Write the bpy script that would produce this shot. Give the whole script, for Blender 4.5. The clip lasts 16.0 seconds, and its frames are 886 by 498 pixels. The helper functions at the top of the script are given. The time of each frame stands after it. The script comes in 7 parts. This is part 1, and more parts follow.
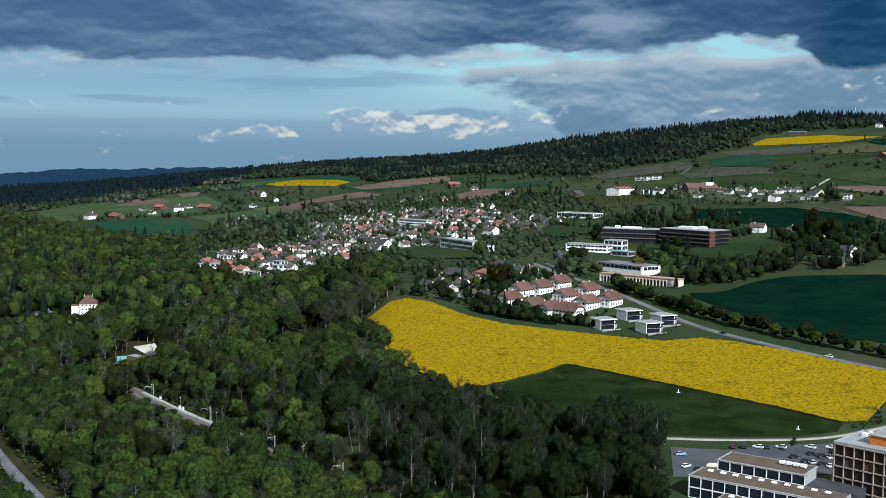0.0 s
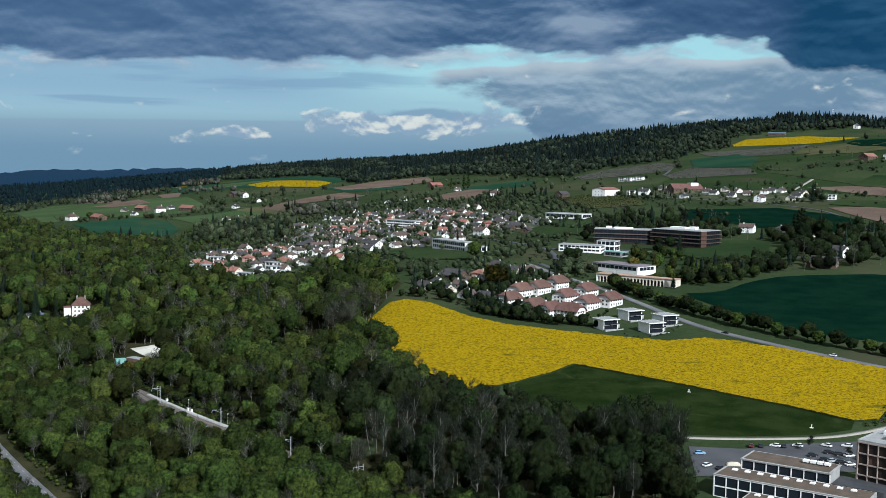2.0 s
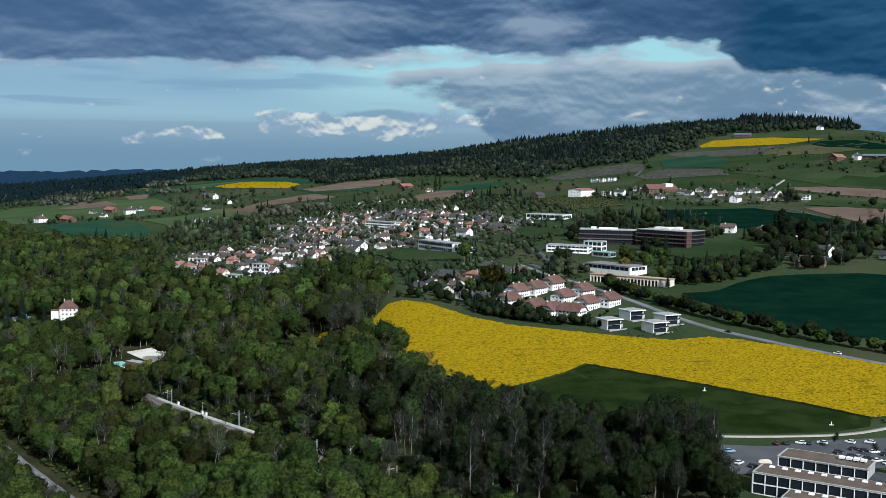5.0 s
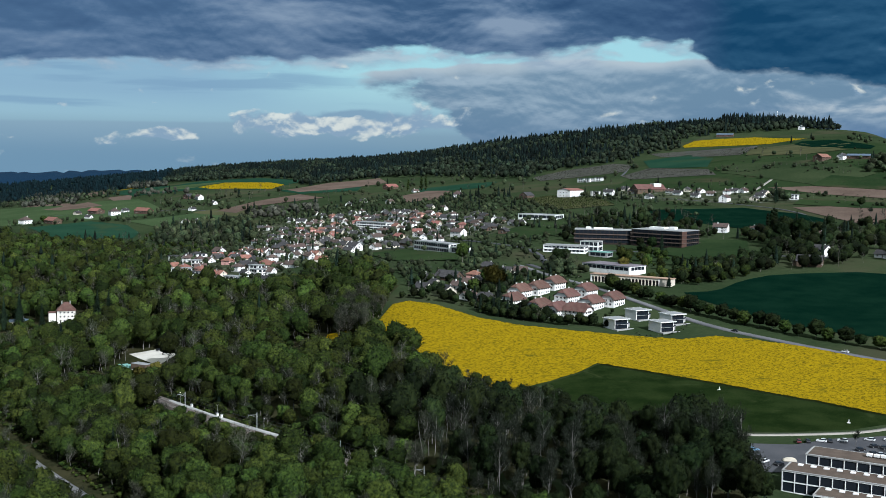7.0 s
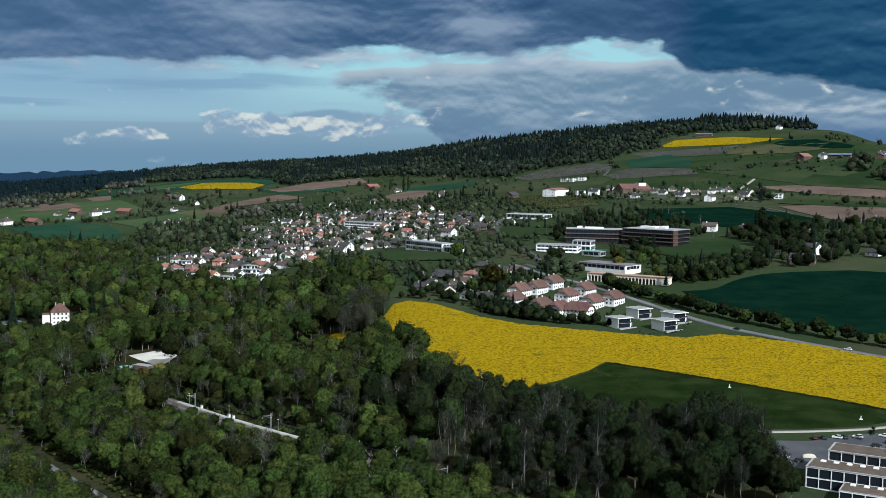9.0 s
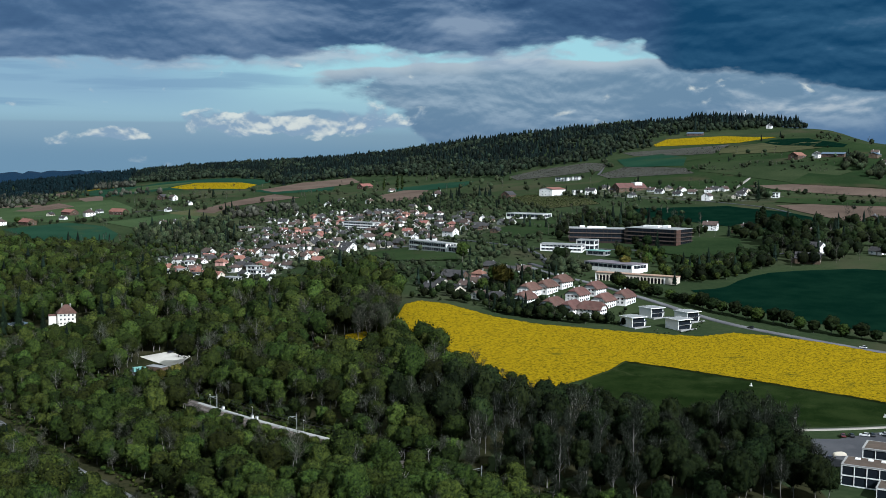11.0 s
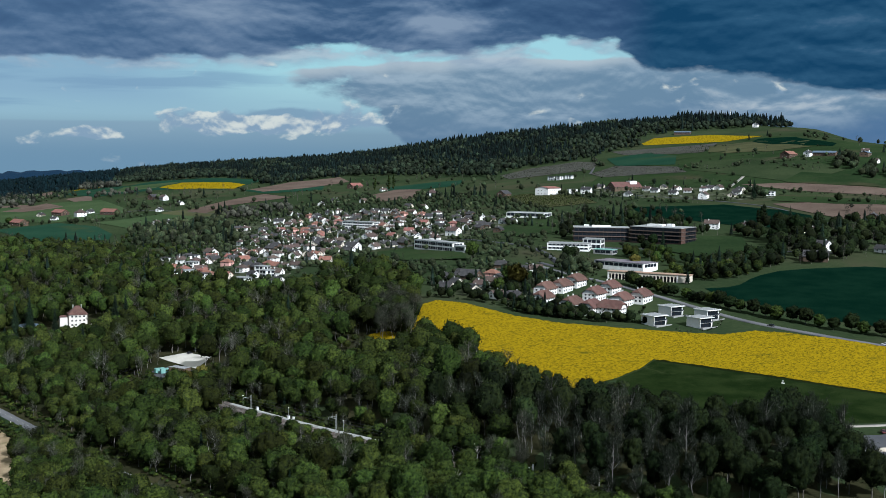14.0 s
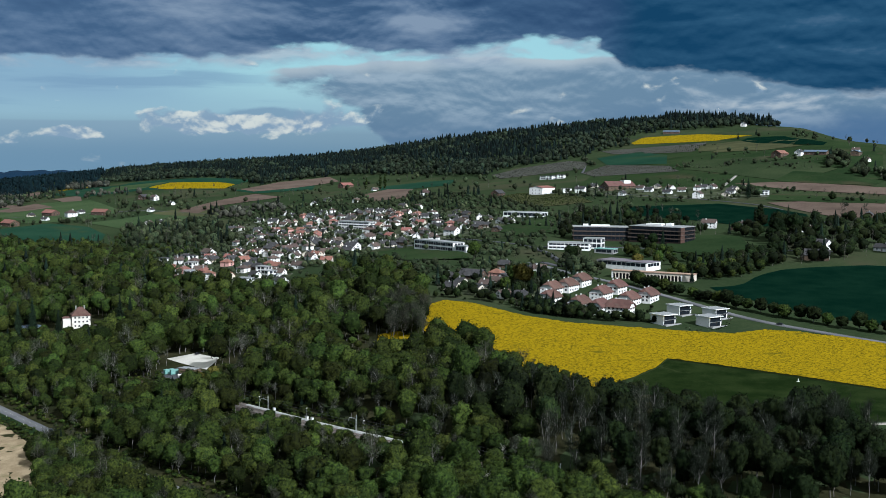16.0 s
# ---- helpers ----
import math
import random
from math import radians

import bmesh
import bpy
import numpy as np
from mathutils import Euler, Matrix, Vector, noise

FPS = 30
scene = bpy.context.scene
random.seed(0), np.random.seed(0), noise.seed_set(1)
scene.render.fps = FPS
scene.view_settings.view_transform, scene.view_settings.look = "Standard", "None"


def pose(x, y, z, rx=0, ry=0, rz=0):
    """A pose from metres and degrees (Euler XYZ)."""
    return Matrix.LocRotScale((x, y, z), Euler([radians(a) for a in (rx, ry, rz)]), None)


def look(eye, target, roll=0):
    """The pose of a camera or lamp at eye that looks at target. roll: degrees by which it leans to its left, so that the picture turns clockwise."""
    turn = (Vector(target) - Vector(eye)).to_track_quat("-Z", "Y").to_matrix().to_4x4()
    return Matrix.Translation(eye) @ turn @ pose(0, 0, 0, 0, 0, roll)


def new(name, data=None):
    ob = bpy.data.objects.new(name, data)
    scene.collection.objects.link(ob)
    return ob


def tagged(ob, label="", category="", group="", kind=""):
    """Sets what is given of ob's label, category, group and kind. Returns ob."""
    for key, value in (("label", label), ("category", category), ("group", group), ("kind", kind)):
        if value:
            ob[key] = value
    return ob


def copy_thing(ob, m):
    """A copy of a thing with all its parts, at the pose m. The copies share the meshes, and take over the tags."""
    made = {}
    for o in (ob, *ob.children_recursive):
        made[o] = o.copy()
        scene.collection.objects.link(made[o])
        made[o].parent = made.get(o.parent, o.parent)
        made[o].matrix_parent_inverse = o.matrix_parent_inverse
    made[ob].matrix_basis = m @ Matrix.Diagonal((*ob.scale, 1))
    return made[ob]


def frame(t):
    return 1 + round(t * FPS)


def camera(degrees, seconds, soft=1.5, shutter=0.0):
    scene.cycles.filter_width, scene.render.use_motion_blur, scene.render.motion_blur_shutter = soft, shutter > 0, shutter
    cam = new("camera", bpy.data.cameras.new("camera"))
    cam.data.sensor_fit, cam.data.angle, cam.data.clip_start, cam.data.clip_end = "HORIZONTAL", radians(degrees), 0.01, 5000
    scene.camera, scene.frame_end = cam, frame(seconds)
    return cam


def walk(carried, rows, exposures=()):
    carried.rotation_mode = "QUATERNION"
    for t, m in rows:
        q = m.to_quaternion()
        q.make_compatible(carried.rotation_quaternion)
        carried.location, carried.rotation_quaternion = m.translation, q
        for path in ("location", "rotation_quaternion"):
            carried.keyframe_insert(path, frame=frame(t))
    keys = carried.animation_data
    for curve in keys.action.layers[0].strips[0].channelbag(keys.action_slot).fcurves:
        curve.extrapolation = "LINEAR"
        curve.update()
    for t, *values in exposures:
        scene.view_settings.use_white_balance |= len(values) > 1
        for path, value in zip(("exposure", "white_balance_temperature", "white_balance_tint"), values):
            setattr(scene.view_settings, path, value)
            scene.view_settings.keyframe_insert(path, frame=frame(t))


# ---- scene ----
cam = camera(43.51, 16.0, soft=0.6)
# seconds, place in metres, then yaw, pitch and roll in degrees
PATH = [
    (0.0, 0.00, 0.00, 120.00, 0.300, -4.750, -1.000),
    (0.5, -4.06, 0.30, 119.79, 0.241, -4.733, -1.004),
    (1.0, -8.47, 0.32, 119.73, -0.046, -4.713, -1.005),
    (1.5, -12.86, 0.46, 119.67, -0.601, -4.694, -1.009),
    (2.0, -17.81, 0.58, 119.51, -1.087, -4.681, -1.018),
    (2.5, -22.54, 0.87, 119.30, -1.389, -4.662, -1.016),
    (3.0, -27.51, 1.30, 118.97, -1.837, -4.633, -1.007),
    (3.5, -32.35, 1.31, 118.98, -2.324, -4.625, -1.005),
    (4.0, -37.28, 1.49, 118.93, -2.711, -4.611, -1.004),
    (6.5, -61.36, 2.18, 118.93, -4.306, -4.558, -0.927),
    (7.0, -66.23, 2.52, 118.95, -4.678, -4.556, -0.901),
    (7.5, -70.81, 2.71, 118.85, -5.357, -4.548, -0.881),
    (8.0, -75.96, 2.97, 118.79, -5.721, -4.542, -0.863),
    (8.5, -80.59, 3.18, 118.74, -5.896, -4.545, -0.847),
    (9.0, -85.25, 3.51, 118.68, -6.131, -4.544, -0.821),
    (11.5, -108.98, 5.36, 118.90, -7.160, -4.573, -0.706),
    (12.0, -113.78, 5.66, 118.90, -7.297, -4.578, -0.686),
    (12.5, -118.48, 5.97, 118.97, -7.451, -4.585, -0.678),
    (13.0, -123.37, 6.33, 119.07, -7.660, -4.596, -0.653),
    (13.5, -128.04, 6.40, 119.16, -7.975, -4.599, -0.640),
    (14.0, -132.85, 6.77, 119.25, -8.276, -4.612, -0.619),
    (14.5, -137.30, 7.26, 119.26, -8.518, -4.616, -0.600),
    (15.0, -141.66, 7.74, 119.35, -8.736, -4.621, -0.584),
    (15.5, -145.74, 8.22, 119.50, -8.958, -4.636, -0.560),
    (16.0, -150.00, 8.76, 119.54, -9.216, -4.639, -0.546),
]
walk(cam, [(t, pose(x, y, z, 90 + pitch, roll, yaw)) for t, x, y, z, yaw, pitch, roll in PATH], [(0.0, 0.70, 5630, 9), (16.0, 0.59, 5570, 9)])

# ---- daylight: a broken, cloudy spring sky and one sun over the right shoulder ----
SUN_TO = Vector((0.45, -0.80, 0.66)).normalized()
world = bpy.data.worlds.new("cloudy_sky")
scene.world = world
world.use_nodes = True


class Nodes:
    """Short hand for building node trees."""

    def __init__(self, tree):
        self.tree = tree
        tree.nodes.clear()

    def add(self, kind, **settings):
        node = self.tree.nodes.new(kind)
        for key, value in settings.items():
            if key == "op":
                node.operation = value
            elif key == "mode":
                node.blend_type = value
            elif key == "data":
                node.data_type = value
        return node

    def link(self, a, b):
        self.tree.links.new(a, b)

    def put(self, socket, value):
        if isinstance(value, bpy.types.NodeSocket):
            self.link(value, socket)
        elif isinstance(value, (tuple, list)) and len(value) == 3 and socket.type == "RGBA":
            socket.default_value = (*value, 1)
        else:
            socket.default_value = value

    def math(self, op, a, b=0.0, c=0.0):
        n = self.add("ShaderNodeMath", op=op)
        for i, v in enumerate((a, b, c)):
            self.put(n.inputs[i], v)
        return n.outputs[0]

    def mix(self, f, a, b, mode="MIX"):
        n = self.add("ShaderNodeMix", data="RGBA", mode=mode)
        self.put(n.inputs[0], f)
        self.put(n.inputs[6], a)
        self.put(n.inputs[7], b)
        return n.outputs[2]

    def noise(self, vector, scale, detail=4.0, rough=0.55, distort=0.0):
        n = self.add("ShaderNodeTexNoise")
        if vector is not None:
            self.link(vector, n.inputs["Vector"])
        n.inputs["Scale"].default_value = scale
        n.inputs["Detail"].default_value = detail
        n.inputs["Roughness"].default_value = rough
        n.inputs["Distortion"].default_value = distort
        return n.outputs["Fac"]

    def step(self, value, low, high):
        n = self.add("ShaderNodeMapRange")
        n.interpolation_type = "SMOOTHSTEP"
        for i, v in enumerate((value, low, high, 0.0, 1.0)):
            self.put(n.inputs[i], v)
        return n.outputs[0]

    def ramp(self, value, stops):
        n = self.add("ShaderNodeValToRGB")
        self.link(value, n.inputs[0])
        e = n.color_ramp.elements
        while len(e) < len(stops):
            e.new(0.5)
        for el, (p, c) in zip(e, stops):
            el.position, el.color = p, (*c, 1)
        return n.outputs[0]

    def vec(self, x, y, z=0.0):
        n = self.add("ShaderNodeCombineXYZ")
        for i, v in enumerate((x, y, z)):
            self.put(n.inputs[i], v)
        return n.outputs[0]


def tone(r, g, b):
    """Scene-linear colour of a sky shade given as it looks to the eye, 0 to 255."""
    return tuple((c / 255 / 12.92 if c < 11 else ((c / 255 + 0.055) / 1.055) ** 2.4) / k for c, k in zip((r, g, b), (0.76, 0.81, 0.985)))


def sky_nodes():
    n = Nodes(world.node_tree)
    sky = n.add("ShaderNodeTexSky")
    sky.sky_type = "NISHITA"
    sky.sun_disc = False
    sky.sun_elevation = math.asin(SUN_TO.z)
    sky.sun_rotation = math.atan2(SUN_TO.x, SUN_TO.y)
    co = n.add("ShaderNodeTexCoord").outputs["Generated"]
    xyz = n.add("ShaderNodeSeparateXYZ")
    n.link(co, xyz.inputs[0])
    x, y, z = xyz.outputs
    A = n.math("MULTIPLY", n.math("ARCTAN2", x, y), 57.2958)          # degrees to the right of the y axis
    E = n.math("MULTIPLY", n.math("ARCSINE", n.math("MINIMUM", n.math("MAXIMUM", z, -1.0), 1.0)), 57.2958)

    def cloud(wide, high, seed, detail=8, rough=0.58, up=0.0, distort=0.2):
        """Noise whose lumps are so many degrees wide and high."""
        v = n.vec(n.math("DIVIDE", A, wide), n.math("DIVIDE", n.math("ADD", E, up), high), seed)
        return n.noise(v, 1.0, detail, rough, distort)

    def along(stops, low=-20.0, high=34.0):
        """A height in degrees that changes along the sky."""
        ramp = n.ramp(n.math("DIVIDE", n.math("SUBTRACT", A, low), high - low), [((p - low) / (high - low), (h / 10,) * 3) for p, h in stops])
        return n.math("MULTIPLY", ramp, 10.0)

    def swing(noise_value, size):
        return n.math("MULTIPLY", n.math("SUBTRACT", noise_value, 0.5), size)

    def both(*values):
        out = values[0]
        for v in values[1:]:
            out = n.math("MULTIPLY", out, v)
        return out

    def hump(value, middle, reach):
        """One at a middle, falling to nought at a reach to both sides."""
        return n.step(n.math("ABSOLUTE", n.math("SUBTRACT", value, middle)), reach, 0.0)

    broad = cloud(13.0, 4.2, 1.3, 7, 0.54)
    lumps = cloud(5.2, 2.1, 2.0, 7, 0.52)
    lumps_up = cloud(5.2, 2.1, 2.0, 7, 0.52, up=0.22)
    relief = n.math("MULTIPLY", n.math("SUBTRACT", lumps, lumps_up), 2.2)      # above nought on the upper sides of lumps
    fine = cloud(1.8, 0.9, 3.0, 6, 0.52)
    streak = cloud(11.0, 0.85, 4.0, 6, 0.5)
    warp = n.math("ADD", swing(broad, 2.2), n.math("ADD", swing(lumps, 1.9), swing(fine, 0.75)))
    # clear air, blue-grey low down and turquoise in the gap
    air = n.ramp(n.math("DIVIDE", E, 10.0), [(0.0, tone(104, 136, 166)), (0.12, tone(114, 144, 172)), (0.21, tone(138, 172, 196)), (0.33, tone(152, 190, 208)), (0.5, tone(157, 202, 218)), (1.0, tone(150, 198, 216))])
    col = n.mix(0.12, air, n.mix(1.0, sky.outputs[0], (0.085, 0.085, 0.085), "MULTIPLY"))
    # milky veil and thin streaks on the clear side
    col = n.mix(both(n.step(n.math("ADD", A, swing(broad, 9.0)), 1.0, -9.0), n.step(E, 1.6, 3.4), 0.80), col, tone(126, 155, 187))
    col = n.mix(both(n.step(streak, 0.50, 0.64), n.step(A, 3.0, -3.0), n.step(E, 1.5, 2.2), 0.60), col, tone(114, 144, 178))
    # flat sheet low over the horizon
    sheet = both(n.step(n.math("ADD", E, swing(streak, 0.20)), n.math("ADD", 1.93, n.math("MULTIPLY", A, 0.016)), n.math("ADD", 1.78, n.math("MULTIPLY", A, 0.016))), n.step(A, 4.0, -2.0))
    col = n.mix(n.math("MULTIPLY", sheet, 0.92), col, n.mix(n.step(n.math("ADD", E, swing(broad, 1.2)), 0.2, 1.9), tone(112, 140, 168), tone(129, 154, 178)))
    # long grey bank that opens out to the right
    top = n.math("ADD", along([(-1.5, 3.9), (1.0, 4.55), (6.0, 4.9), (12.3, 5.15), (18.0, 5.3), (24.0, 5.2), (34.0, 5.0)]), n.math("MULTIPLY", warp, 0.42))
    under = n.math("ADD", along([(-1.5, 4.3), (1.0, 3.75), (3.6, 3.0), (5.0, 2.2), (6.6, 0.0), (34.0, 0.0)]), n.math("MULTIPLY", warp, 1.8))
    depth = n.math("SUBTRACT", top, E)
    bank = both(n.step(depth, 0.0, 0.16), n.step(n.math("SUBTRACT", E, under), 0.0, 0.7), n.step(A, -1.6, -0.2))
    body = n.mix(n.step(n.math("ADD", n.math("ADD", broad, relief), swing(lumps, 0.5)), 0.30, 0.76), tone(99, 124, 153), tone(143, 160, 182))
    body = n.mix(n.math("MULTIPLY", n.step(n.math("ADD", E, swing(broad, 2.0)), 2.9, 0.6), 0.7), body, tone(86, 113, 146))
    body = n.mix(n.math("MULTIPLY", n.step(n.math("ADD", depth, swing(lumps, 0.9)), 0.75, 0.05), 0.8), body, tone(172, 182, 196))
    body = n.mix(both(n.step(A, 16.0, 24.0), n.step(n.math("ADD", E, n.math("MULTIPLY", warp, 0.8)), 3.0, 1.4), 0.8), body, tone(68, 99, 142))
    col = n.mix(n.math("MULTIPLY", bank, 0.96), col, body)
    # pale heads under the dark deck further round
    heads = both(n.step(n.math("ADD", E, n.math("MULTIPLY", warp, 0.8)), 2.3, 2.9), n.step(A, 18.5, 22.0), n.step(n.math("ADD", lumps, n.math("MULTIPLY", relief, 0.6)), 0.40, 0.62))
    col = n.mix(n.math("MULTIPLY", heads, 0.5), col, n.mix(n.step(relief, -0.1, 0.28), tone(132, 148, 174), tone(186, 190, 198)))
    # heap clouds low over the ridge: a soft grey body, then lit heads
    shade = both(hump(A, 0.2, 6.5), hump(n.math("ADD", E, n.math("MULTIPLY", warp, 0.5)), 1.75, 1.0))
    col = n.mix(n.math("MULTIPLY", n.step(shade, 0.25, 0.55), 0.8), col, tone(116, 142, 172))
    puff = cloud(2.3, 1.5, 6.0, 6, 0.5)
    puff_up = cloud(2.3, 1.5, 6.0, 6, 0.5, up=0.2)
    room = n.math("MAXIMUM", both(hump(A, -0.8, 8.5), hump(E, 1.75, 1.05)), both(hump(A, -9.0, 2.4), hump(E, 1.12, 0.55), 0.95))
    heap = n.step(n.math("ADD", puff, n.math("MULTIPLY", room, 0.42)), 0.62, 0.72)
    lit = n.step(n.math("ADD", n.math("MULTIPLY", n.math("SUBTRACT", puff, puff_up), 6.0), swing(fine, 0.25)), -0.20, 0.55)
    col = n.mix(n.math("MULTIPLY", heap, 0.85), col, n.mix(lit, tone(128, 150, 178), tone(206, 209, 210)))
    # pale torn fringe, then the dark deck, which comes down on the right
    edge = along([(-20.0, 4.55), (-8.0, 4.85), (-0.7, 5.15), (3.6, 5.55), (9.4, 5.6), (15.0, 5.95), (17.0, 5.9), (18.4, 4.55), (24.4, 3.95), (27.7, 3.45), (34.0, 3.2)])
    over = n.math("SUBTRACT", n.math("ADD", E, n.math("MULTIPLY", warp, 0.95)), edge)
    fringe = both(n.step(over, -0.75, -0.1), n.step(n.math("ADD", lumps, n.math("MULTIPLY", relief, 0.5)), 0.34, 0.58), n.step(A, 19.0, 15.0))
    col = n.mix(n.math("MULTIPLY", fringe, 0.85), col, n.mix(n.step(relief, -0.15, 0.25), tone(128, 148, 176), tone(164, 177, 195)))
    deck = n.step(over, -0.10, 0.26)
    mottle = n.math("ADD", n.math("ADD", broad, n.math("MULTIPLY", relief, 0.60)), n.math("ADD", swing(fine, 0.14), n.math("MULTIPLY", both(hump(A, 8.0, 3.2), hump(E, 6.8, 1.2)), 0.22)))
    dark = n.ramp(mottle, [(0.30, tone(47, 73, 110)), (0.47, tone(63, 89, 125)), (0.60, tone(90, 112, 145)), (0.78, tone(124, 141, 168))])
    dark = n.mix(n.math("MULTIPLY", n.step(A, 2.0, -14.0), 0.35), dark, tone(82, 108, 146))
    mass = n.ramp(mottle, [(0.34, tone(24, 61, 96)), (0.55, tone(44, 80, 114)), (0.75, tone(78, 106, 138))])
    dark = n.mix(n.step(n.math("ADD", A, swing(broad, 3.0)), 16.2, 19.0), dark, mass)
    col = n.mix(deck, col, dark)
    # the clouds overhead let more light through
    col = n.mix(n.step(E, 11.0, 40.0), col, tone(196, 203, 212))
    # haze at the horizon
    col = n.mix(n.math("MULTIPLY", n.step(E, 1.0, -0.3), 0.5), col, tone(100, 132, 163))
    bg = n.add("ShaderNodeBackground")
    n.link(col, bg.inputs[0])
    bg.inputs[1].default_value = 0.62
    out = n.add("ShaderNodeOutputWorld")
    n.link(bg.outputs[0], out.inputs[0])


sky_nodes()
sun_data = bpy.data.lights.new("sun", "SUN")
sun_data.energy, sun_data.angle, sun_data.color = 4.3, radians(0.6), (1.0, 0.96, 0.90)
sun = new("sun", sun_data)
sun.matrix_world = look(SUN_TO * 100, (0, 0, 0))

# ---- materials ----


def material(name, dark, light, scale, rough=0.85, bump=0.0, grain=None, metal=0.0, spread=(0.35, 0.65), stain=None, random=0.0, tint=False, spec=0.3, coat=0.0, rows=None, island=0.0):
    """A surface whose colour wanders between two shades at two scales. scale: pieces a metre. stain: (colour, scale, share).
    random: how much single objects differ. tint: the mesh carries a shade of its own from tree to tree."""
    m = bpy.data.materials.new(name)
    m.use_nodes = True
    n = Nodes(m.node_tree)
    co = n.add("ShaderNodeTexCoord").outputs["Object"]
    if rows is not None:
        turn = n.add("ShaderNodeMapping")
        turn.inputs["Rotation"].default_value = (0, 0, radians(rows))
        turn.inputs["Scale"].default_value = (0.45, 1.0, 1.0)
        n.link(co, turn.inputs[0])
        co = turn.outputs[0]
    a = n.noise(co, scale, 5, 0.6)
    b = n.noise(co, grain or scale * 7, 4, 0.6)
    f = n.step(n.math("ADD", n.math("MULTIPLY", a, 0.65), n.math("MULTIPLY", b, 0.35)), *spread)
    col = n.mix(f, dark, light)
    if stain:
        col = n.mix(n.math("MULTIPLY", n.step(n.noise(co, stain[1], 4, 0.6, 0.6), 0.62 - stain[2] * 0.5, 0.75 - stain[2] * 0.3), 0.85), col, stain[0])
    if random:
        info = n.add("ShaderNodeObjectInfo").outputs["Random"]
        hsv = n.add("ShaderNodeHueSaturation")
        n.put(hsv.inputs["Hue"], n.math("ADD", 0.5 - random * 0.035, n.math("MULTIPLY", info, random * 0.07)))
        n.put(hsv.inputs["Value"], n.math("ADD", 1 - random * 0.5, n.math("MULTIPLY", n.math("FRACT", n.math("MULTIPLY", info, 7.31)), random)))
        n.put(hsv.inputs["Color"], col)
        col = hsv.outputs[0]
    if tint:
        att = n.add("ShaderNodeAttribute")
        att.attribute_name = "shade"
        hsv = n.add("ShaderNodeHueSaturation")
        n.put(hsv.inputs["Hue"], n.math("ADD", 0.470, n.math("MULTIPLY", att.outputs["Fac"], 0.05)))
        n.put(hsv.inputs["Value"], n.math("ADD", 0.46, n.math("MULTIPLY", n.math("FRACT", n.math("MULTIPLY", att.outputs["Fac"], 7.31)), 1.12)))
        n.put(hsv.inputs["Color"], col)
        col = hsv.outputs[0]
    if island:
        piece = n.add("ShaderNodeNewGeometry").outputs["Random Per Island"]
        hsv = n.add("ShaderNodeHueSaturation")
        n.put(hsv.inputs["Value"], n.math("ADD", 1 - island * 0.5, n.math("MULTIPLY", piece, island)))
        n.put(hsv.inputs["Color"], col)
        col = hsv.outputs[0]
    p = n.add("ShaderNodeBsdfPrincipled")
    n.put(p.inputs["Base Color"], col)
    n.put(p.inputs["Roughness"], n.math("ADD", rough - 0.08, n.math("MULTIPLY", b, 0.16)))
    p.inputs["Metallic"].default_value = metal
    p.inputs["Specular IOR Level"].default_value = spec
    p.inputs["Coat Weight"].default_value = coat
    if bump:
        bn = n.add("ShaderNodeBump")
        bn.inputs["Strength"].default_value = 0.8
        bn.inputs["Distance"].default_value = bump
        n.link(n.math("ADD", a, b), bn.inputs["Height"])
        n.link(bn.outputs[0], p.inputs["Normal"])
    n.link(p.outputs[0], n.add("ShaderNodeOutputMaterial").inputs[0])
    return m


def leaf_material(name, dark, light, **more):
    return material(name, dark, light, 0.85, 0.75, 0.30, 3.2, spread=(0.38, 0.62), spec=0.05, island=0.9, **more)


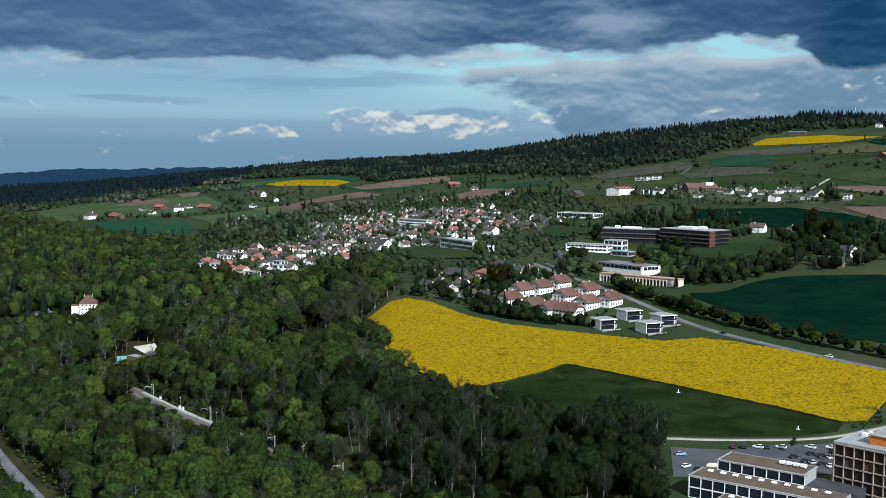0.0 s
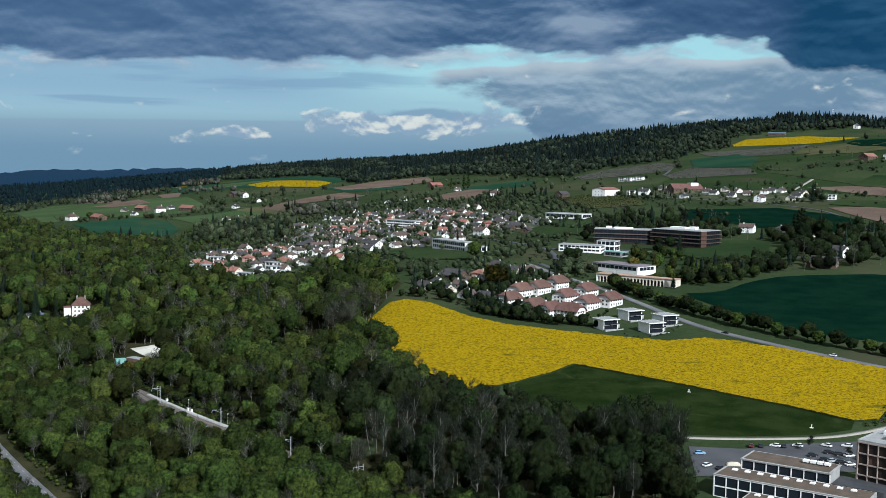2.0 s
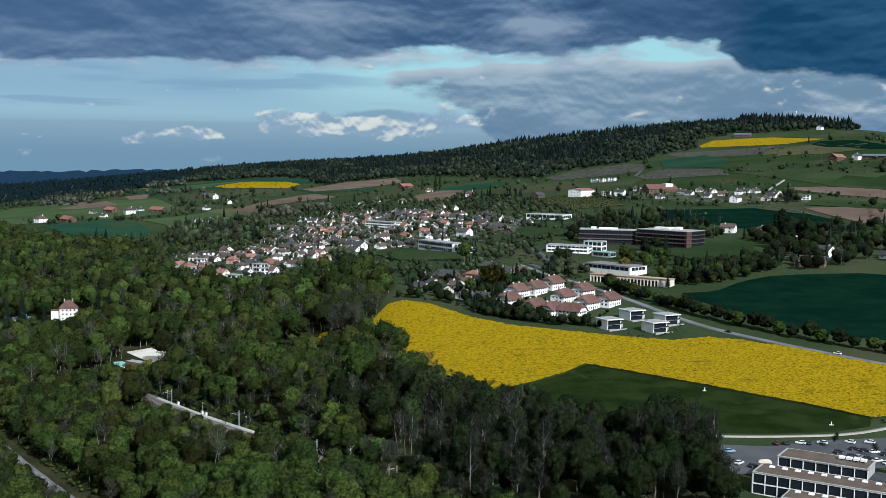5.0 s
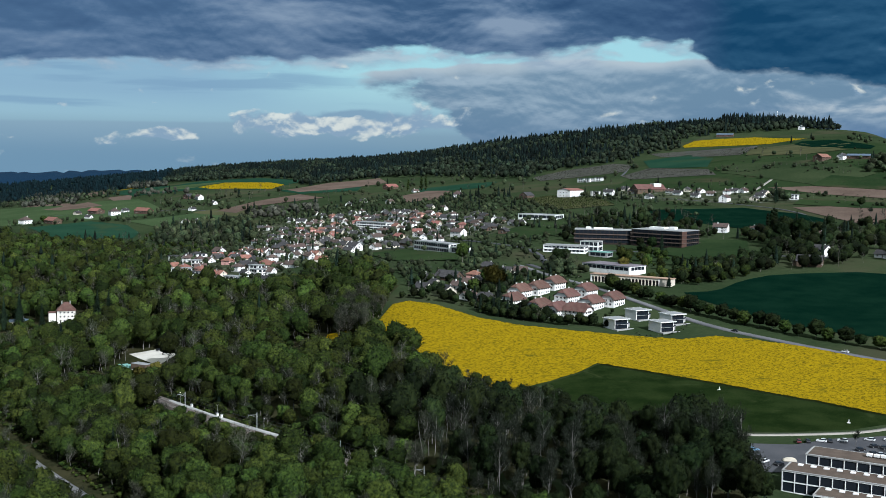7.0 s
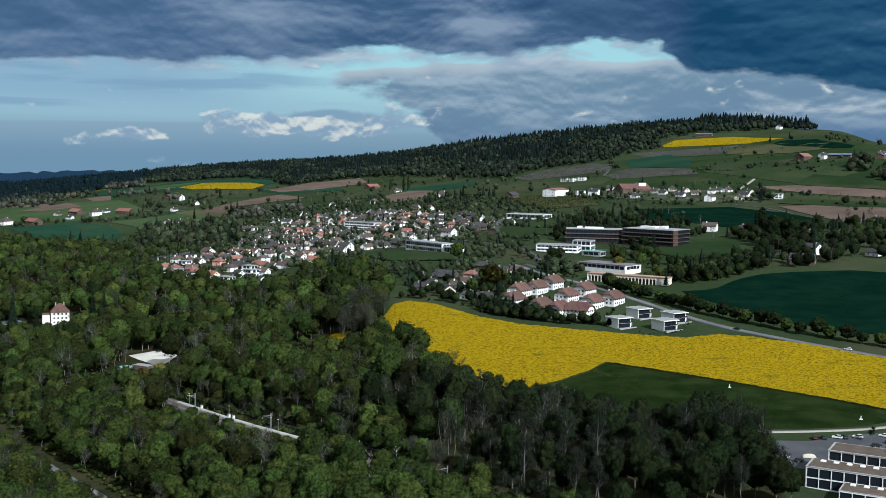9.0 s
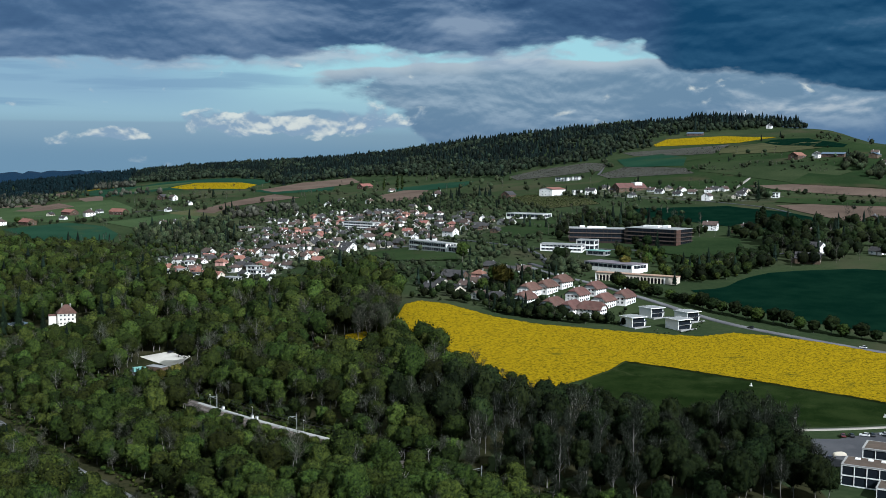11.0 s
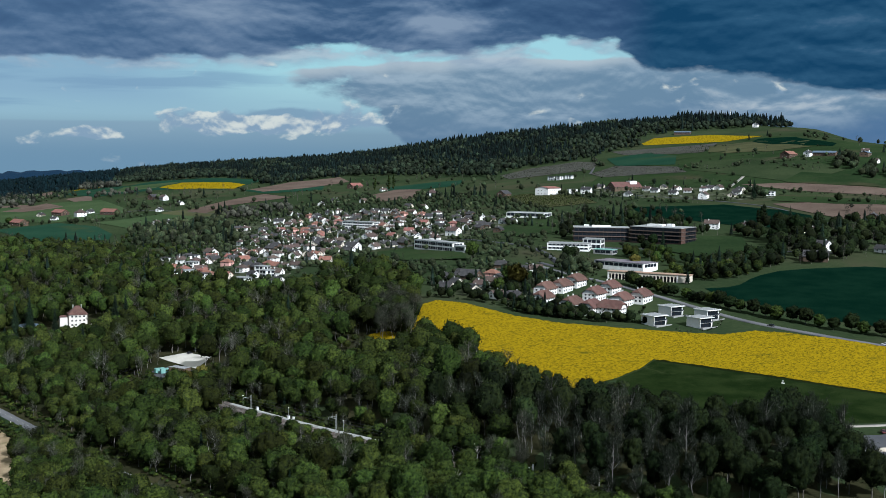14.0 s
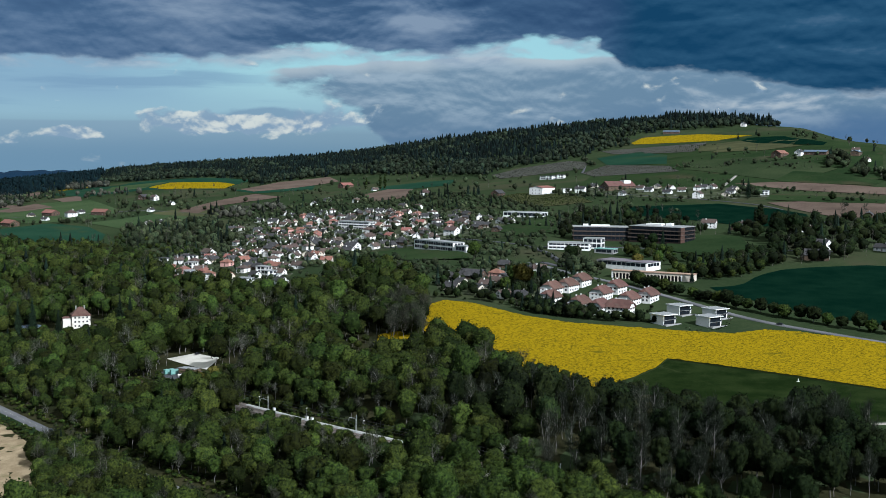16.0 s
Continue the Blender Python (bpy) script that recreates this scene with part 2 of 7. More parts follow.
M = dict(
    meadow=material("meadow_grass", (0.0190, 0.0310, 0.0138), (0.0355, 0.0485, 0.0225), 0.008, 0.95, 0.3, 0.35, stain=((0.046, 0.046, 0.027), 0.006, 0.20), spec=0.0),
    lawn=material("mown_grass", (0.0066, 0.0132, 0.0036), (0.0160, 0.0255, 0.0078), 0.06, 0.95, 0.2, 1.6, spread=(0.38, 0.62), stain=((0.026, 0.036, 0.013), 0.05, 0.10), spec=0.0),
    wheat=material("young_wheat", (0.0016, 0.0095, 0.0058), (0.0040, 0.0155, 0.0090), 0.05, 0.9, 0.1, 1.3, spec=0.0),
    hayfield=material("pale_meadow", (0.030, 0.051, 0.0215), (0.048, 0.071, 0.032), 0.01, 0.95, 0.1, 0.3, spec=0.0),
    young_crop=material("young_crop", (0.0110, 0.0340, 0.0205), (0.0185, 0.0465, 0.0275), 0.012, 0.95, 0.1, 0.3, stain=((0.030, 0.046, 0.022), 0.008, 0.15), spec=0.0),
    garden=material("garden_ground", (0.024, 0.033, 0.017), (0.058, 0.066, 0.038), 0.06, 0.95, 0.1, 0.5, stain=((0.17, 0.165, 0.15), 0.07, 0.16), spec=0.0),
    pasture=material("hill_pasture", (0.0135, 0.0260, 0.0105), (0.0255, 0.0410, 0.0165), 0.012, 0.95, 0.1, 0.3, stain=((0.040, 0.040, 0.022), 0.01, 0.15), spec=0.0),
    soil=material("ploughed_soil", (0.076, 0.056, 0.0445), (0.117, 0.088, 0.070), 0.015, 0.95, 0.2, 0.4, spec=0.0),
    orchard_soil=material("orchard_ground", (0.050, 0.052, 0.044), (0.076, 0.075, 0.066), 0.02, 0.95, 0.2, 0.5, spec=0.0),
    olive=material("dry_grass", (0.042, 0.047, 0.0235), (0.068, 0.069, 0.034), 0.012, 0.95, 0.2, 0.4, spec=0.0),
    gravel=material("pale_gravel", (0.40, 0.38, 0.335), (0.53, 0.51, 0.455), 0.08, 0.95, 0.05, 1.2, spec=0.0),
    asphalt=material("asphalt", (0.036, 0.0375, 0.043), (0.058, 0.060, 0.066), 0.06, 0.9, 0.01, 1.2, stain=((0.06, 0.06, 0.065), 0.12, 0.15)),
    worn_road=material("worn_pale_asphalt", (0.085, 0.087, 0.092), (0.135, 0.136, 0.140), 0.06, 0.9, 0.01, 1.2),
    path=material("gravel_path", (0.20, 0.188, 0.162), (0.285, 0.266, 0.232), 0.1, 0.95, 0.02, 1.2),
    forest_floor=material("leaf_litter", (0.01499, 0.01833, 0.00833), (0.03832, 0.03665, 0.01833), 0.05, 0.95, 0.3, 0.6, spec=0.0),
    reed=material("dry_reed", (0.2, 0.152, 0.092), (0.304, 0.24, 0.152), 0.12, 0.95, 0.3, 1.5, stain=((0.12, 0.11, 0.055), 0.05, 0.2), spec=0.0),
    water=material("lake_water", (0.02, 0.06, 0.11), (0.03, 0.075, 0.13), 0.002, 0.12, spec=0.5),
    rape=material("rape_blossom", (0.050, 0.046, 0.005), (0.262, 0.178, 0.0027), 1.3, 0.9, 0.18, 4.6, spread=(0.38, 0.56), stain=((0.066, 0.064, 0.008), 0.09, 0.03), spec=0.0, rows=22),
    rape_stem=material("rape_stems", (0.016, 0.025, 0.008), (0.028, 0.037, 0.0125), 0.5, 0.9, 0.1, 3.0, spec=0.0),
    bark=material("bark", (0.068, 0.06, 0.048), (0.16, 0.148, 0.128), 0.6, 0.95, 0.03, 4.0, spec=0.1),
    pale_bark=material("pale_bark", (0.10, 0.096, 0.088), (0.22, 0.21, 0.195), 0.6, 0.9, 0.02, 4.0, spec=0.1),
    leaf=leaf_material("spring_leaves", (0.0055, 0.0108, 0.0034), (0.0298, 0.0432, 0.0072), random=0.55),
    twig=leaf_material("bare_twigs", (0.021, 0.0240, 0.0155), (0.043, 0.0465, 0.031), random=0.5),
    needle=leaf_material("fir_needles", (0.005, 0.0105, 0.006), (0.0125, 0.0215, 0.011), random=0.5),
    wood_leaf=leaf_material("woodland_leaves", (0.0055, 0.0108, 0.0034), (0.0298, 0.0432, 0.0072), tint=True),
    wood_twig=leaf_material("woodland_twigs", (0.021, 0.0240, 0.0155), (0.043, 0.0465, 0.031), tint=True),
    wood_needle=leaf_material("woodland_needles", (0.0036, 0.0082, 0.0058), (0.0092, 0.016, 0.01), tint=True),
    # ridge and far-tree colours: haze of distance painted in, greyer and bluer
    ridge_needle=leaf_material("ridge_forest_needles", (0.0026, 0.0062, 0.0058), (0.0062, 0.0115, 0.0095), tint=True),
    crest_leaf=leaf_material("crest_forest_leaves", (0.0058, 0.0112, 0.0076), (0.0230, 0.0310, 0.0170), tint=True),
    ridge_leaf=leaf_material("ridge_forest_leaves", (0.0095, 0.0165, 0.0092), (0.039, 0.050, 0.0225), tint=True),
    # darkened copies of the leaf and twig colours, with shade painted in
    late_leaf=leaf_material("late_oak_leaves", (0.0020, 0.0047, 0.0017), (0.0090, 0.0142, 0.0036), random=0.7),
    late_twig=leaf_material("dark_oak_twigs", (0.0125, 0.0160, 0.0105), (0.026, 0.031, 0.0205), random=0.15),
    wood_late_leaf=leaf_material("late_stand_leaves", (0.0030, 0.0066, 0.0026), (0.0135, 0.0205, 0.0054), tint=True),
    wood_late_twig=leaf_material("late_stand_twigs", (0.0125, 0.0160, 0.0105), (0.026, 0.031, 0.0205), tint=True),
    bud_leaf=leaf_material("grey_budding_crowns", (0.024, 0.0265, 0.0195), (0.058, 0.060, 0.046), tint=True),
    # far hills: the haze is put into this blue
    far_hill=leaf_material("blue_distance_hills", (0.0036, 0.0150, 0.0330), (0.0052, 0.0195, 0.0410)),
    # one blue-green for all parts, tinted to stand for haze over distant trees
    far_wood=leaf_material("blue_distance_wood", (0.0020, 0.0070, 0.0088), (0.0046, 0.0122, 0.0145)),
)

# ---- the lie of the land: heights above the valley along lines of bearing ----
ORIGIN_X, ORIGIN_Y = -75.0, -150.0
RANGE = [300, 460, 560, 660, 770, 900, 1060, 1280, 1600, 1950, 2350, 2700, 3200, 4000, 5200]


def profile(bearing, *heights):
    return bearing, heights


PROFILES = [
    profile(-30, -22, -25, -29, -30, -31, -30, -28, -21, -12, -11, -21, -29, -35, -29, -35),
    profile(-24, -23, -26, -28, -29, -29, -27, -22, -13, -2, -3, -14, -23, -30, -27, -38),
    profile(-18, -24, -26, -26, -27, -27, -25, -20, -8, 3, 6, -1, -12, -19, -8, -19),
    profile(-12, -23, -26, -21, -19, -20, -19, -12, 3, 4, 15, 28, 27, 24, 34, 6),
    profile(-7, -23, -24, -16, -9, -8, -8, 8, 12, 6, 22, 56, 57, 60, 74, 19),
    profile(-2, -21, -19, -10, -1, 2, 10, 20, 25, 23, 38, 57, 71, 91, 101, 27),
    profile(3, -19, -11, -5, 6, 15, 22, 29, 34, 44, 58, 67, 92, 124, 132, 51),
    profile(8, -17, -5, 3, 11, 16, 23, 34, 45, 62, 76, 100, 136, 177, 174, 93),
    profile(13, -14, 1, 8, 12, 16, 26, 34, 47, 71, 94, 125, 173, 212, 202, 125),
    profile(18, -11, 3, 7, 10, 17, 27, 40, 50, 77, 119, 145, 203, 228, 215, 142),
    profile(24, -7, 4, 6, 9, 16, 26, 43, 59, 83, 143, 169, 196, 196, 188, 156),
    profile(25.6, -6, 4, 6, 9, 16, 26, 42, 59, 84, 140, 161, 166, 166, 170, 156),
    profile(31, -2, 5, 4, 9, 17, 27, 40, 59, 88, 130, 136, 101, 81, 106, 156),
]
BEARING = np.array([b for b, h in PROFILES], float)
HEIGHT = np.array([h for b, h in PROFILES], float)


def spline(f):
    return np.stack([(-f + 2 * f * f - f ** 3) / 2, (2 - 5 * f * f + 3 * f ** 3) / 2, (f + 4 * f * f - 3 * f ** 3) / 2, (-f * f + f ** 3) / 2], -1)


RAIL = [(-228, 692), (-161, 574), (-145, 548.5), (-119.5, 512), (-101, 489.5), (-73, 456), (-62, 442), (-44.6, 414), (-10, 366), (60, 270)]


def rail_grade(y):
    """Height of the railway, which falls evenly towards the valley."""
    return -4.8 - 0.02 * np.maximum(0.0, y - 480)


def off_line(line, x, y):
    """Distance of points from a polyline in plan."""
    x, y = np.asarray(x, float), np.asarray(y, float)
    best = np.full(x.shape, 1e9)
    for (x0, y0), (x1, y1) in zip(line, line[1:]):
        dx, dy = x1 - x0, y1 - y0
        f = np.clip(((x - x0) * dx + (y - y0) * dy) / (dx * dx + dy * dy), 0, 1)
        best = np.minimum(best, np.hypot(x - x0 - f * dx, y - y0 - f * dy))
    return best


def land(x, y):
    """Height of the ground."""
    x, y = np.asarray(x, float) - ORIGIN_X, np.asarray(y, float) - ORIGIN_Y
    around = np.degrees(np.arctan2(x, np.maximum(y, 1.0)))
    u = np.interp(around, BEARING, np.arange(len(BEARING)))
    v = np.interp(np.log(np.maximum(np.hypot(x, y), 1.0)), np.log(RANGE), np.arange(len(RANGE)))
    i, j = np.minimum(u.astype(int), len(BEARING) - 2), np.minimum(v.astype(int), len(RANGE) - 2)
    wu, wv = spline(u - i), spline(v - j)
    iu = np.clip(i[..., None] + np.arange(-1, 3), 0, len(BEARING) - 1)
    jv = np.clip(j[..., None] + np.arange(-1, 3), 0, len(RANGE) - 1)
    z = np.einsum("...i,...j,...ij->...", wu, wv, HEIGHT[iu[..., :, None], jv[..., None, :]])
    # the railway runs in a shallow cutting
    x, y = x + ORIGIN_X, y + ORIGIN_Y
    near = np.clip((27 - off_line(RAIL, x, y)) / 17, 0, 1) * (y < 620)
    near = near * near * (3 - 2 * near)
    return z + near * np.minimum(0.0, rail_grade(y) - 0.5 - z)


def lie(x, y):
    return float(land(np.array([x]), np.array([y]))[0])


def mesh_of(name, verts, faces, mats, smooth=False, slots=None, shade=None):
    """A mesh from arrays; faces all of one size."""
    verts, faces = np.asarray(verts, np.float32), np.asarray(faces, np.int32)
    me = bpy.data.meshes.new(name)
    k = faces.shape[1]
    me.vertices.add(len(verts))
    me.vertices.foreach_set("co", verts.ravel())
    me.loops.add(faces.size)
    me.loops.foreach_set("vertex_index", faces.ravel())
    me.polygons.add(len(faces))
    me.polygons.foreach_set("loop_start", np.arange(0, faces.size, k, dtype=np.int32))
    for m in mats:
        me.materials.append(m)
    if slots is not None:
        me.polygons.foreach_set("material_index", np.asarray(slots, np.int32))
    if smooth is True:
        me.polygons.foreach_set("use_smooth", np.ones(len(faces), bool))
    if shade is not None:
        me.attributes.new("shade", "FLOAT", "FACE").data.foreach_set("value", np.asarray(shade, np.float32))
    if isinstance(smooth, np.ndarray):
        me.polygons.foreach_set("use_smooth", smooth)
    me.update(calc_edges=True)
    me.validate()
    return me


def axis(near, far, fine, growth):
    """Distances from a middle out, in steps that grow."""
    out, s = [0.0], fine
    while out[-1] < far:
        s = fine if out[-1] < near else s * growth
        out.append(out[-1] + s)
    return np.array(out)


def ground_sheet():
    left, right = axis(700, 5200, 9, 1.12), axis(700, 5200, 9, 1.12)
    xs = np.concatenate([-left[:0:-1], right])
    ys = np.concatenate([-axis(1, 4500, 60, 1.25)[:0:-1] + 250, axis(1300, 4900, 9, 1.06) + 250])
    gx, gy = np.meshgrid(xs, ys)
    z = land(gx, gy)
    v = np.stack([gx, gy, z], -1).reshape(-1, 3)
    w, h = len(xs), len(ys)
    q = (np.arange(h - 1)[:, None] * w + np.arange(w - 1)[None]).ravel()
    me = mesh_of("ground", v, np.stack([q, q + 1, q + w + 1, q + w], -1), [M["meadow"]], True)
    return tagged(new("ground", me), "rolling spring meadow ground of the valley", "ground", kind="structure")


ground_sheet()


def inside(poly, x, y):
    """Whether points lie within a plan polygon."""
    x, y = np.asarray(x, float), np.asarray(y, float)
    hit = np.zeros(x.shape, bool)
    for (x0, y0), (x1, y1) in zip(poly, poly[1:] + poly[:1]):
        c = (y0 > y) != (y1 > y)
        hit ^= c & (x < (x1 - x0) * (y - y0) / ((y1 - y0) if y1 != y0 else 1e-9) + x0)
    return hit


def round_off(poly, times=2):
    """Corner cutting, so that plan outlines run in curves."""
    for _ in range(times):
        out = []
        for (x0, y0), (x1, y1) in zip(poly, poly[1:] + poly[:1]):
            out += [(x0 * 0.8 + x1 * 0.2, y0 * 0.8 + y1 * 0.2), (x0 * 0.2 + x1 * 0.8, y0 * 0.2 + y1 * 0.8)]
        poly = out
    return poly


def drape(name, poly, mat, label, lift=0.12, step=8.0, category="field", rounded=1, bumps=0.0, skirt=0.0, skirt_mat=None, kind="structure"):
    """A sheet laid over the ground within a plan outline, with a standing edge if it has a height (skirt)."""
    from mathutils.geometry import delaunay_2d_cdt
    poly = round_off(poly, rounded) if rounded else poly
    edge = []
    for (x0, y0), (x1, y1) in zip(poly, poly[1:] + poly[:1]):
        k = max(1, int(math.hypot(x1 - x0, y1 - y0) / step))
        edge += [(x0 + (x1 - x0) * i / k, y0 + (y1 - y0) * i / k) for i in range(k)]
    xs, ys = [p[0] for p in edge], [p[1] for p in edge]
    rng = np.random.default_rng(len(edge))
    gx, gy = np.meshgrid(np.arange(min(xs), max(xs), step), np.arange(min(ys), max(ys), step))
    gx, gy = (gx + rng.uniform(-0.3, 0.3, gx.shape) * step).ravel(), (gy + rng.uniform(-0.3, 0.3, gy.shape) * step).ravel()
    keep = inside(poly, gx, gy) & (off_line(edge + edge[:1], gx, gy) > step * 0.35)
    pts = [Vector(p) for p in edge] + [Vector(p) for p in zip(gx[keep].tolist(), gy[keep].tolist())]
    n = len(edge)
    v, _, f, *_ = delaunay_2d_cdt(pts, [(i, (i + 1) % n) for i in range(n)], [], 1, 1e-4)
    px, py = np.array([p.x for p in v]), np.array([p.y for p in v])
    pz = land(px, py) + lift + skirt
    if bumps:
        pz = pz + rng.uniform(-bumps, bumps, len(px))
    verts = np.stack([px, py, pz], -1)
    faces = np.array([t[:3] for t in f])
    a, b, c = (verts[faces[:, i]] for i in range(3))
    flip = np.cross(b - a, c - a)[:, 2] < 0
    faces[flip] = faces[flip][:, ::-1]
    slots = np.zeros(len(faces), int)
    mats = [mat]
    if skirt:
        low = np.array([(x, y, lie(x, y) - 0.1) for x, y in edge])
        top = np.array([(x, y, lie(x, y) + lift + skirt - 0.05) for x, y in edge])
        base = len(verts)
        verts = np.concatenate([verts, low, top])
        i = np.arange(n)
        k = (i + 1) % n
        side = np.concatenate([np.stack([base + i, base + k, base + n + k], -1), np.stack([base + i, base + n + k, base + n + i], -1)])
        faces = np.concatenate([faces, side])
        slots = np.concatenate([slots, np.ones(len(side), int)])
        mats.append(skirt_mat or mat)
    ob = new(name, mesh_of(name, verts, faces, mats, not bumps, slots))
    return tagged(ob, label, category, kind=kind)


def smooth_line(line, step):
    """Points along a line in plan at even steps, with soft bends."""
    pts = [Vector(p) for p in line]
    for _ in range(3):
        q = [pts[0]]
        for a, b in zip(pts, pts[1:]):
            q += [a.lerp(b, 0.25), a.lerp(b, 0.75)]
        pts = q + [pts[-1]]
    out, rest = [pts[0]], 0.0
    for a, b in zip(pts, pts[1:]):
        d = (b - a).length
        s = step - rest
        while s < d:
            out.append(a.lerp(b, s / d))
            s += step
        rest = (rest + d) % step
    return out + [pts[-1]]


def ribbon_mesh(name, line, width, mat, lift=0.2, step=5.0, shift=0.0, thick=0.15, level=None):
    """A band along a line in plan: a flat top with edges that go down into the ground."""
    pts = smooth_line(line, step)
    v, f = [], []
    for i, p in enumerate(pts):
        d = (pts[min(i + 1, len(pts) - 1)] - pts[max(i - 1, 0)]).normalized()
        side = Vector((d.y, -d.x))
        c = p + side * shift
        z = (level(c.x, c.y) if level else lie(c.x, c.y)) + lift
        for s, dz in ((-1, -thick - 0.5), (-1, 0), (1, 0), (1, -thick - 0.5)):
            q = c + side * (s * width / 2)
            v.append((q.x, q.y, z + dz))
        if i:
            b = 4 * i
            f += [(b - 4 + k, b - 3 + k, b + 1 + k, b + k) for k in range(3)]
    return mesh_of(name, v, f, [mat])


def ribbon(name, line, width, mat, label, category="road", **more):
    return tagged(new(name, ribbon_mesh(name, line, width, mat, **more)), label, category, kind="structure")

# ---- fields, roads and railway ----
RAPE = [(-54, 672), (-43, 722), (-38, 746), (-27, 754), (-11, 737), (14, 690), (38, 667), (70, 647), (101, 630), (124, 620), (145, 625), (161, 615), (186, 593), (207, 567), (228, 548),
        (214, 519), (181, 468), (170, 467), (150, 488), (111, 521), (75, 554), (62, 565), (48, 544), (30, 526), (6, 509), (-8, 540), (-30, 577), (-50, 620)]
LAWN = [(62, 565), (75, 554), (111, 521), (150, 488), (170, 467), (164, 455), (145, 447), (117, 443), (80, 440), (51, 458), (22, 505), (30, 526), (48, 544)]
WHEAT = [(161, 760), (190, 760), (219, 793), (252, 812), (330, 805), (420, 700), (330, 600), (252, 612), (219, 628), (186, 672)]
GRAVEL = [(-212, 744), (-194, 746), (-177, 721), (-184, 692), (-197, 717)]
YARD = [(-213, 708), (-201, 715), (-180, 678), (-187, 656), (-206, 682)]
REEDS = [(-300, 645), (-278, 604), (-257, 560), (-245, 505), (-252, 480), (-300, 470), (-340, 560)]
VALLEY_ROAD = [(-420, 850), (-317, 691), (-271, 618), (-246, 574), (-217, 520), (-182, 460), (-150, 412), (-90, 330), (20, 200)]
FIELD_ROAD = [(70, 905), (87, 852), (111, 800), (124, 740), (142, 674), (158, 640), (181, 607), (203, 580), (225, 556), (280, 500)]
FIELD_PATH = [(70, 436), (91, 436), (117, 439), (145, 442), (164, 449), (187, 463), (230, 490)]
CAR_PARK = [(88, 424), (110, 424), (130, 433), (160, 438), (190, 440), (190, 405), (146, 398), (122, 394), (102, 388), (82, 388)]

drape("rape_field", RAPE, M["rape"], "bright yellow rape field in full blossom", 0.1, 1.8, bumps=0.26, skirt=0.9, skirt_mat=M["rape_stem"], rounded=0)
drape("mown_field", LAWN, M["lawn"], "close-mown dark green grass field", 0.10, 6, rounded=0)
drape("wheat_field", WHEAT, M["wheat"], "even deep green field of young wheat", 0.25, 8)
FIELDS = [RAPE, LAWN, WHEAT]
HILLSIDE = [(291, 1553), (414, 1830), (559, 2116), (721, 2113), (868, 2095), (786, 1769), (862, 1715), (604, 1268), (473, 1412)]
drape("hill_pasture", HILLSIDE, M["pasture"], "rough dark green hillside pasture", 0.22, 14, rounded=1)
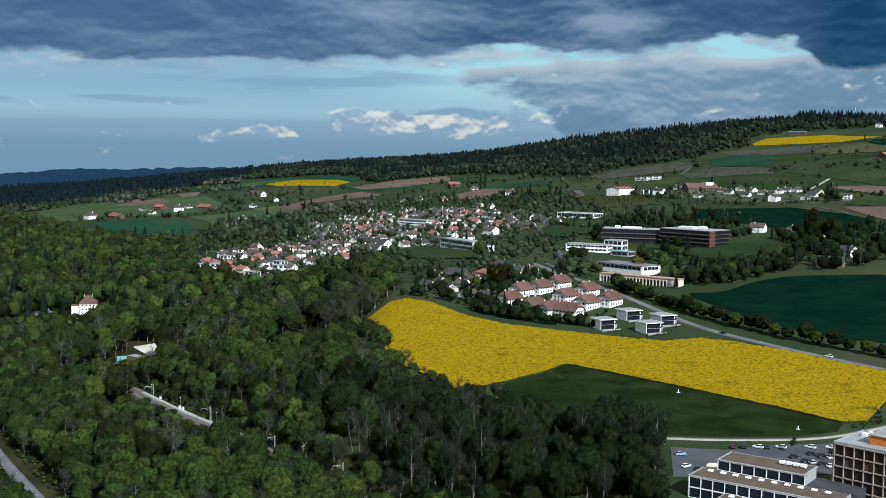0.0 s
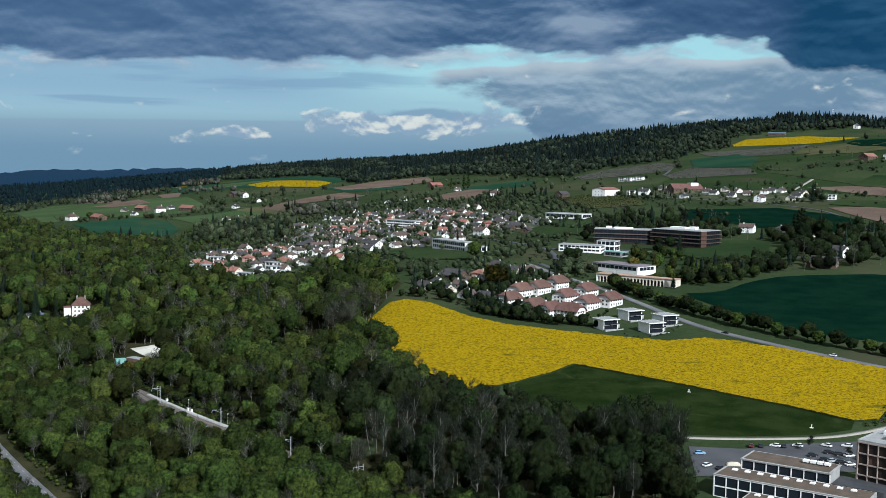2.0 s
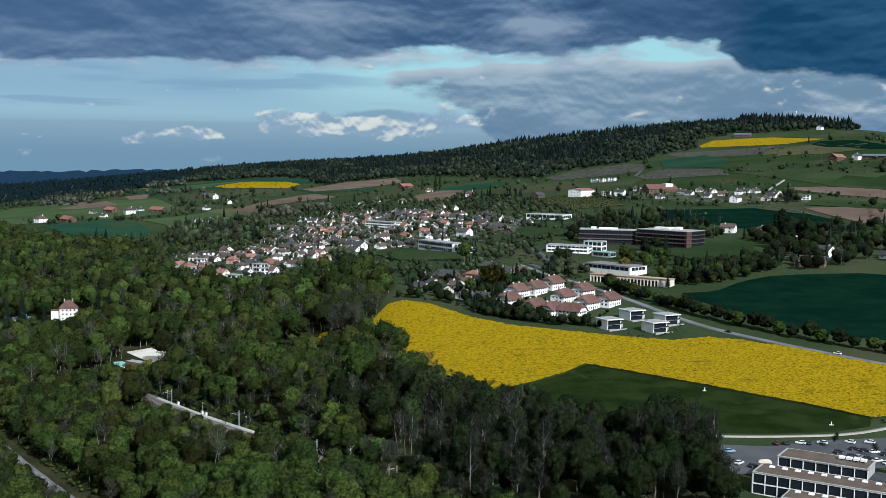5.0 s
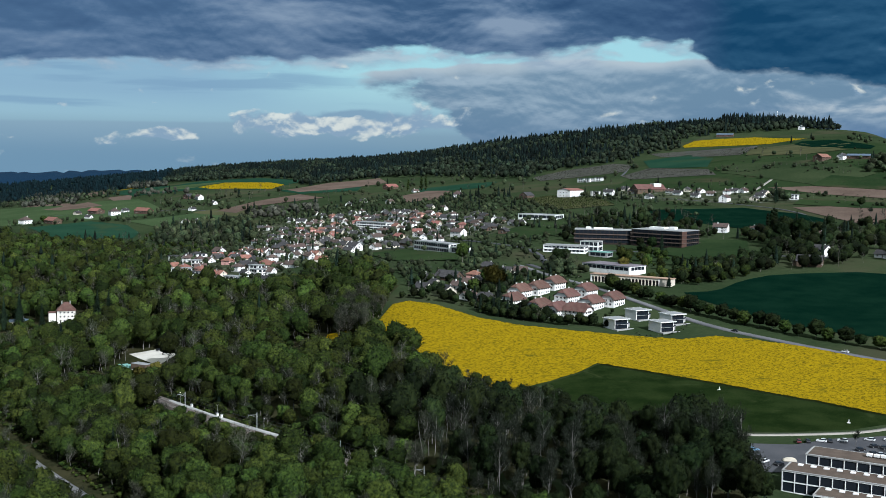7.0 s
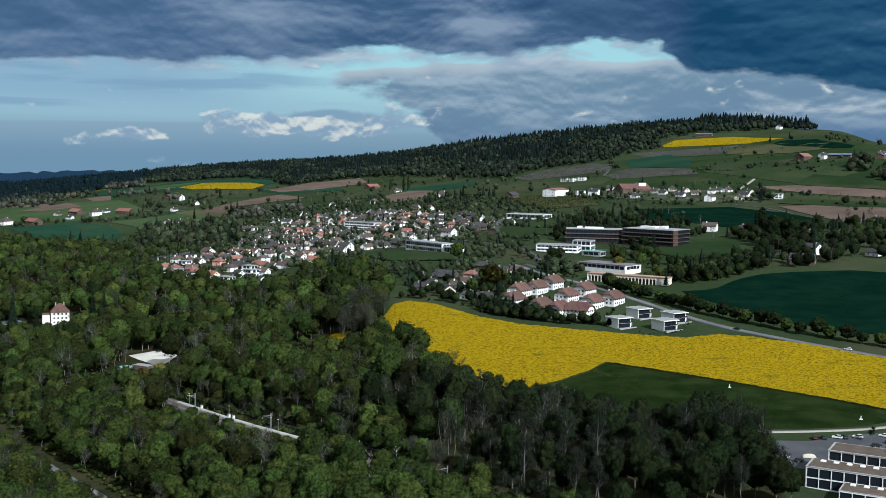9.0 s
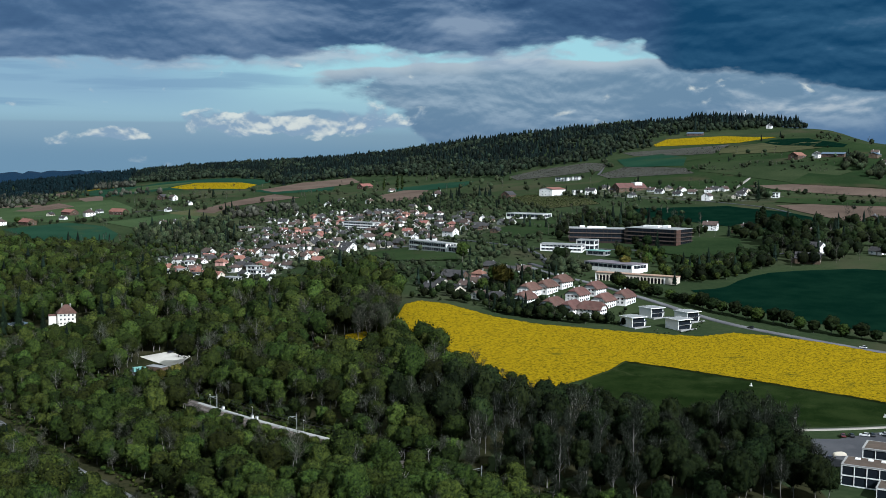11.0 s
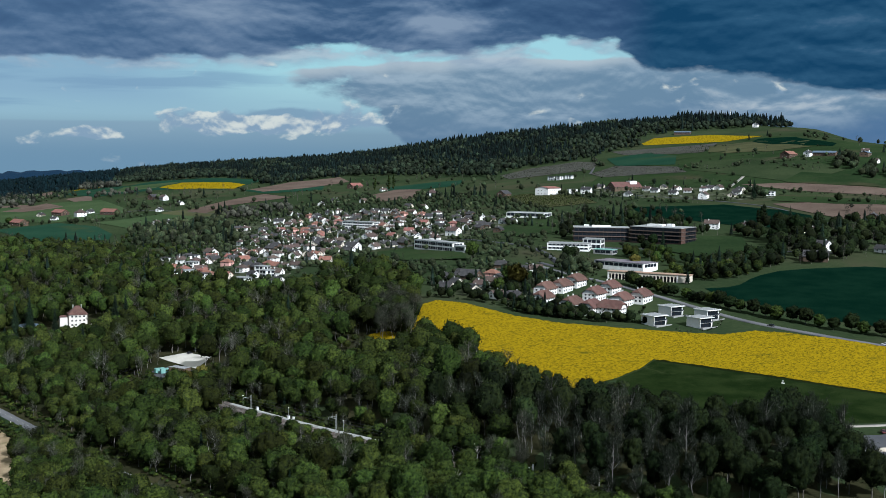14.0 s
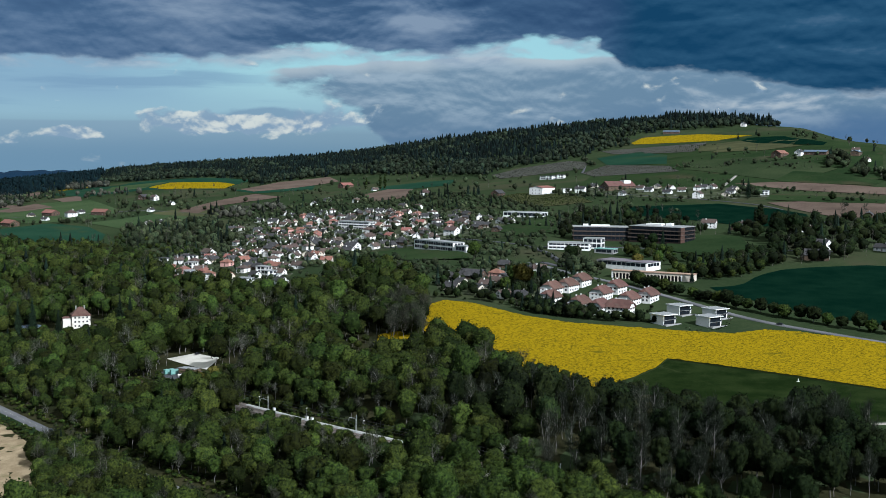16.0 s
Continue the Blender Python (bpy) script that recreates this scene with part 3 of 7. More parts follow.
for name, poly, mat, label in (
    ("meadow_field", [(-659, 2058), (-571, 2061), (-554, 2162), (-456, 2083), (-383, 1904), (-395, 1835), (-479, 1777), (-594, 1823)], "hayfield", "green meadow above the hamlet"),
    ("ploughed_field", [(-767, 2446), (-611, 2206), (-568, 2082), (-671, 2101)], "soil", "long bare strip of pale soil"),
    ("ploughed_field", [(-728, 2805), (-708, 2941), (-605, 2509), (-648, 2497)], "soil", "pinkish bare field below the wood"),
    ("ploughed_field", [(-550, 2252), (-497, 2237), (-472, 2092), (-509, 2118)], "soil", "pale bare field beside the meadows"),
    ("crop_field", [(-602, 2524), (-614, 2888), (-475, 2612), (-460, 2788), (-292, 2725), (-170, 2514), (-239, 2177), (-377, 2169), (-416, 2161), (-483, 2172)], "young_crop", "blue-green crop field round the yellow field"),
    ("meadow_field", [(-326, 1856), (-266, 1895), (-196, 1822), (-216, 1736), (-295, 1752)], "olive", "olive-coloured meadow above the village"),
    ("meadow_field", [(-212, 2173), (-99, 2293), (-41, 2316), (-55, 2150), (-160, 2093)], "young_crop", "green field on the ridge slope"),
    ("meadow_field", [(50, 2086), (140, 2033), (193, 1966), (159, 1863), (56, 1893)], "young_crop", "green field below the ridge wood"),
    ("wheat_field", [(285, 1298), (396, 1282), (433, 1203), (436, 1140), (402, 1062), (355, 1078), (312, 1165), (272, 1212)], "wheat", "deep green sloping field of young wheat"),
    ("rape_field", [(603, 2222), (642, 2262), (753, 2216), (822, 2122), (742, 2112), (601, 2200)], "rape", "yellow rape field below the hilltop wood"),
    ("rape_field", [(-368, 2234), (-353, 2538), (-243, 2468), (-206, 2359), (-223, 2211), (-335, 2173)], "rape", "distant yellow rape field on the ridge"),
    ("rape_field", [(-640, 2780), (-600, 2900), (-520, 2830), (-560, 2740)], "rape", "small far yellow rape field at the wood"),
    ("meadow_field", [(-797, 2138), (-831, 2459), (-608, 2137), (-578, 2050), (-540, 1729), (-615, 1715)], "hayfield", "light green sloping hay meadow"),
    ("meadow_field", [(-542, 1679), (-470, 1765), (-402, 1702), (-366, 1605), (-361, 1531), (-457, 1512)], "young_crop", "deep green crop field below the hamlet"),
    ("meadow_field", [(-415, 1760), (-322, 1841), (-226, 1755), (-245, 1646), (-329, 1644)], "hayfield", "green meadow beside the hamlet"),
    ("meadow_field", [(-450, 2200), (-480, 2560), (-360, 2600), (-375, 2230)], "hayfield", "pale green meadow beside the yellow field"),
    ("ploughed_field", [(-623, 2062), (-567, 2170), (-510, 2030), (-574, 1999)], "soil", "bare brown ploughed field"),
    ("ploughed_field", [(448, 1262), (505, 1248), (575, 1180), (620, 1060), (478, 1020), (446, 1080)], "soil", "bare pinkish brown ploughed field"),
    ("ploughed_field", [(483, 1436), (536, 1415), (640, 1310), (700, 1230), (640, 1225), (526, 1352)], "soil", "long bare brown ploughed field on the slope"),
    ("ploughed_field", [(-286, 1857), (-232, 1960), (-162, 2080), (-114, 1985), (-225, 1894), (-252, 1817)], "soil", "brown ploughed field above the village"),
    ("ploughed_field", [(-193, 2194), (-114, 2391), (-5, 2454), (8, 2328), (-104, 2192), (-166, 2136)], "soil", "long brown ploughed field on the ridge"),
    ("ploughed_field", [(11, 1849), (66, 1950), (101, 1867), (66, 1690), (19, 1695)], "soil", "brown ploughed field beside the farm"),
    ("orchard_field", [(256, 1965), (327, 2037), (425, 2067), (446, 1994), (400, 1873), (254, 1876)], "orchard_soil", "grey-brown orchard in even rows"),
    ("orchard_field", [(374, 1795), (444, 1879), (485, 1691), (469, 1604), (370, 1712)], "orchard_soil", "grey-brown sloping orchard"),
    ("orchard_field", [(523, 2173), (690, 2113), (719, 2105), (626, 1946), (528, 2102)], "orchard_soil", "dark grey orchard below the yellow field"),
    ("meadow_field", [(480, 2058), (578, 2092), (576, 1942), (496, 1729), (444, 1879)], "young_crop", "green field between the orchards"),
    ("meadow_field", [(520, 1724), (627, 1604), (640, 1450), (550, 1405), (517, 1484), (480, 1615)], "meadow", "rough dark green hillside pasture"),
    ("meadow_field", [(690, 2075), (780, 2050), (800, 1880), (690, 1690), (627, 1920)], "olive", "dry olive-coloured hillside pasture"),
    ("meadow_field", [(223, 998), (277, 1049), (308, 1026), (262, 887), (227, 874), (209, 954)], "pasture", "green lawn beside the office building"),
    ("meadow_field", [(613, 1828), (721, 1998), (706, 1814), (710, 1688), (648, 1699)], "olive", "straw-coloured dry strip below the hilltop"),
    ("wheat_field", [(768, 2053), (796, 2085), (853, 2045), (757, 1700), (731, 1662), (716, 1732), (732, 1887)], "wheat", "dark green field on the hill shoulder"),
    ("meadow_field", [(539, 1429), (586, 1472), (622, 1423), (641, 1368), (626, 1336), (581, 1370), (539, 1415)], "pasture", "fresh green pasture above the ploughed strip"),
    ("meadow_field", [(459, 1288), (486, 1332), (518, 1304), (576, 1220), (557, 1188), (507, 1226)], "pasture", "green meadow between the ploughed fields"),
    ("vineyard", [(167, 1511), (210, 1547), (263, 1449), (260, 1359), (182, 1335)], "olive", "olive-green vineyard in rows below the barn"),
    ("meadow_field", [(87, 1155), (127, 1200), (172, 1219), (155, 1115), (103, 1076)], "pasture", "fresh green meadow within the village"),
    ("meadow_field", [(-55, 1058), (-12, 1066), (30, 1000), (26, 945), (-26, 975)], "pasture", "playing field of worn grass before the school"),
):
    far = poly[0][1] > 1600
    drape(name, poly, M[mat], label, 0.3 + 0.016 * len(FIELDS), 25 if far else 10, rounded=0)
    FIELDS.append(poly)
CORNER = [(-82, 668), (-65, 652), (-60, 664), (-67, 682), (-80, 682)]
drape("rape_field", CORNER, M["rape"], "small yellow rape patch enclosed by the wood", 0.1, 1.8, bumps=0.26, skirt=0.9, skirt_mat=M["rape_stem"], rounded=0)
drape("gravel_yard", GRAVEL, M["gravel"], "pale gravel yard among the trees", 0.25, 6, "yard", rounded=0)
drape("works_yard", YARD, M["asphalt"], "grey works yard among the trees", 0.25, 6, "yard", rounded=0)
drape("reed_bed", REEDS, M["reed"], "dry straw-coloured reed bed beside the road", 0.3, 5, bumps=0.35)
drape("car_park", CAR_PARK, M["asphalt"], "grey asphalt car park", 0.2, 5, "car park", rounded=0)
ribbon("field_road", FIELD_ROAD, 6.0, M["worn_road"], "grey asphalt road past the fields", lift=0.3)
ribbon("field_path", FIELD_PATH, 3.0, M["path"], "pale gravel path along the mown field", "path", lift=0.25)
ribbon("road_verge", VALLEY_ROAD, 17.0, M["pasture"], "grassy green verge of the valley road", "verge", lift=0.15)
ribbon("valley_road", VALLEY_ROAD, 7.0, M["worn_road"], "grey two-lane road through the valley wood", lift=0.3)

# ---- woods ----


def leaf_quads(rng, lobes, count, size, stretch=1.0, droop=0.0):
    """Leaf clumps, one small four-sided sheet each, over the skins of some lobes (x, y, z, radius, height)."""
    lobes = np.asarray(lobes, float)
    pick = rng.choice(len(lobes), count, p=lobes[:, 3] ** 2 / (lobes[:, 3] ** 2).sum())
    d = rng.normal(size=(count, 3))
    d[:, 2] = d[:, 2] * 0.9 + 0.25
    d /= np.linalg.norm(d, axis=1)[:, None]
    r = lobes[pick, 3:4] * rng.uniform(0.72, 1.12, (count, 1))
    c = lobes[pick, :3] + d * r * np.stack([np.ones(count), np.ones(count), lobes[pick, 4] / lobes[pick, 3]], -1)
    nrm = d + rng.normal(scale=0.34, size=(count, 3))
    nrm /= np.linalg.norm(nrm, axis=1)[:, None]
    ref = rng.normal(size=(count, 3))
    u = np.cross(nrm, ref)
    u /= np.linalg.norm(u, axis=1)[:, None]
    w = np.cross(nrm, u)
    s = size * rng.uniform(0.55, 1.3, (count, 1))
    k = rng.uniform(0.5, 1.0, (count, 1)) / stretch
    fold = nrm * s * 0.3
    v = np.stack([c - u * s, c + w * s * k + fold, c + u * s * rng.uniform(0.7, 1.2, (count, 1)), c - w * s * k + fold], 1)
    v[:, :, 2] -= droop * rng.uniform(0, 1, (count, 1))
    return v.reshape(-1, 3), np.arange(count * 4).reshape(-1, 4)


def lumps(rng, lobes, parts=2):
    """The body of a crown: uneven rounded masses, one for each lobe."""
    g = np.linspace(-1, 1, parts + 1)
    v, f, n = [], [], 0
    for x, y, z, r, h in lobes:
        pv, index = [], {}
        pf = []
        for ax in range(3):
            for s in (-1, 1):
                for i in range(parts):
                    for j in range(parts):
                        q = []
                        for a, b in ((g[i], g[j]), (g[i + 1], g[j]), (g[i + 1], g[j + 1]), (g[i], g[j + 1])):
                            p = [a, b]
                            p.insert(ax, s)
                            key = tuple(round(float(t), 3) for t in p)
                            if key not in index:
                                index[key] = len(pv)
                                pv.append(np.array(key) / np.linalg.norm(key) * rng.uniform(0.70, 1.12))
                            q.append(index[key])
                        pf.append(q if (s > 0) != (ax == 1) else q[::-1])
        v.append(np.array(pv) * (r * 0.97, r * 0.97, h * 0.97) + (x, y, z))
        f.append(np.array(pf) + n)
        n += len(pv)
    return np.concatenate(v), np.concatenate(f)


def limb(rng, a, b, r0, r1, sides=5, bends=3, wander=0.25):
    """A tapered, slightly crooked branch."""
    a, b = np.asarray(a, float), np.asarray(b, float)
    ring = np.linspace(0, 2 * np.pi, sides, endpoint=False)
    d = (b - a) / np.linalg.norm(b - a)
    u = np.cross(d, (0.3, 0.9, 0.1))
    u /= np.linalg.norm(u)
    w = np.cross(d, u)
    v = []
    for i in range(bends + 1):
        f = i / bends
        c = a + (b - a) * f + (rng.normal(size=3) * wander * np.linalg.norm(b - a) * 0.1 if 0 < i < bends else 0)
        r = r0 + (r1 - r0) * f
        v.append(c + r * (np.cos(ring)[:, None] * u + np.sin(ring)[:, None] * w))
    f = [(i * sides + k, i * sides + (k + 1) % sides, (i + 1) * sides + (k + 1) % sides, (i + 1) * sides + k) for i in range(bends) for k in range(sides)]
    return np.concatenate(v), np.array(f)


def join(parts):
    v, f, n = [], [], 0
    for a, b in parts:
        v.append(a)
        f.append(b + n)
        n += len(a)
    return np.concatenate(v), np.concatenate(f)


sphere_grids = {}


def sphere_grid(parts):
    """Directions over a ball, from a cube's faces cut into parts, and the quads between them."""
    if parts not in sphere_grids:
        g = np.linspace(-1, 1, parts + 1)
        index, pts, quads = {}, [], []
        for ax in range(3):
            for s in (-1, 1):
                for i in range(parts):
                    for j in range(parts):
                        q = []
                        for a, b in ((g[i], g[j]), (g[i + 1], g[j]), (g[i + 1], g[j + 1]), (g[i], g[j + 1])):
                            p = [a, b]
                            p.insert(ax, s)
                            key = tuple(round(float(t), 3) for t in p)
                            if key not in index:
                                index[key] = len(pts)
                                pts.append(np.array(p, float))
                            q.append(index[key])
                        quads.append(q if (s > 0) != (ax == 1) else q[::-1])
        pts = np.tan(np.array(pts) * 0.78)
        sphere_grids[parts] = pts / np.linalg.norm(pts, axis=1)[:, None], np.array(quads)
    return sphere_grids[parts]


def crown_reach(d, balls, centre):
    """How far a crown made of many rounded boughs reaches from its centre along directions d, and which bough is outermost there."""
    c = balls[:, :3] - centre
    along = d @ c.T
    disc = balls[:, 3] ** 2 - (c ** 2).sum(1) + along ** 2
    r = np.where(disc > 0, along + np.sqrt(np.maximum(disc, 0)), 0.0)
    return r.max(1), r.argmax(1)


def broadleaf(seed, tall, wide, count, size, sides=5, parts=6):
    """Wood and leaves of a leafy tree: a crown of rounded boughs, covered with small leaf sprays."""
    rng = np.random.default_rng(seed)
    foot = tall * rng.uniform(0.18, 0.28)
    centre = np.array((0, 0, foot + (tall - foot) * 0.46))
    hw, hz = wide / 2, (tall - foot) / 2
    n = 30
    k = np.arange(n)
    up = 1 - 2 * (k + 0.5) / n
    ring = np.sqrt(1 - up ** 2) * np.where(up > 0, 1.0, 0.92)
    a = k * 2.39996 + rng.uniform(-0.35, 0.35, n)
    reach = rng.uniform(0.52, 0.82, n)
    balls = np.stack([np.cos(a) * ring * hw * reach, np.sin(a) * ring * hw * reach, centre[2] + up * hz * rng.uniform(0.62, 0.84, n), hw * rng.uniform(0.21, 0.36, n)], -1)
    core = np.array([(0, 0, centre[2], hw * 0.60), (0, 0, centre[2] + hz * 0.40, hw * 0.46), (0, 0, centre[2] - hz * 0.36, hw * 0.44)])
    balls = np.concatenate([balls, core])
    wood = [limb(rng, (0, 0, -1.0), (rng.normal() * 0.4, rng.normal() * 0.4, tall * 0.72), tall * 0.017, tall * 0.006, sides, 4)]
    if sides > 3:
        wood += [limb(rng, (0, 0, max(foot, p[2] - np.hypot(p[0], p[1]))), p[:3], tall * 0.007, tall * 0.002, 4, 2) for p in balls[8:24:2]]
    d, quads = sphere_grid(parts)
    r, _ = crown_reach(d, balls, centre)
    skin = centre + d * (r * rng.uniform(0.80, 1.0, len(d)))[:, None]
    d = rng.normal(size=(count, 3))
    d[:, 2] += 0.25
    d /= np.linalg.norm(d, axis=1)[:, None]
    r, which = crown_reach(d, balls, centre)
    c = centre + d * (r * rng.uniform(0.88, 1.08, count))[:, None]
    nrm = c - balls[which, :3]
    nrm = nrm / np.linalg.norm(nrm, axis=1)[:, None] + rng.normal(scale=0.75, size=(count, 3))
    nrm /= np.linalg.norm(nrm, axis=1)[:, None]
    u = np.cross(nrm, rng.normal(size=(count, 3)))
    u /= np.linalg.norm(u, axis=1)[:, None]
    w = np.cross(nrm, u)
    s = size * rng.uniform(0.5, 1.25, (count, 1))
    e = rng.uniform(0.5, 1.0, (count, 1))
    fold = nrm * s * 0.28
    v = np.stack([c - u * s, c - w * s * e + fold, c + u * s * rng.uniform(0.7, 1.2, (count, 1)), c + w * s * e + fold], 1).reshape(-1, 3)
    return join(wood), join([(skin, quads), (v, np.arange(count * 4).reshape(-1, 4))])


def twig_quads(rng, tips, count, length, breadth):
    """Thin twigs that fan out and upward round the ends of boughs (x, y, z, reach)."""
    tips = np.asarray(tips, float)
    pick = rng.integers(len(tips), size=count)
    off = rng.normal(size=(count, 3))
    c = tips[pick, :3] + off * tips[pick, 3:4] * 0.5
    grow = off * 0.5 + np.array((0, 0, 0.75)) + rng.normal(scale=0.35, size=(count, 3))
    grow /= np.linalg.norm(grow, axis=1)[:, None]
    side = np.cross(grow, rng.normal(size=(count, 3)))
    side /= np.linalg.norm(side, axis=1)[:, None]
    ln = length * rng.uniform(0.5, 1.3, (count, 1))
    br = breadth * rng.uniform(0.6, 1.3, (count, 1))
    v = np.stack([c - grow * ln * 0.5, c - side * br, c + grow * ln * 0.5, c + side * br], 1)
    return v.reshape(-1, 3), np.arange(count * 4).reshape(-1, 4)


def bare(seed, tall, wide, count, size, sides=5, parts=6):
    """Wood and twigs of a tree that is still without leaves: a straight trunk, rising boughs, a haze of twigs."""
    rng = np.random.default_rng(seed)
    wood = [limb(rng, (0, 0, -1.0), (rng.normal() * 0.6, rng.normal() * 0.6, tall * 0.92), tall * 0.0105, tall * 0.0015, sides, 5)]
    tips = [(0, 0, tall * 0.88, wide * 0.13)]
    for i in range(14 if sides > 3 else 10):
        z = tall * rng.uniform(0.30, 0.80)
        a = i * 2.4 + rng.uniform(-0.6, 0.6)
        s = wide * rng.uniform(0.16, 0.42) * (1.1 - 0.5 * z / tall)
        tip = np.array((math.cos(a) * s, math.sin(a) * s, min(tall * 0.97, z + s * rng.uniform(0.9, 1.8))))
        wood.append(limb(rng, (0, 0, z), tip, tall * 0.0042, tall * 0.0009, 3, 2, 0.6))
        tips.append((*tip, wide * 0.15))
        tips.append((*(tip * 0.62 + np.array((0, 0, z)) * 0.38), wide * 0.12))
    return join(wood), twig_quads(rng, tips, count, wide * 0.15 * max(1.0, size / 0.8), 0.05 + 0.055 * size)


def conifer(seed, tall, wide, count, size, sides=5, parts=6):
    """Wood and needles of a fir or spruce: drooping sprays in tiers."""
    rng = np.random.default_rng(seed)
    count = max(count, 8)
    f = np.sqrt(rng.uniform(0, 1, count))
    z = tall * (1 - 0.90 * f)
    z = np.round(z / (tall * 0.045)) * tall * 0.045 + rng.uniform(-0.2, 0.2, count)
    a = rng.uniform(0, 2 * np.pi, count)
    reach = wide * 0.5 * (1 - z / tall) ** 0.8 * rng.uniform(0.55, 1.12, count) + 0.1
    out = np.stack([np.cos(a), np.sin(a), np.zeros(count)], -1)
    side = np.stack([-np.sin(a), np.cos(a), np.zeros(count)], -1)
    s = size * rng.uniform(0.6, 1.2, count) * (0.5 + 0.5 * f)
    c = np.stack([np.zeros(count), np.zeros(count), z], -1)
    tip = c + out * reach[:, None] - np.stack([z * 0, z * 0, reach * 0.42], -1)
    mid = c + out * (reach * 0.45)[:, None]
    inner = c + out * (reach * 0.1)[:, None] + np.stack([z * 0, z * 0, s * 0.25], -1)
    v = np.stack([inner, mid - side * s[:, None] * 0.7, tip, mid + side * s[:, None] * 0.7], 1).reshape(-1, 3)
    body = []
    for k in range(3):
        low, high = tall * (0.10 + 0.26 * k), tall * (0.52 + 0.235 * k)
        body.append(limb(rng, (0, 0, low), (0, 0, high), wide * (0.40 - 0.10 * k) * (0.55 if count > 80 else 0.9), 0.05, 6, 1, 0))
    return limb(rng, (0, 0, -1), (0, 0, tall * 0.97), tall * 0.014, 0.03, sides, 2, 0), join([*body, (v, np.arange(count * 4).reshape(-1, 4))])


def poplar(seed, tall, wide, count, size, sides=5, parts=6):
    rng = np.random.default_rng(seed)
    lobes = [(rng.normal() * wide * 0.08, rng.normal() * wide * 0.08, tall * f, wide * 0.5 * math.sin(math.pi * min(0.97, 0.2 + 0.72 * f)), tall * 0.09) for f in np.linspace(0.12, 0.93, 12)]
    return limb(rng, (0, 0, -1), (0, 0, tall * 0.9), tall * 0.014, 0.05, sides, 3), join([lumps(rng, lobes[::2]), leaf_quads(rng, lobes, count, size, 1.4)])


def bush(seed, tall, wide, count, size, sides=4, parts=6):
    rng = np.random.default_rng(seed)
    lobes = [(rng.normal() * wide * 0.22, rng.normal() * wide * 0.22, tall * rng.uniform(0.3, 0.7), wide * rng.uniform(0.18, 0.3), tall * 0.25) for _ in range(6)]
    return join([limb(rng, (0, 0, -0.5), (l[0], l[1], l[2]), 0.08, 0.03, 4, 2) for l in lobes[:3]]), join([lumps(rng, [(0, 0, tall * 0.5, wide * 0.36, tall * 0.36)]), leaf_quads(rng, lobes, count, size)])


SHAPES = {"leaf": broadleaf, "bare": bare, "fir": conifer, "poplar": poplar, "bush": bush}
SIZES = {"leaf": (18.5, 13.0), "bare": (18.5, 11.0), "fir": (23.0, 10.0), "poplar": (24.0, 5.0), "bush": (4.0, 5.0)}
DETAIL = {"near": (1000, 0.32, 9), "mid": (400, 0.48, 6), "upper": (190, 0.62, 5), "far": (60, 0.9, 3), "garden": (24, 1.15, 2), "ridge": (14, 1.5, 2)}
SHRINK = {"leaf": 1.0, "bare": 1.5, "fir": 1.7, "poplar": 0.9, "bush": 0.62}
models = {}


def tree_model(kind, detail, which):
    key = (kind, detail, which)
    if key not in models:
        count, size, parts = DETAIL[detail]
        girth = 1.4 if detail == "ridge" and kind == "fir" else 1.0
        models[key] = SHAPES[kind](100 + which * 7 + len(kind), SIZES[kind][0], SIZES[kind][1] * girth, int(count * {"bare": 1.5, "fir": 1.1, "bush": 0.5}.get(kind, 1.0)), size * SHRINK[kind], 6 if detail == "near" else 3, parts)
    return models[key]


def thicket(name, trees, detail, label, leaf_mat="wood_leaf", twig_mat="wood_twig", needle_mat="wood_needle", variants=4, category="woodland"):
    """Many trees joined into one mesh: rows of (kind, x, y, scale, height share)."""
    rng = np.random.default_rng(len(trees))
    v, f, slots, shade, n = [], [], [], [], 0
    slot = {"leaf": 1, "poplar": 1, "bush": 1, "bare": 2, "fir": 3}
    zs = land(np.array([t[1] for t in trees]), np.array([t[2] for t in trees]))
    for (kind, x, y, s, tall), z in zip(trees, zs):
        wood, leaves = tree_model(kind, detail, int(rng.integers(variants)))
        a = rng.uniform(0, 6.283)
        turn = np.array([[math.cos(a), -math.sin(a), 0], [math.sin(a), math.cos(a), 0], [0, 0, 1]]).T
        mine = rng.uniform(0, 1)
        if category != "woodland" and kind == "leaf":
            z = z - 3.2 * s * tall
        for (pv, pf), k in ((wood, 0), (leaves, slot[kind])):
            if k == 0 and detail in ("ridge", "garden"):
                continue
            v.append((pv @ turn) * (s, s, s * tall) + (x, y, z))
            f.append(pf + n)
            slots.append(np.full(len(pf), k))
            shade.append(np.full(len(pf), mine))
            n += len(pv)
    me = mesh_of(name, np.concatenate(v), np.concatenate(f), [M["pale_bark" if name in ("valley_wood", "late_stand") else "bark"], M[leaf_mat], M[twig_mat], M[needle_mat]], np.isin(np.concatenate(slots), (1, 0)), np.concatenate(slots), np.concatenate(shade))
    return tagged(new(name, me), label, category, kind="stuff")


crowns = {}


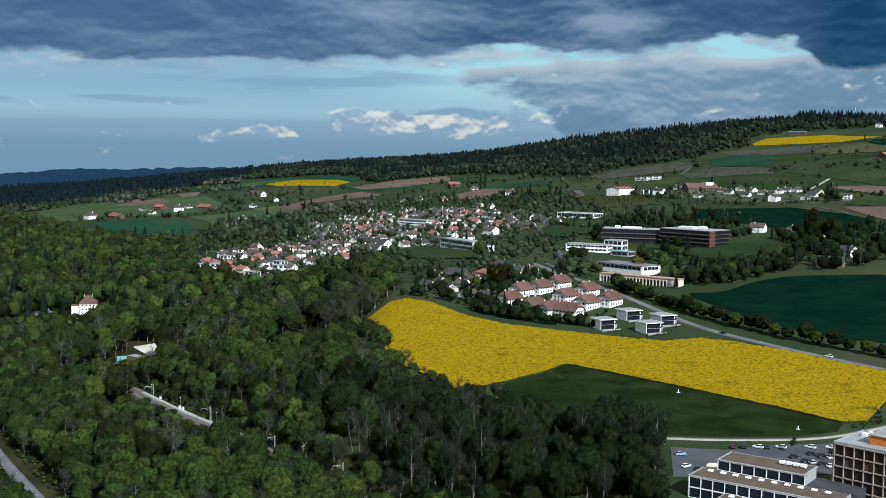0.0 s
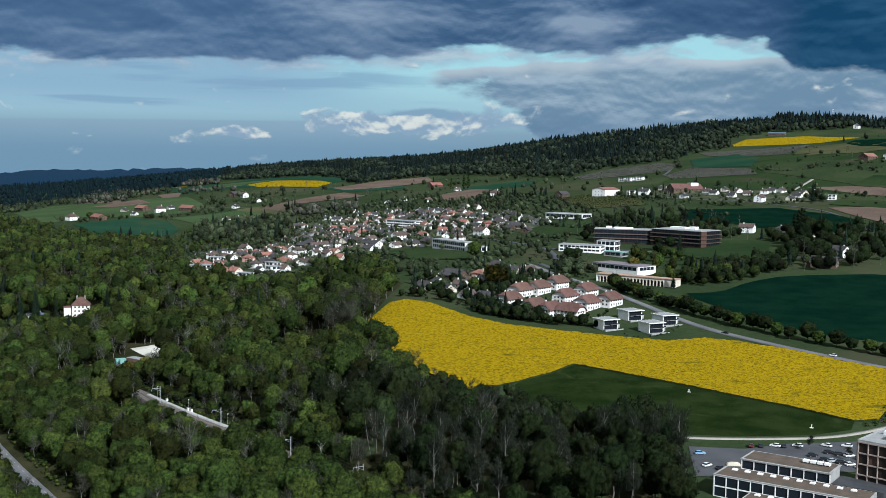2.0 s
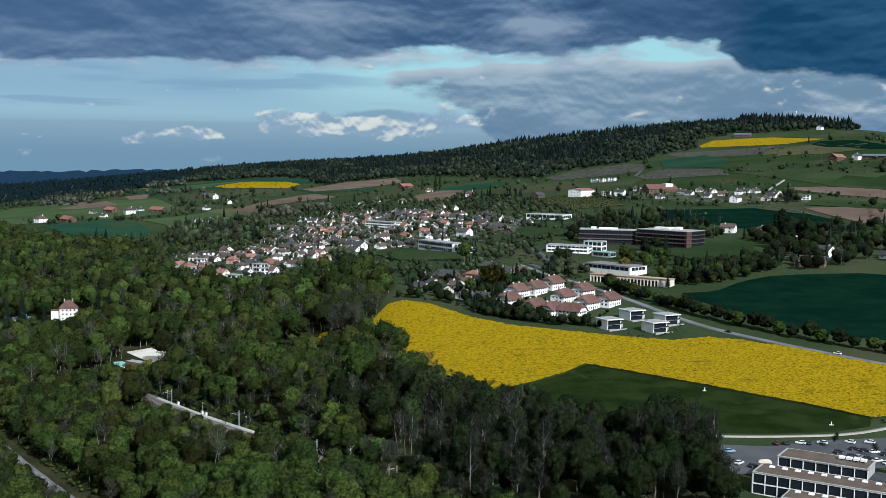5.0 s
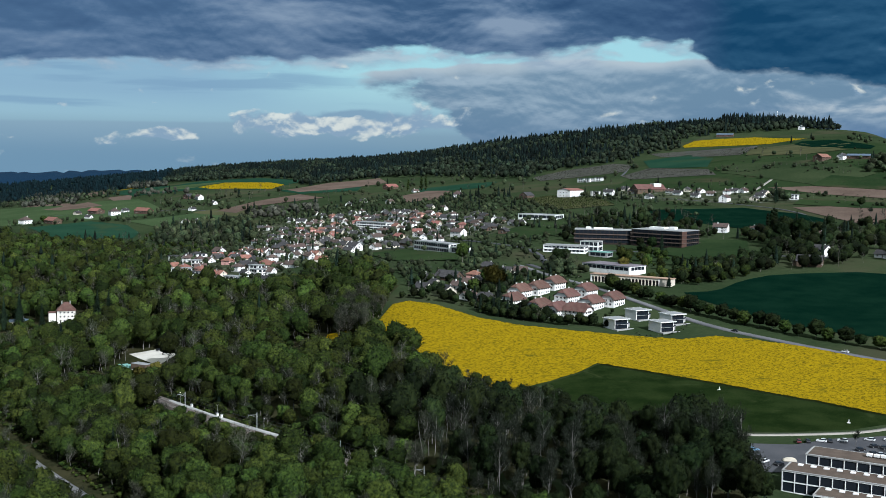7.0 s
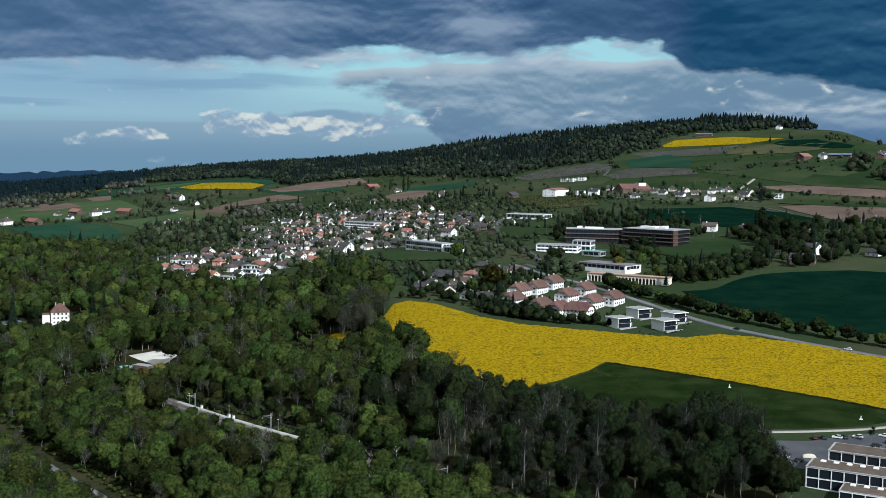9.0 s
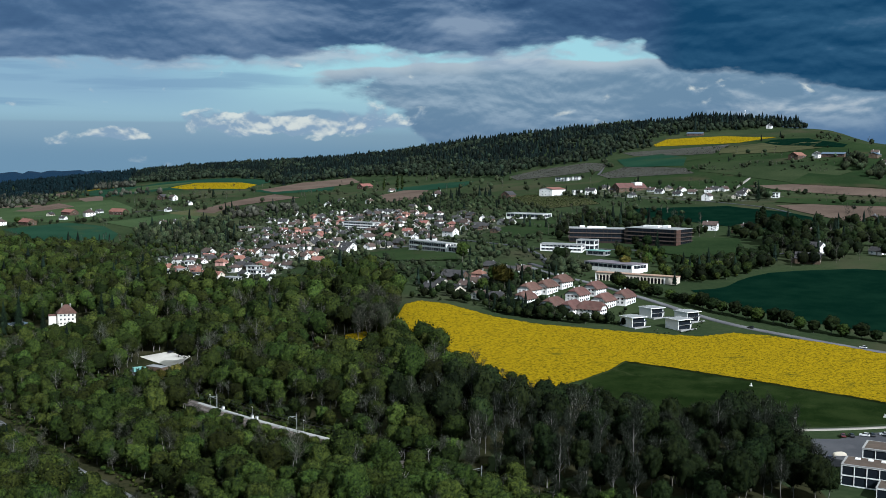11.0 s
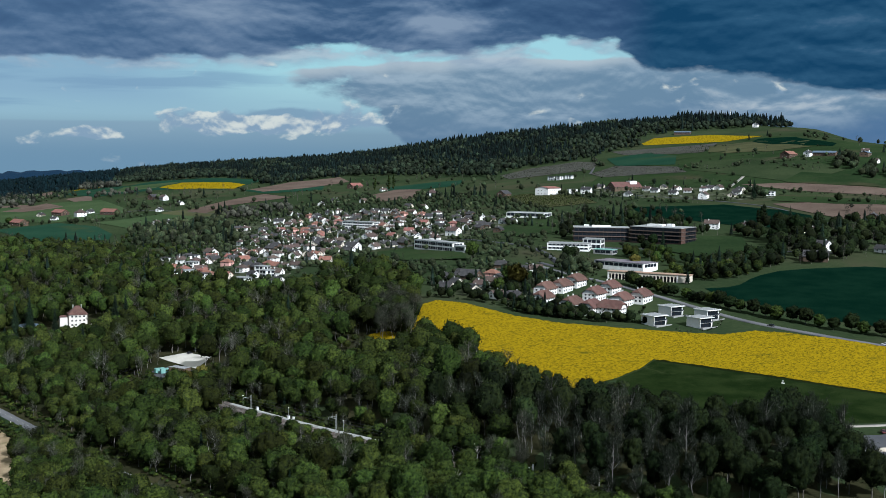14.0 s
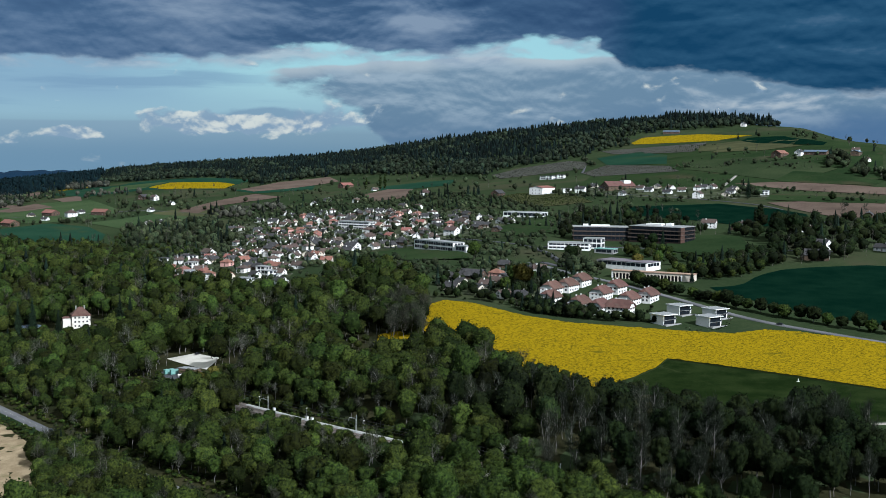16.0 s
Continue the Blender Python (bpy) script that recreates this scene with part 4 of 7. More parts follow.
def tree(kind, x, y, s, tall, which, turn, label, category="tree", group="trees of the valley wood", detail="near", late=False):
    """A single tree: a thing with trunk and crown."""
    key = (kind, detail, which, late)
    if key not in crowns:
        wood, leaves = tree_model(kind, detail, which)
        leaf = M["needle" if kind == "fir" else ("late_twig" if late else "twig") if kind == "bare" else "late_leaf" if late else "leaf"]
        crowns[key] = (mesh_of("trunk", *wood, [M["pale_bark" if kind == "bare" or which % 2 else "bark"]], True), mesh_of("crown", *leaves, [leaf], kind != "fir"))
    ob = new("bush" if kind == "bush" else "conifer" if kind == "fir" else "tree")
    ob.matrix_world = pose(x, y, lie(x, y), 0, 0, math.degrees(turn)) @ Matrix.Diagonal((s, s, s * tall, 1))
    for part_name, me in zip(("trunk", "crown"), crowns[key]):
        new(part_name, me).parent = ob
    return tagged(ob, label, category, group)


LABELS = {"leaf": "broadleaf tree in fresh olive-green spring leaf", "bare": "tall grey-brown tree still bare of leaves", "fir": "dark green pointed conifer",
          "bush": "low green scrub bush beside the railway", "poplar": "slender upright green poplar"}

FOREST = [(70, 345), (74, 372), (84, 418), (88, 431), (71, 434), (51, 456), (27, 497), (8, 505), (-9, 535), (-32, 578), (-56, 640), (-64, 680), (-50, 692), (-45, 735), (-38, 790), (-30, 830),
          (-71, 915), (-104, 878), (-130, 850), (-160, 868), (-218, 950), (-290, 1250), (-373, 1370), (-492, 1480), (-615, 1630), (-810, 1980), (-900, 1960), (-500, 1000), (-330, 640), (-258, 440), (-215, 360), (-60, 345), (40, 345)]


def scatter(poly, gap, seed, jitter=0.42):
    xs, ys = [p[0] for p in poly], [p[1] for p in poly]
    rng = np.random.default_rng(seed)
    gx, gy = np.meshgrid(np.arange(min(xs), max(xs), gap), np.arange(min(ys), max(ys), gap))
    gx = (gx + (np.arange(gx.shape[0]) % 2)[:, None] * gap / 2 + rng.uniform(-jitter, jitter, gx.shape) * gap).ravel()
    gy = (gy + rng.uniform(-jitter, jitter, gy.shape) * gap).ravel()
    keep = inside(poly, gx, gy)
    return gx[keep], gy[keep], rng


def rail_side(x, y):
    """Above nought on the uphill side of the line."""
    best = np.full(x.shape, 1e9)
    side = np.zeros(x.shape)
    for (x0, y0), (x1, y1) in zip(RAIL, RAIL[1:]):
        dx, dy = x1 - x0, y1 - y0
        f = np.clip(((x - x0) * dx + (y - y0) * dy) / (dx * dx + dy * dy), 0, 1)
        d = np.hypot(x - x0 - f * dx, y - y0 - f * dy)
        s = np.sign((x - x0) * -dy + (y - y0) * dx)
        side = np.where(d < best, s, side)
        best = np.minimum(best, d)
    return side


drape("forest_floor", FOREST, M["forest_floor"], "dark leaf litter on the woodland floor", 0.05, 12, "woodland floor", rounded=0)


ROADSIDE = [(-198, 470), (-222, 516), (-249, 562), (-262, 552), (-250, 508), (-234, 462), (-206, 436), (-190, 440)]


def valley_wood():
    x, y, rng = scatter(FOREST, 8.3, 3)
    rail, road = off_line(RAIL, x, y), off_line(VALLEY_ROAD, x, y)
    clear = (rail > 6) & (road > 7.5) & ~inside(GRAVEL, x, y) & ~inside(YARD, x, y) & ~inside(REEDS, x, y) & ~inside(CORNER, x, y)
    clear &= np.hypot(x + 288, y - 893) > 17
    clear &= off_line(GRAVEL + GRAVEL[:1], x, y) > 2.5
    clear &= off_line(YARD + YARD[:1], x, y) > 4
    # low growth on the valley side of the line, the road and the yards
    up = rail_side(x, y)
    cap = np.full(x.shape, 40.0)
    cap = np.where(up < 0, np.minimum(cap, np.where(y > 550, 12.0 + 0.8 * rail, np.where(y < 452, 9.0 + 0.6 * rail, 4.0 + 0.28 * rail))), cap)
    cap = np.where((up > 0) & (rail < 16), np.minimum(cap, 8 + 1.0 * rail), cap)
    cap = np.where(road < 60, np.minimum(cap, np.where(y > 570, 6 + 0.34 * road, 9 + 0.5 * road)), cap)
    for cx, cy, r, low in ((-193, 690, 85, 2.0), (-290, 885, 100, 3.0), (-250, 500, 60, 4.0)):
        d = np.hypot(x - cx, y - cy)
        cap = np.where((y < cy) & (np.abs(x - cx - (y - cy) * 0.25) < 42) & (d < r), np.minimum(cap, low + 0.14 * d), cap)
    low_side = (x < np.interp(y, [420, 460, 520, 574, 618, 691, 850], [-155, -182, -217, -246, -271, -317, -420]) + 3) & (y > 548)
    cap = np.where(low_side & (road < 70), np.minimum(cap, 1.5 + 0.12 * road), cap)
    cap = np.where((x < -238) & (y > 450) & (y < 530), np.minimum(cap, 3.0), cap)
    corner = np.hypot((x + 80) / 1.0, (y - 645) / 1.6)
    cap = np.where((corner < 26) & (y < 690), np.minimum(cap, 2.2 + 0.2 * corner), cap)
    stop = off_line([(-158, 573.5), (-131, 535.5), (-113, 511.5), (-95.5, 490.5)], x, y)
    cap = np.where((up > 0) & (stop < 34), np.minimum(cap, 3.5 + 0.65 * stop), cap)
    rim = off_line([(-8, 540), (6, 509), (27, 497), (51, 456)], x, y)
    cap = np.where(rim < 34, np.minimum(cap, 7.0 + 0.36 * rim), cap)
    nearby, middle, upper, far, stand_rows, remote = [], [], [], [], [], []
    # trees uphill of the line get the leaf colours darkened for shade
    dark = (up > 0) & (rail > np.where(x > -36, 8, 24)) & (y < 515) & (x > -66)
    patch = np.array([noise.noise((a * 0.018, b * 0.018, 0.0)) for a, b in zip(x, y)])
    for a, b, ok, top, p, late in zip(x, y, clear, cap, patch, dark):
        if not ok or (b > 760 and rng.uniform() < 0.25):
            continue
        roll = rng.uniform() + p * 0.55
        kind = "bare" if roll > (0.50 if late else 0.80) else "fir" if rng.uniform() < 0.015 + 0.10 * (b > 780 and p < -0.2) and not late and not (a > -120 and b < 860) else "leaf"
        s = rng.uniform(0.66, 1.22)
        high = SIZES[kind][0] * s
        tall = rng.uniform(0.85, 1.12)
        if late:
            s, tall = s * 0.84, tall * 1.24
        if high * tall > top:
            if top < 5.5:
                kind, s, tall = "bush", max(0.6, top / 5) * rng.uniform(0.8, 1.3), 1.0
            else:
                s = max(0.5, top / high * s * rng.uniform(0.85, 1.0))
                tall = min(1.0, top / (SIZES[kind][0] * s))
        row = (kind, float(a), float(b), float(s), float(tall))
        if b < 455 and len(nearby) < 300:
            nearby.append((*row, bool(late)))
        else:
            (stand_rows if late else middle if b < 610 else upper if b < 800 else far if b < 1150 else remote).append(row)
    # scrub along the line and the road
    x, y, rng = scatter(FOREST, 3.5, 8)
    rail, road = off_line(RAIL, x, y), off_line(VALLEY_ROAD, x, y)
    scrub = ((rail > 5.6) & (rail < 20)) | ((road > 5.5) & (road < 14))
    scrub &= (rail > 5.6) & (road > 5.5) & ~inside(GRAVEL, x, y) & ~inside(YARD, x, y) & (y < 720)
    low = [("bush", float(a), float(b), float(rng.uniform(0.35, 0.9)), float(rng.uniform(0.6, 1.1))) for a, b in zip(x[scrub], y[scrub])]
    thicket("scrub", low, "garden", "low green scrub beside railway and road", category="bushes")
    for kind, a, b, s, tall, late in nearby:
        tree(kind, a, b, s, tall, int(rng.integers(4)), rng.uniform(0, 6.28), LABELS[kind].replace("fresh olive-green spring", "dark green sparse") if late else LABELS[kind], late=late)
    x, y, rng = scatter(ROADSIDE, 5.4, 12)
    clump = [("bare" if rng.uniform() < 0.18 else "leaf", float(a), float(b), float(rng.uniform(0.46, 0.78)), float(rng.uniform(0.85, 1.1))) for a, b in zip(x, y)]
    thicket("roadside_wood", clump, "mid", "dense clump of trees between reeds and road")
    thicket("valley_wood", middle, "mid", "dense mixed spring woodland on the valley side")
    thicket("valley_wood", upper, "upper", "mixed spring woodland round the manor and yards")
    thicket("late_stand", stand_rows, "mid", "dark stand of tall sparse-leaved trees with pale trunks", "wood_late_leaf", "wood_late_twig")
    thicket("upper_valley_wood", remote, "garden", "mixed spring woodland on the far valley side")
    thicket("upper_valley_wood", far, "far", "mixed spring woodland towards the hamlet")
    return len(nearby), len(middle), len(far)


print("valley wood", valley_wood())

# ---- building kit ----
M.update(
    white=material("white_render", (0.70, 0.69, 0.66), (0.82, 0.81, 0.785), 0.15, 0.85, 0.004, 2.5, stain=((0.52, 0.50, 0.46), 0.25, 0.08), random=0.12),
    cream=material("cream_render", (0.52, 0.47, 0.38), (0.64, 0.58, 0.48), 0.15, 0.85, 0.004, 2.5, random=0.2),
    pale_cream=material("pale_cream_render", (0.56, 0.53, 0.47), (0.68, 0.65, 0.58), 0.15, 0.85, 0.004, 2.5, stain=((0.42, 0.39, 0.33), 0.25, 0.12)),
    pink=material("pink_render", (0.55, 0.30, 0.26), (0.66, 0.38, 0.33), 0.15, 0.85, 0.004, 2.5, random=0.15),
    timber=material("dark_timber", (0.055, 0.038, 0.026), (0.11, 0.075, 0.05), 0.4, 0.85, 0.02, 4.0, random=0.3),
    concrete=material("concrete", (0.2232, 0.2232, 0.217), (0.31, 0.31, 0.2976), 0.2, 0.9, 0.004, 2.0, stain=((0.28, 0.27, 0.25), 0.3, 0.12)),
    tile_brown=material("brown_roof_tiles", (0.070, 0.035, 0.028), (0.120, 0.061, 0.050), 0.35, 0.85, 0.03, 3.0, stain=((0.09, 0.065, 0.05), 0.3, 0.15), random=0.3),
    tile_umber=material("umber_roof_tiles", (0.046, 0.032, 0.028), (0.088, 0.061, 0.051), 0.35, 0.85, 0.03, 3.0, stain=((0.07, 0.06, 0.05), 0.3, 0.15), random=0.4),
    tile_red=material("red_roof_tiles", (0.15, 0.066, 0.050), (0.23, 0.105, 0.080), 0.35, 0.85, 0.03, 3.0, stain=((0.18, 0.08, 0.06), 0.3, 0.12), random=0.3),
    tile_dark=material("dark_roof_tiles", (0.022, 0.022, 0.0242), (0.0495, 0.04675, 0.04675), 0.35, 0.8, 0.03, 3.0, random=0.4),
    gravel_roof=material("brown_gravel_roof", (0.060, 0.044, 0.033), (0.100, 0.074, 0.056), 0.25, 0.95, 0.01, 3.0, stain=((0.065, 0.055, 0.04), 0.2, 0.2)),
    grey_roof=material("grey_flat_roof", (0.18, 0.19, 0.19), (0.26, 0.265, 0.265), 0.15, 0.9, 0.004, 1.5, stain=((0.25, 0.26, 0.26), 0.2, 0.15)),
    black_roof=material("black_flat_roof", (0.022, 0.024, 0.028), (0.045, 0.048, 0.052), 0.2, 0.8, 0.004, 1.5),
    plum_roof=material("plum_grey_roof", (0.115, 0.10, 0.115), (0.165, 0.15, 0.165), 0.2, 0.85, 0.004, 1.5),
    steel_roof=material("blue_steel_roof", (0.06, 0.09, 0.132), (0.096, 0.132, 0.18), 0.2, 0.5, 0.004, 1.5),
    teal=material("teal_roof", (0.13, 0.28, 0.25), (0.20, 0.36, 0.32), 0.2, 0.7),
    bronze=material("bronze_cladding", (0.01361, 0.00847, 0.00605), (0.02571, 0.01664, 0.0121), 0.3, 0.6, 0.0, 2.0),
    brown_band=material("brown_balcony_panel", (0.070, 0.052, 0.044), (0.105, 0.080, 0.068), 0.4, 0.75, 0.0, 2.0),
    sandstone=material("sandy_concrete", (0.22, 0.175, 0.15), (0.30, 0.245, 0.21), 0.3, 0.9, 0.004, 2.0),
    clay_roof=material("clay_roof", (0.26, 0.175, 0.12), (0.34, 0.235, 0.165), 0.2, 0.9, 0.004, 2.0),
    rust=material("red_brown_panel", (0.0576, 0.0306, 0.0216), (0.0864, 0.0486, 0.036), 0.4, 0.8, 0.0, 2.0),
    orange=material("orange_blind", (0.42, 0.12, 0.02), (0.58, 0.18, 0.03), 0.5, 0.8),
    glass=material("window_glass", (0.008, 0.011, 0.015), (0.016, 0.021, 0.027), 0.3, 0.18, spec=0.16),
    frame=material("window_frame", (0.60, 0.60, 0.58), (0.74, 0.74, 0.72), 0.6, 0.6),
    metal=material("galvanised_steel", (0.42, 0.44, 0.45), (0.56, 0.58, 0.58), 0.6, 0.45, metal=0.7),
    ballast=material("track_ballast", (0.05175, 0.04275, 0.036), (0.09, 0.07425, 0.063), 0.3, 0.95, 0.03, 2.0),
    rail_steel=material("rusty_rail", (0.12, 0.085, 0.07), (0.22, 0.17, 0.15), 0.6, 0.5, metal=0.6),
    sleeper=material("concrete_sleeper", (0.10, 0.094, 0.085), (0.16, 0.15, 0.138), 0.5, 0.95),
    platform=material("pale_platform", (0.31, 0.31, 0.30), (0.41, 0.41, 0.395), 0.3, 0.9, 0.004, 2.0),
    paint=material("white_line_paint", (0.34, 0.34, 0.33), (0.42, 0.42, 0.41), 0.6, 0.8),
    rubber=material("tyre_rubber", (0.012, 0.012, 0.013), (0.025, 0.025, 0.026), 1.0, 0.9),
    dark=material("shadowed_interior", (0.02, 0.02, 0.022), (0.035, 0.035, 0.036), 0.5, 0.95),
)


def box(bm, x0, x1, y0, y1, z0, z1):
    v = [bm.verts.new((x, y, z)) for z in (z0, z1) for x, y in ((x0, y0), (x1, y0), (x1, y1), (x0, y1))]
    for q in ((3, 2, 1, 0), (4, 5, 6, 7), (0, 1, 5, 4), (1, 2, 6, 5), (2, 3, 7, 6), (3, 0, 4, 7)):
        bm.faces.new([v[i] for i in q])


def prism(bm, outline, y0, y1):
    """An outline in x and z, drawn out along y."""
    a = [bm.verts.new((x, y0, z)) for x, z in outline]
    b = [bm.verts.new((x, y1, z)) for x, z in outline]
    bm.faces.new(a)
    bm.faces.new(b[::-1])
    n = len(a)
    for i in range(n):
        bm.faces.new((a[(i + 1) % n], a[i], b[i], b[(i + 1) % n]))


def tube(bm, a, b, r0, r1=None, sides=8):
    """A straight round bar."""
    a, b = Vector(a), Vector(b)
    q = (b - a).to_track_quat("Z", "Y")
    rings = []
    for c, r in ((a, r0), (b, r0 if r1 is None else r1)):
        rings.append([bm.verts.new(c + q @ Vector((math.cos(k * 2 * math.pi / sides) * r, math.sin(k * 2 * math.pi / sides) * r, 0))) for k in range(sides)])
    for k in range(sides):
        bm.faces.new((rings[0][k], rings[0][(k + 1) % sides], rings[1][(k + 1) % sides], rings[1][k]))
    bm.faces.new(rings[0][::-1])
    bm.faces.new(rings[1])


def finish(name, bm, *mats):
    bmesh.ops.recalc_face_normals(bm, faces=bm.faces)
    me = bpy.data.meshes.new(name)
    bm.to_mesh(me)
    bm.free()
    for m in mats:
        me.materials.append(m)
    return me


def part(name, bm, mat, parent, label=""):
    """One mesh object under a thing or under a part."""
    me = bm if isinstance(bm, bpy.types.Mesh) else finish(name, bm, mat)
    ob = new(name, me)
    ob.parent = parent
    return tagged(ob, label)


def boxes(*rows):
    bm = bmesh.new()
    for r in rows:
        box(bm, *r)
    return bm


window_meshes = {}


def window_mesh(w, h, frame="frame", bars=1):
    """A window to set on a wall that faces -y: frame, bars and a set-back pane."""
    key = (w, h, frame, bars)
    if key not in window_meshes:
        bm = bmesh.new()
        cells = bars + 1
        xs = [-w / 2 + w * k / cells for k in range(cells + 1)]
        ring = [[bm.verts.new((x, y, z)) for x in xs] for y, z in ((-0.08, 0.0), (-0.08, h), (0.02, h), (0.02, 0.0))]
        fronts = []
        for r in range(4):
            for k in range(cells):
                f = bm.faces.new((ring[r][k], ring[r][k + 1], ring[(r + 1) % 4][k + 1], ring[(r + 1) % 4][k]))
                if r == 0:
                    fronts.append(f)
        bm.faces.new([ring[r][0] for r in range(4)])
        bm.faces.new([ring[r][-1] for r in range(4)])
        bmesh.ops.inset_individual(bm, faces=fronts, thickness=0.07, depth=0.0)
        for f in fronts:
            f.material_index = 1
            bmesh.ops.translate(bm, verts=f.verts, vec=(0, 0.05, 0))
        window_meshes[key] = finish("window", bm, M[frame], M["glass"])
    return window_meshes[key]


def windows_on(thing, side, half_w, half_d, rows, w, h, frame="frame", bars=1, name="window", skip=()):
    """Windows on one side of a house (0 front, 1 right, 2 back, 3 left): rows of (place along, sill height)."""
    for k, (u, z) in enumerate(rows):
        if k in skip:
            continue
        ob = part(name, window_mesh(w, h, frame, bars), None, thing)
        x, y, a = ((u, -half_d, 0), (half_w, u, 90), (-u, half_d, 180), (-half_w, -u, 270))[side]
        ob.matrix_local = pose(x, y, z, 0, 0, a)


def roof_mesh(w, d, eave, rise, over, kind, mat):
    """A roof with overhang and thickness; ridge along x. half: ridge ends cut back above; hip: sloped on all sides."""
    bm = bmesh.new()
    W, D = w / 2 + over, d / 2 + over
    drop = rise * over / (d / 2)
    z0, z1 = eave - drop, eave + rise
    if kind == "gable":
        for s in (-1, 1):
            prism_pts = [(0, z1), (s * D, z0), (s * D, z0 + 0.24), (0, z1 + 0.26)]
            a = [bm.verts.new((-W, y, z)) for y, z in prism_pts]
            b = [bm.verts.new((W, y, z)) for y, z in prism_pts]
            bm.faces.new(a)
            bm.faces.new(b[::-1])
            for i in range(4):
                bm.faces.new((a[(i + 1) % 4], a[i], b[i], b[(i + 1) % 4]))
    else:
        run = D * (1.0 if kind == "hip" else 0.45)
        low = z0 if kind == "hip" else z0 + (z1 - z0) * 0.55
        ends = D if kind == "hip" else D * 0.45
        top = []
        for dz in (0.0, 0.25):
            ring = [bm.verts.new(p) for p in ((-W, -D, z0 + dz), (W, -D, z0 + dz), (W, D, z0 + dz), (-W, D, z0 + dz))]
            crest = [bm.verts.new((-W + run, 0, z1 + dz)), bm.verts.new((W - run, 0, z1 + dz))]
            if kind == "hip":
                bm.faces.new((ring[0], ring[1], crest[1], crest[0]))
                bm.faces.new((ring[2], ring[3], crest[0], crest[1]))
                bm.faces.new((ring[1], ring[2], crest[1]))
                bm.faces.new((ring[3], ring[0], crest[0]))
            else:
                e = [bm.verts.new((s * W, t * ends, low + dz)) for s in (-1, 1) for t in (-1, 1)]
                bm.faces.new((ring[0], ring[1], e[2], crest[1], crest[0], e[0]))
                bm.faces.new((ring[2], ring[3], e[1], crest[0], crest[1], e[3]))
                bm.faces.new((e[2], e[3], crest[1]))
                bm.faces.new((e[1], e[0], crest[0]))
            top.append(ring)
        for i in range(4):
            bm.faces.new((top[0][i], top[0][(i + 1) % 4], top[1][(i + 1) % 4], top[1][i]))
    return finish("roof", bm, M[mat])


def wall_mesh(w, d, eave, rise, kind, mat, foot=2.0):
    bm = bmesh.new()
    if kind == "gable":
        a = [(-d / 2, -foot), (d / 2, -foot), (d / 2, eave), (0, eave + rise), (-d / 2, eave)]
    elif kind == "half":
        a = [(-d / 2, -foot), (d / 2, -foot), (d / 2, eave), (d * 0.225, eave + rise * 0.55), (-d * 0.225, eave + rise * 0.55), (-d / 2, eave)]
    else:
        a = [(-d / 2, -foot), (d / 2, -foot), (d / 2, eave), (-d / 2, eave)]
    p = [bm.verts.new((-w / 2, y, z)) for y, z in a]
    q = [bm.verts.new((w / 2, y, z)) for y, z in a]
    bm.faces.new(p[::-1])
    bm.faces.new(q)
    for i in range(len(a)):
        bm.faces.new((p[i], p[(i + 1) % len(a)], q[(i + 1) % len(a)], q[i]))
    return finish("wall", bm, M[mat])


def house(w, d, eave, rise, kind, wall, roof, label, category="house", group="", storeys=2, bay=3.0, over=0.6, balcony=False, name="house", chimneys=1):
    """A dwelling with ridge along x: wall, roof, chimney, door and windows."""
    storeys = 1 if eave < 4 else storeys
    ob = new(name)
    part("wall", wall_mesh(w, d, eave, rise, kind, wall), None, ob)
    part("roof", roof_mesh(w, d, eave, rise, over, kind, roof), None, ob)
    for k in range(chimneys):
        x = w * (0.22 - 0.45 * k)
        chim = part("chimney", boxes((x - 0.4, x + 0.4, 0.5, 1.2, eave + rise * 0.5, eave + rise + 0.9)), M["white" if wall == "white" else "concrete"], ob)
        part("cap", boxes((x - 0.5, x + 0.5, 0.4, 1.3, eave + rise + 0.9, eave + rise + 1.02)), M["concrete"], chim)
    gap = (eave - 0.3) / storeys
    for side, length in ((0, w), (1, d), (2, w), (3, d)):
        n = max(1, int((length - 1.2) / bay))
        rows = [((i - (n - 1) / 2) * bay, 0.95 + gap * s) for s in range(storeys) for i in range(n)]
        windows_on(ob, side, w / 2, d / 2, rows, 1.25, 1.3, skip=(n // 2,) if side == 0 else ())
        if kind == "gable" and side in (1, 3) and rise > 2.6:
            windows_on(ob, side, w / 2, d / 2, [(0, eave + 0.35)], 1.1, 1.15)
    nx = max(1, int((w - 1.2) / bay))
    dx = (nx // 2 - (nx - 1) / 2) * bay
    part("door", boxes((dx - 0.5, dx + 0.5, -d / 2 - 0.06, -d / 2 + 0.02, 0.0, 2.05)), M["timber"], ob, "dark wooden front door")
    if balcony:
        part("balcony", boxes((-w * 0.35, w * 0.35, -d / 2 - 1.5, -d / 2, gap - 0.05, gap + 0.12), (-w * 0.35, w * 0.35, -d / 2 - 1.5, -d / 2 - 1.42, gap + 0.12, gap + 1.0)), M["timber"], ob)
    return tagged(ob, label, category, group)


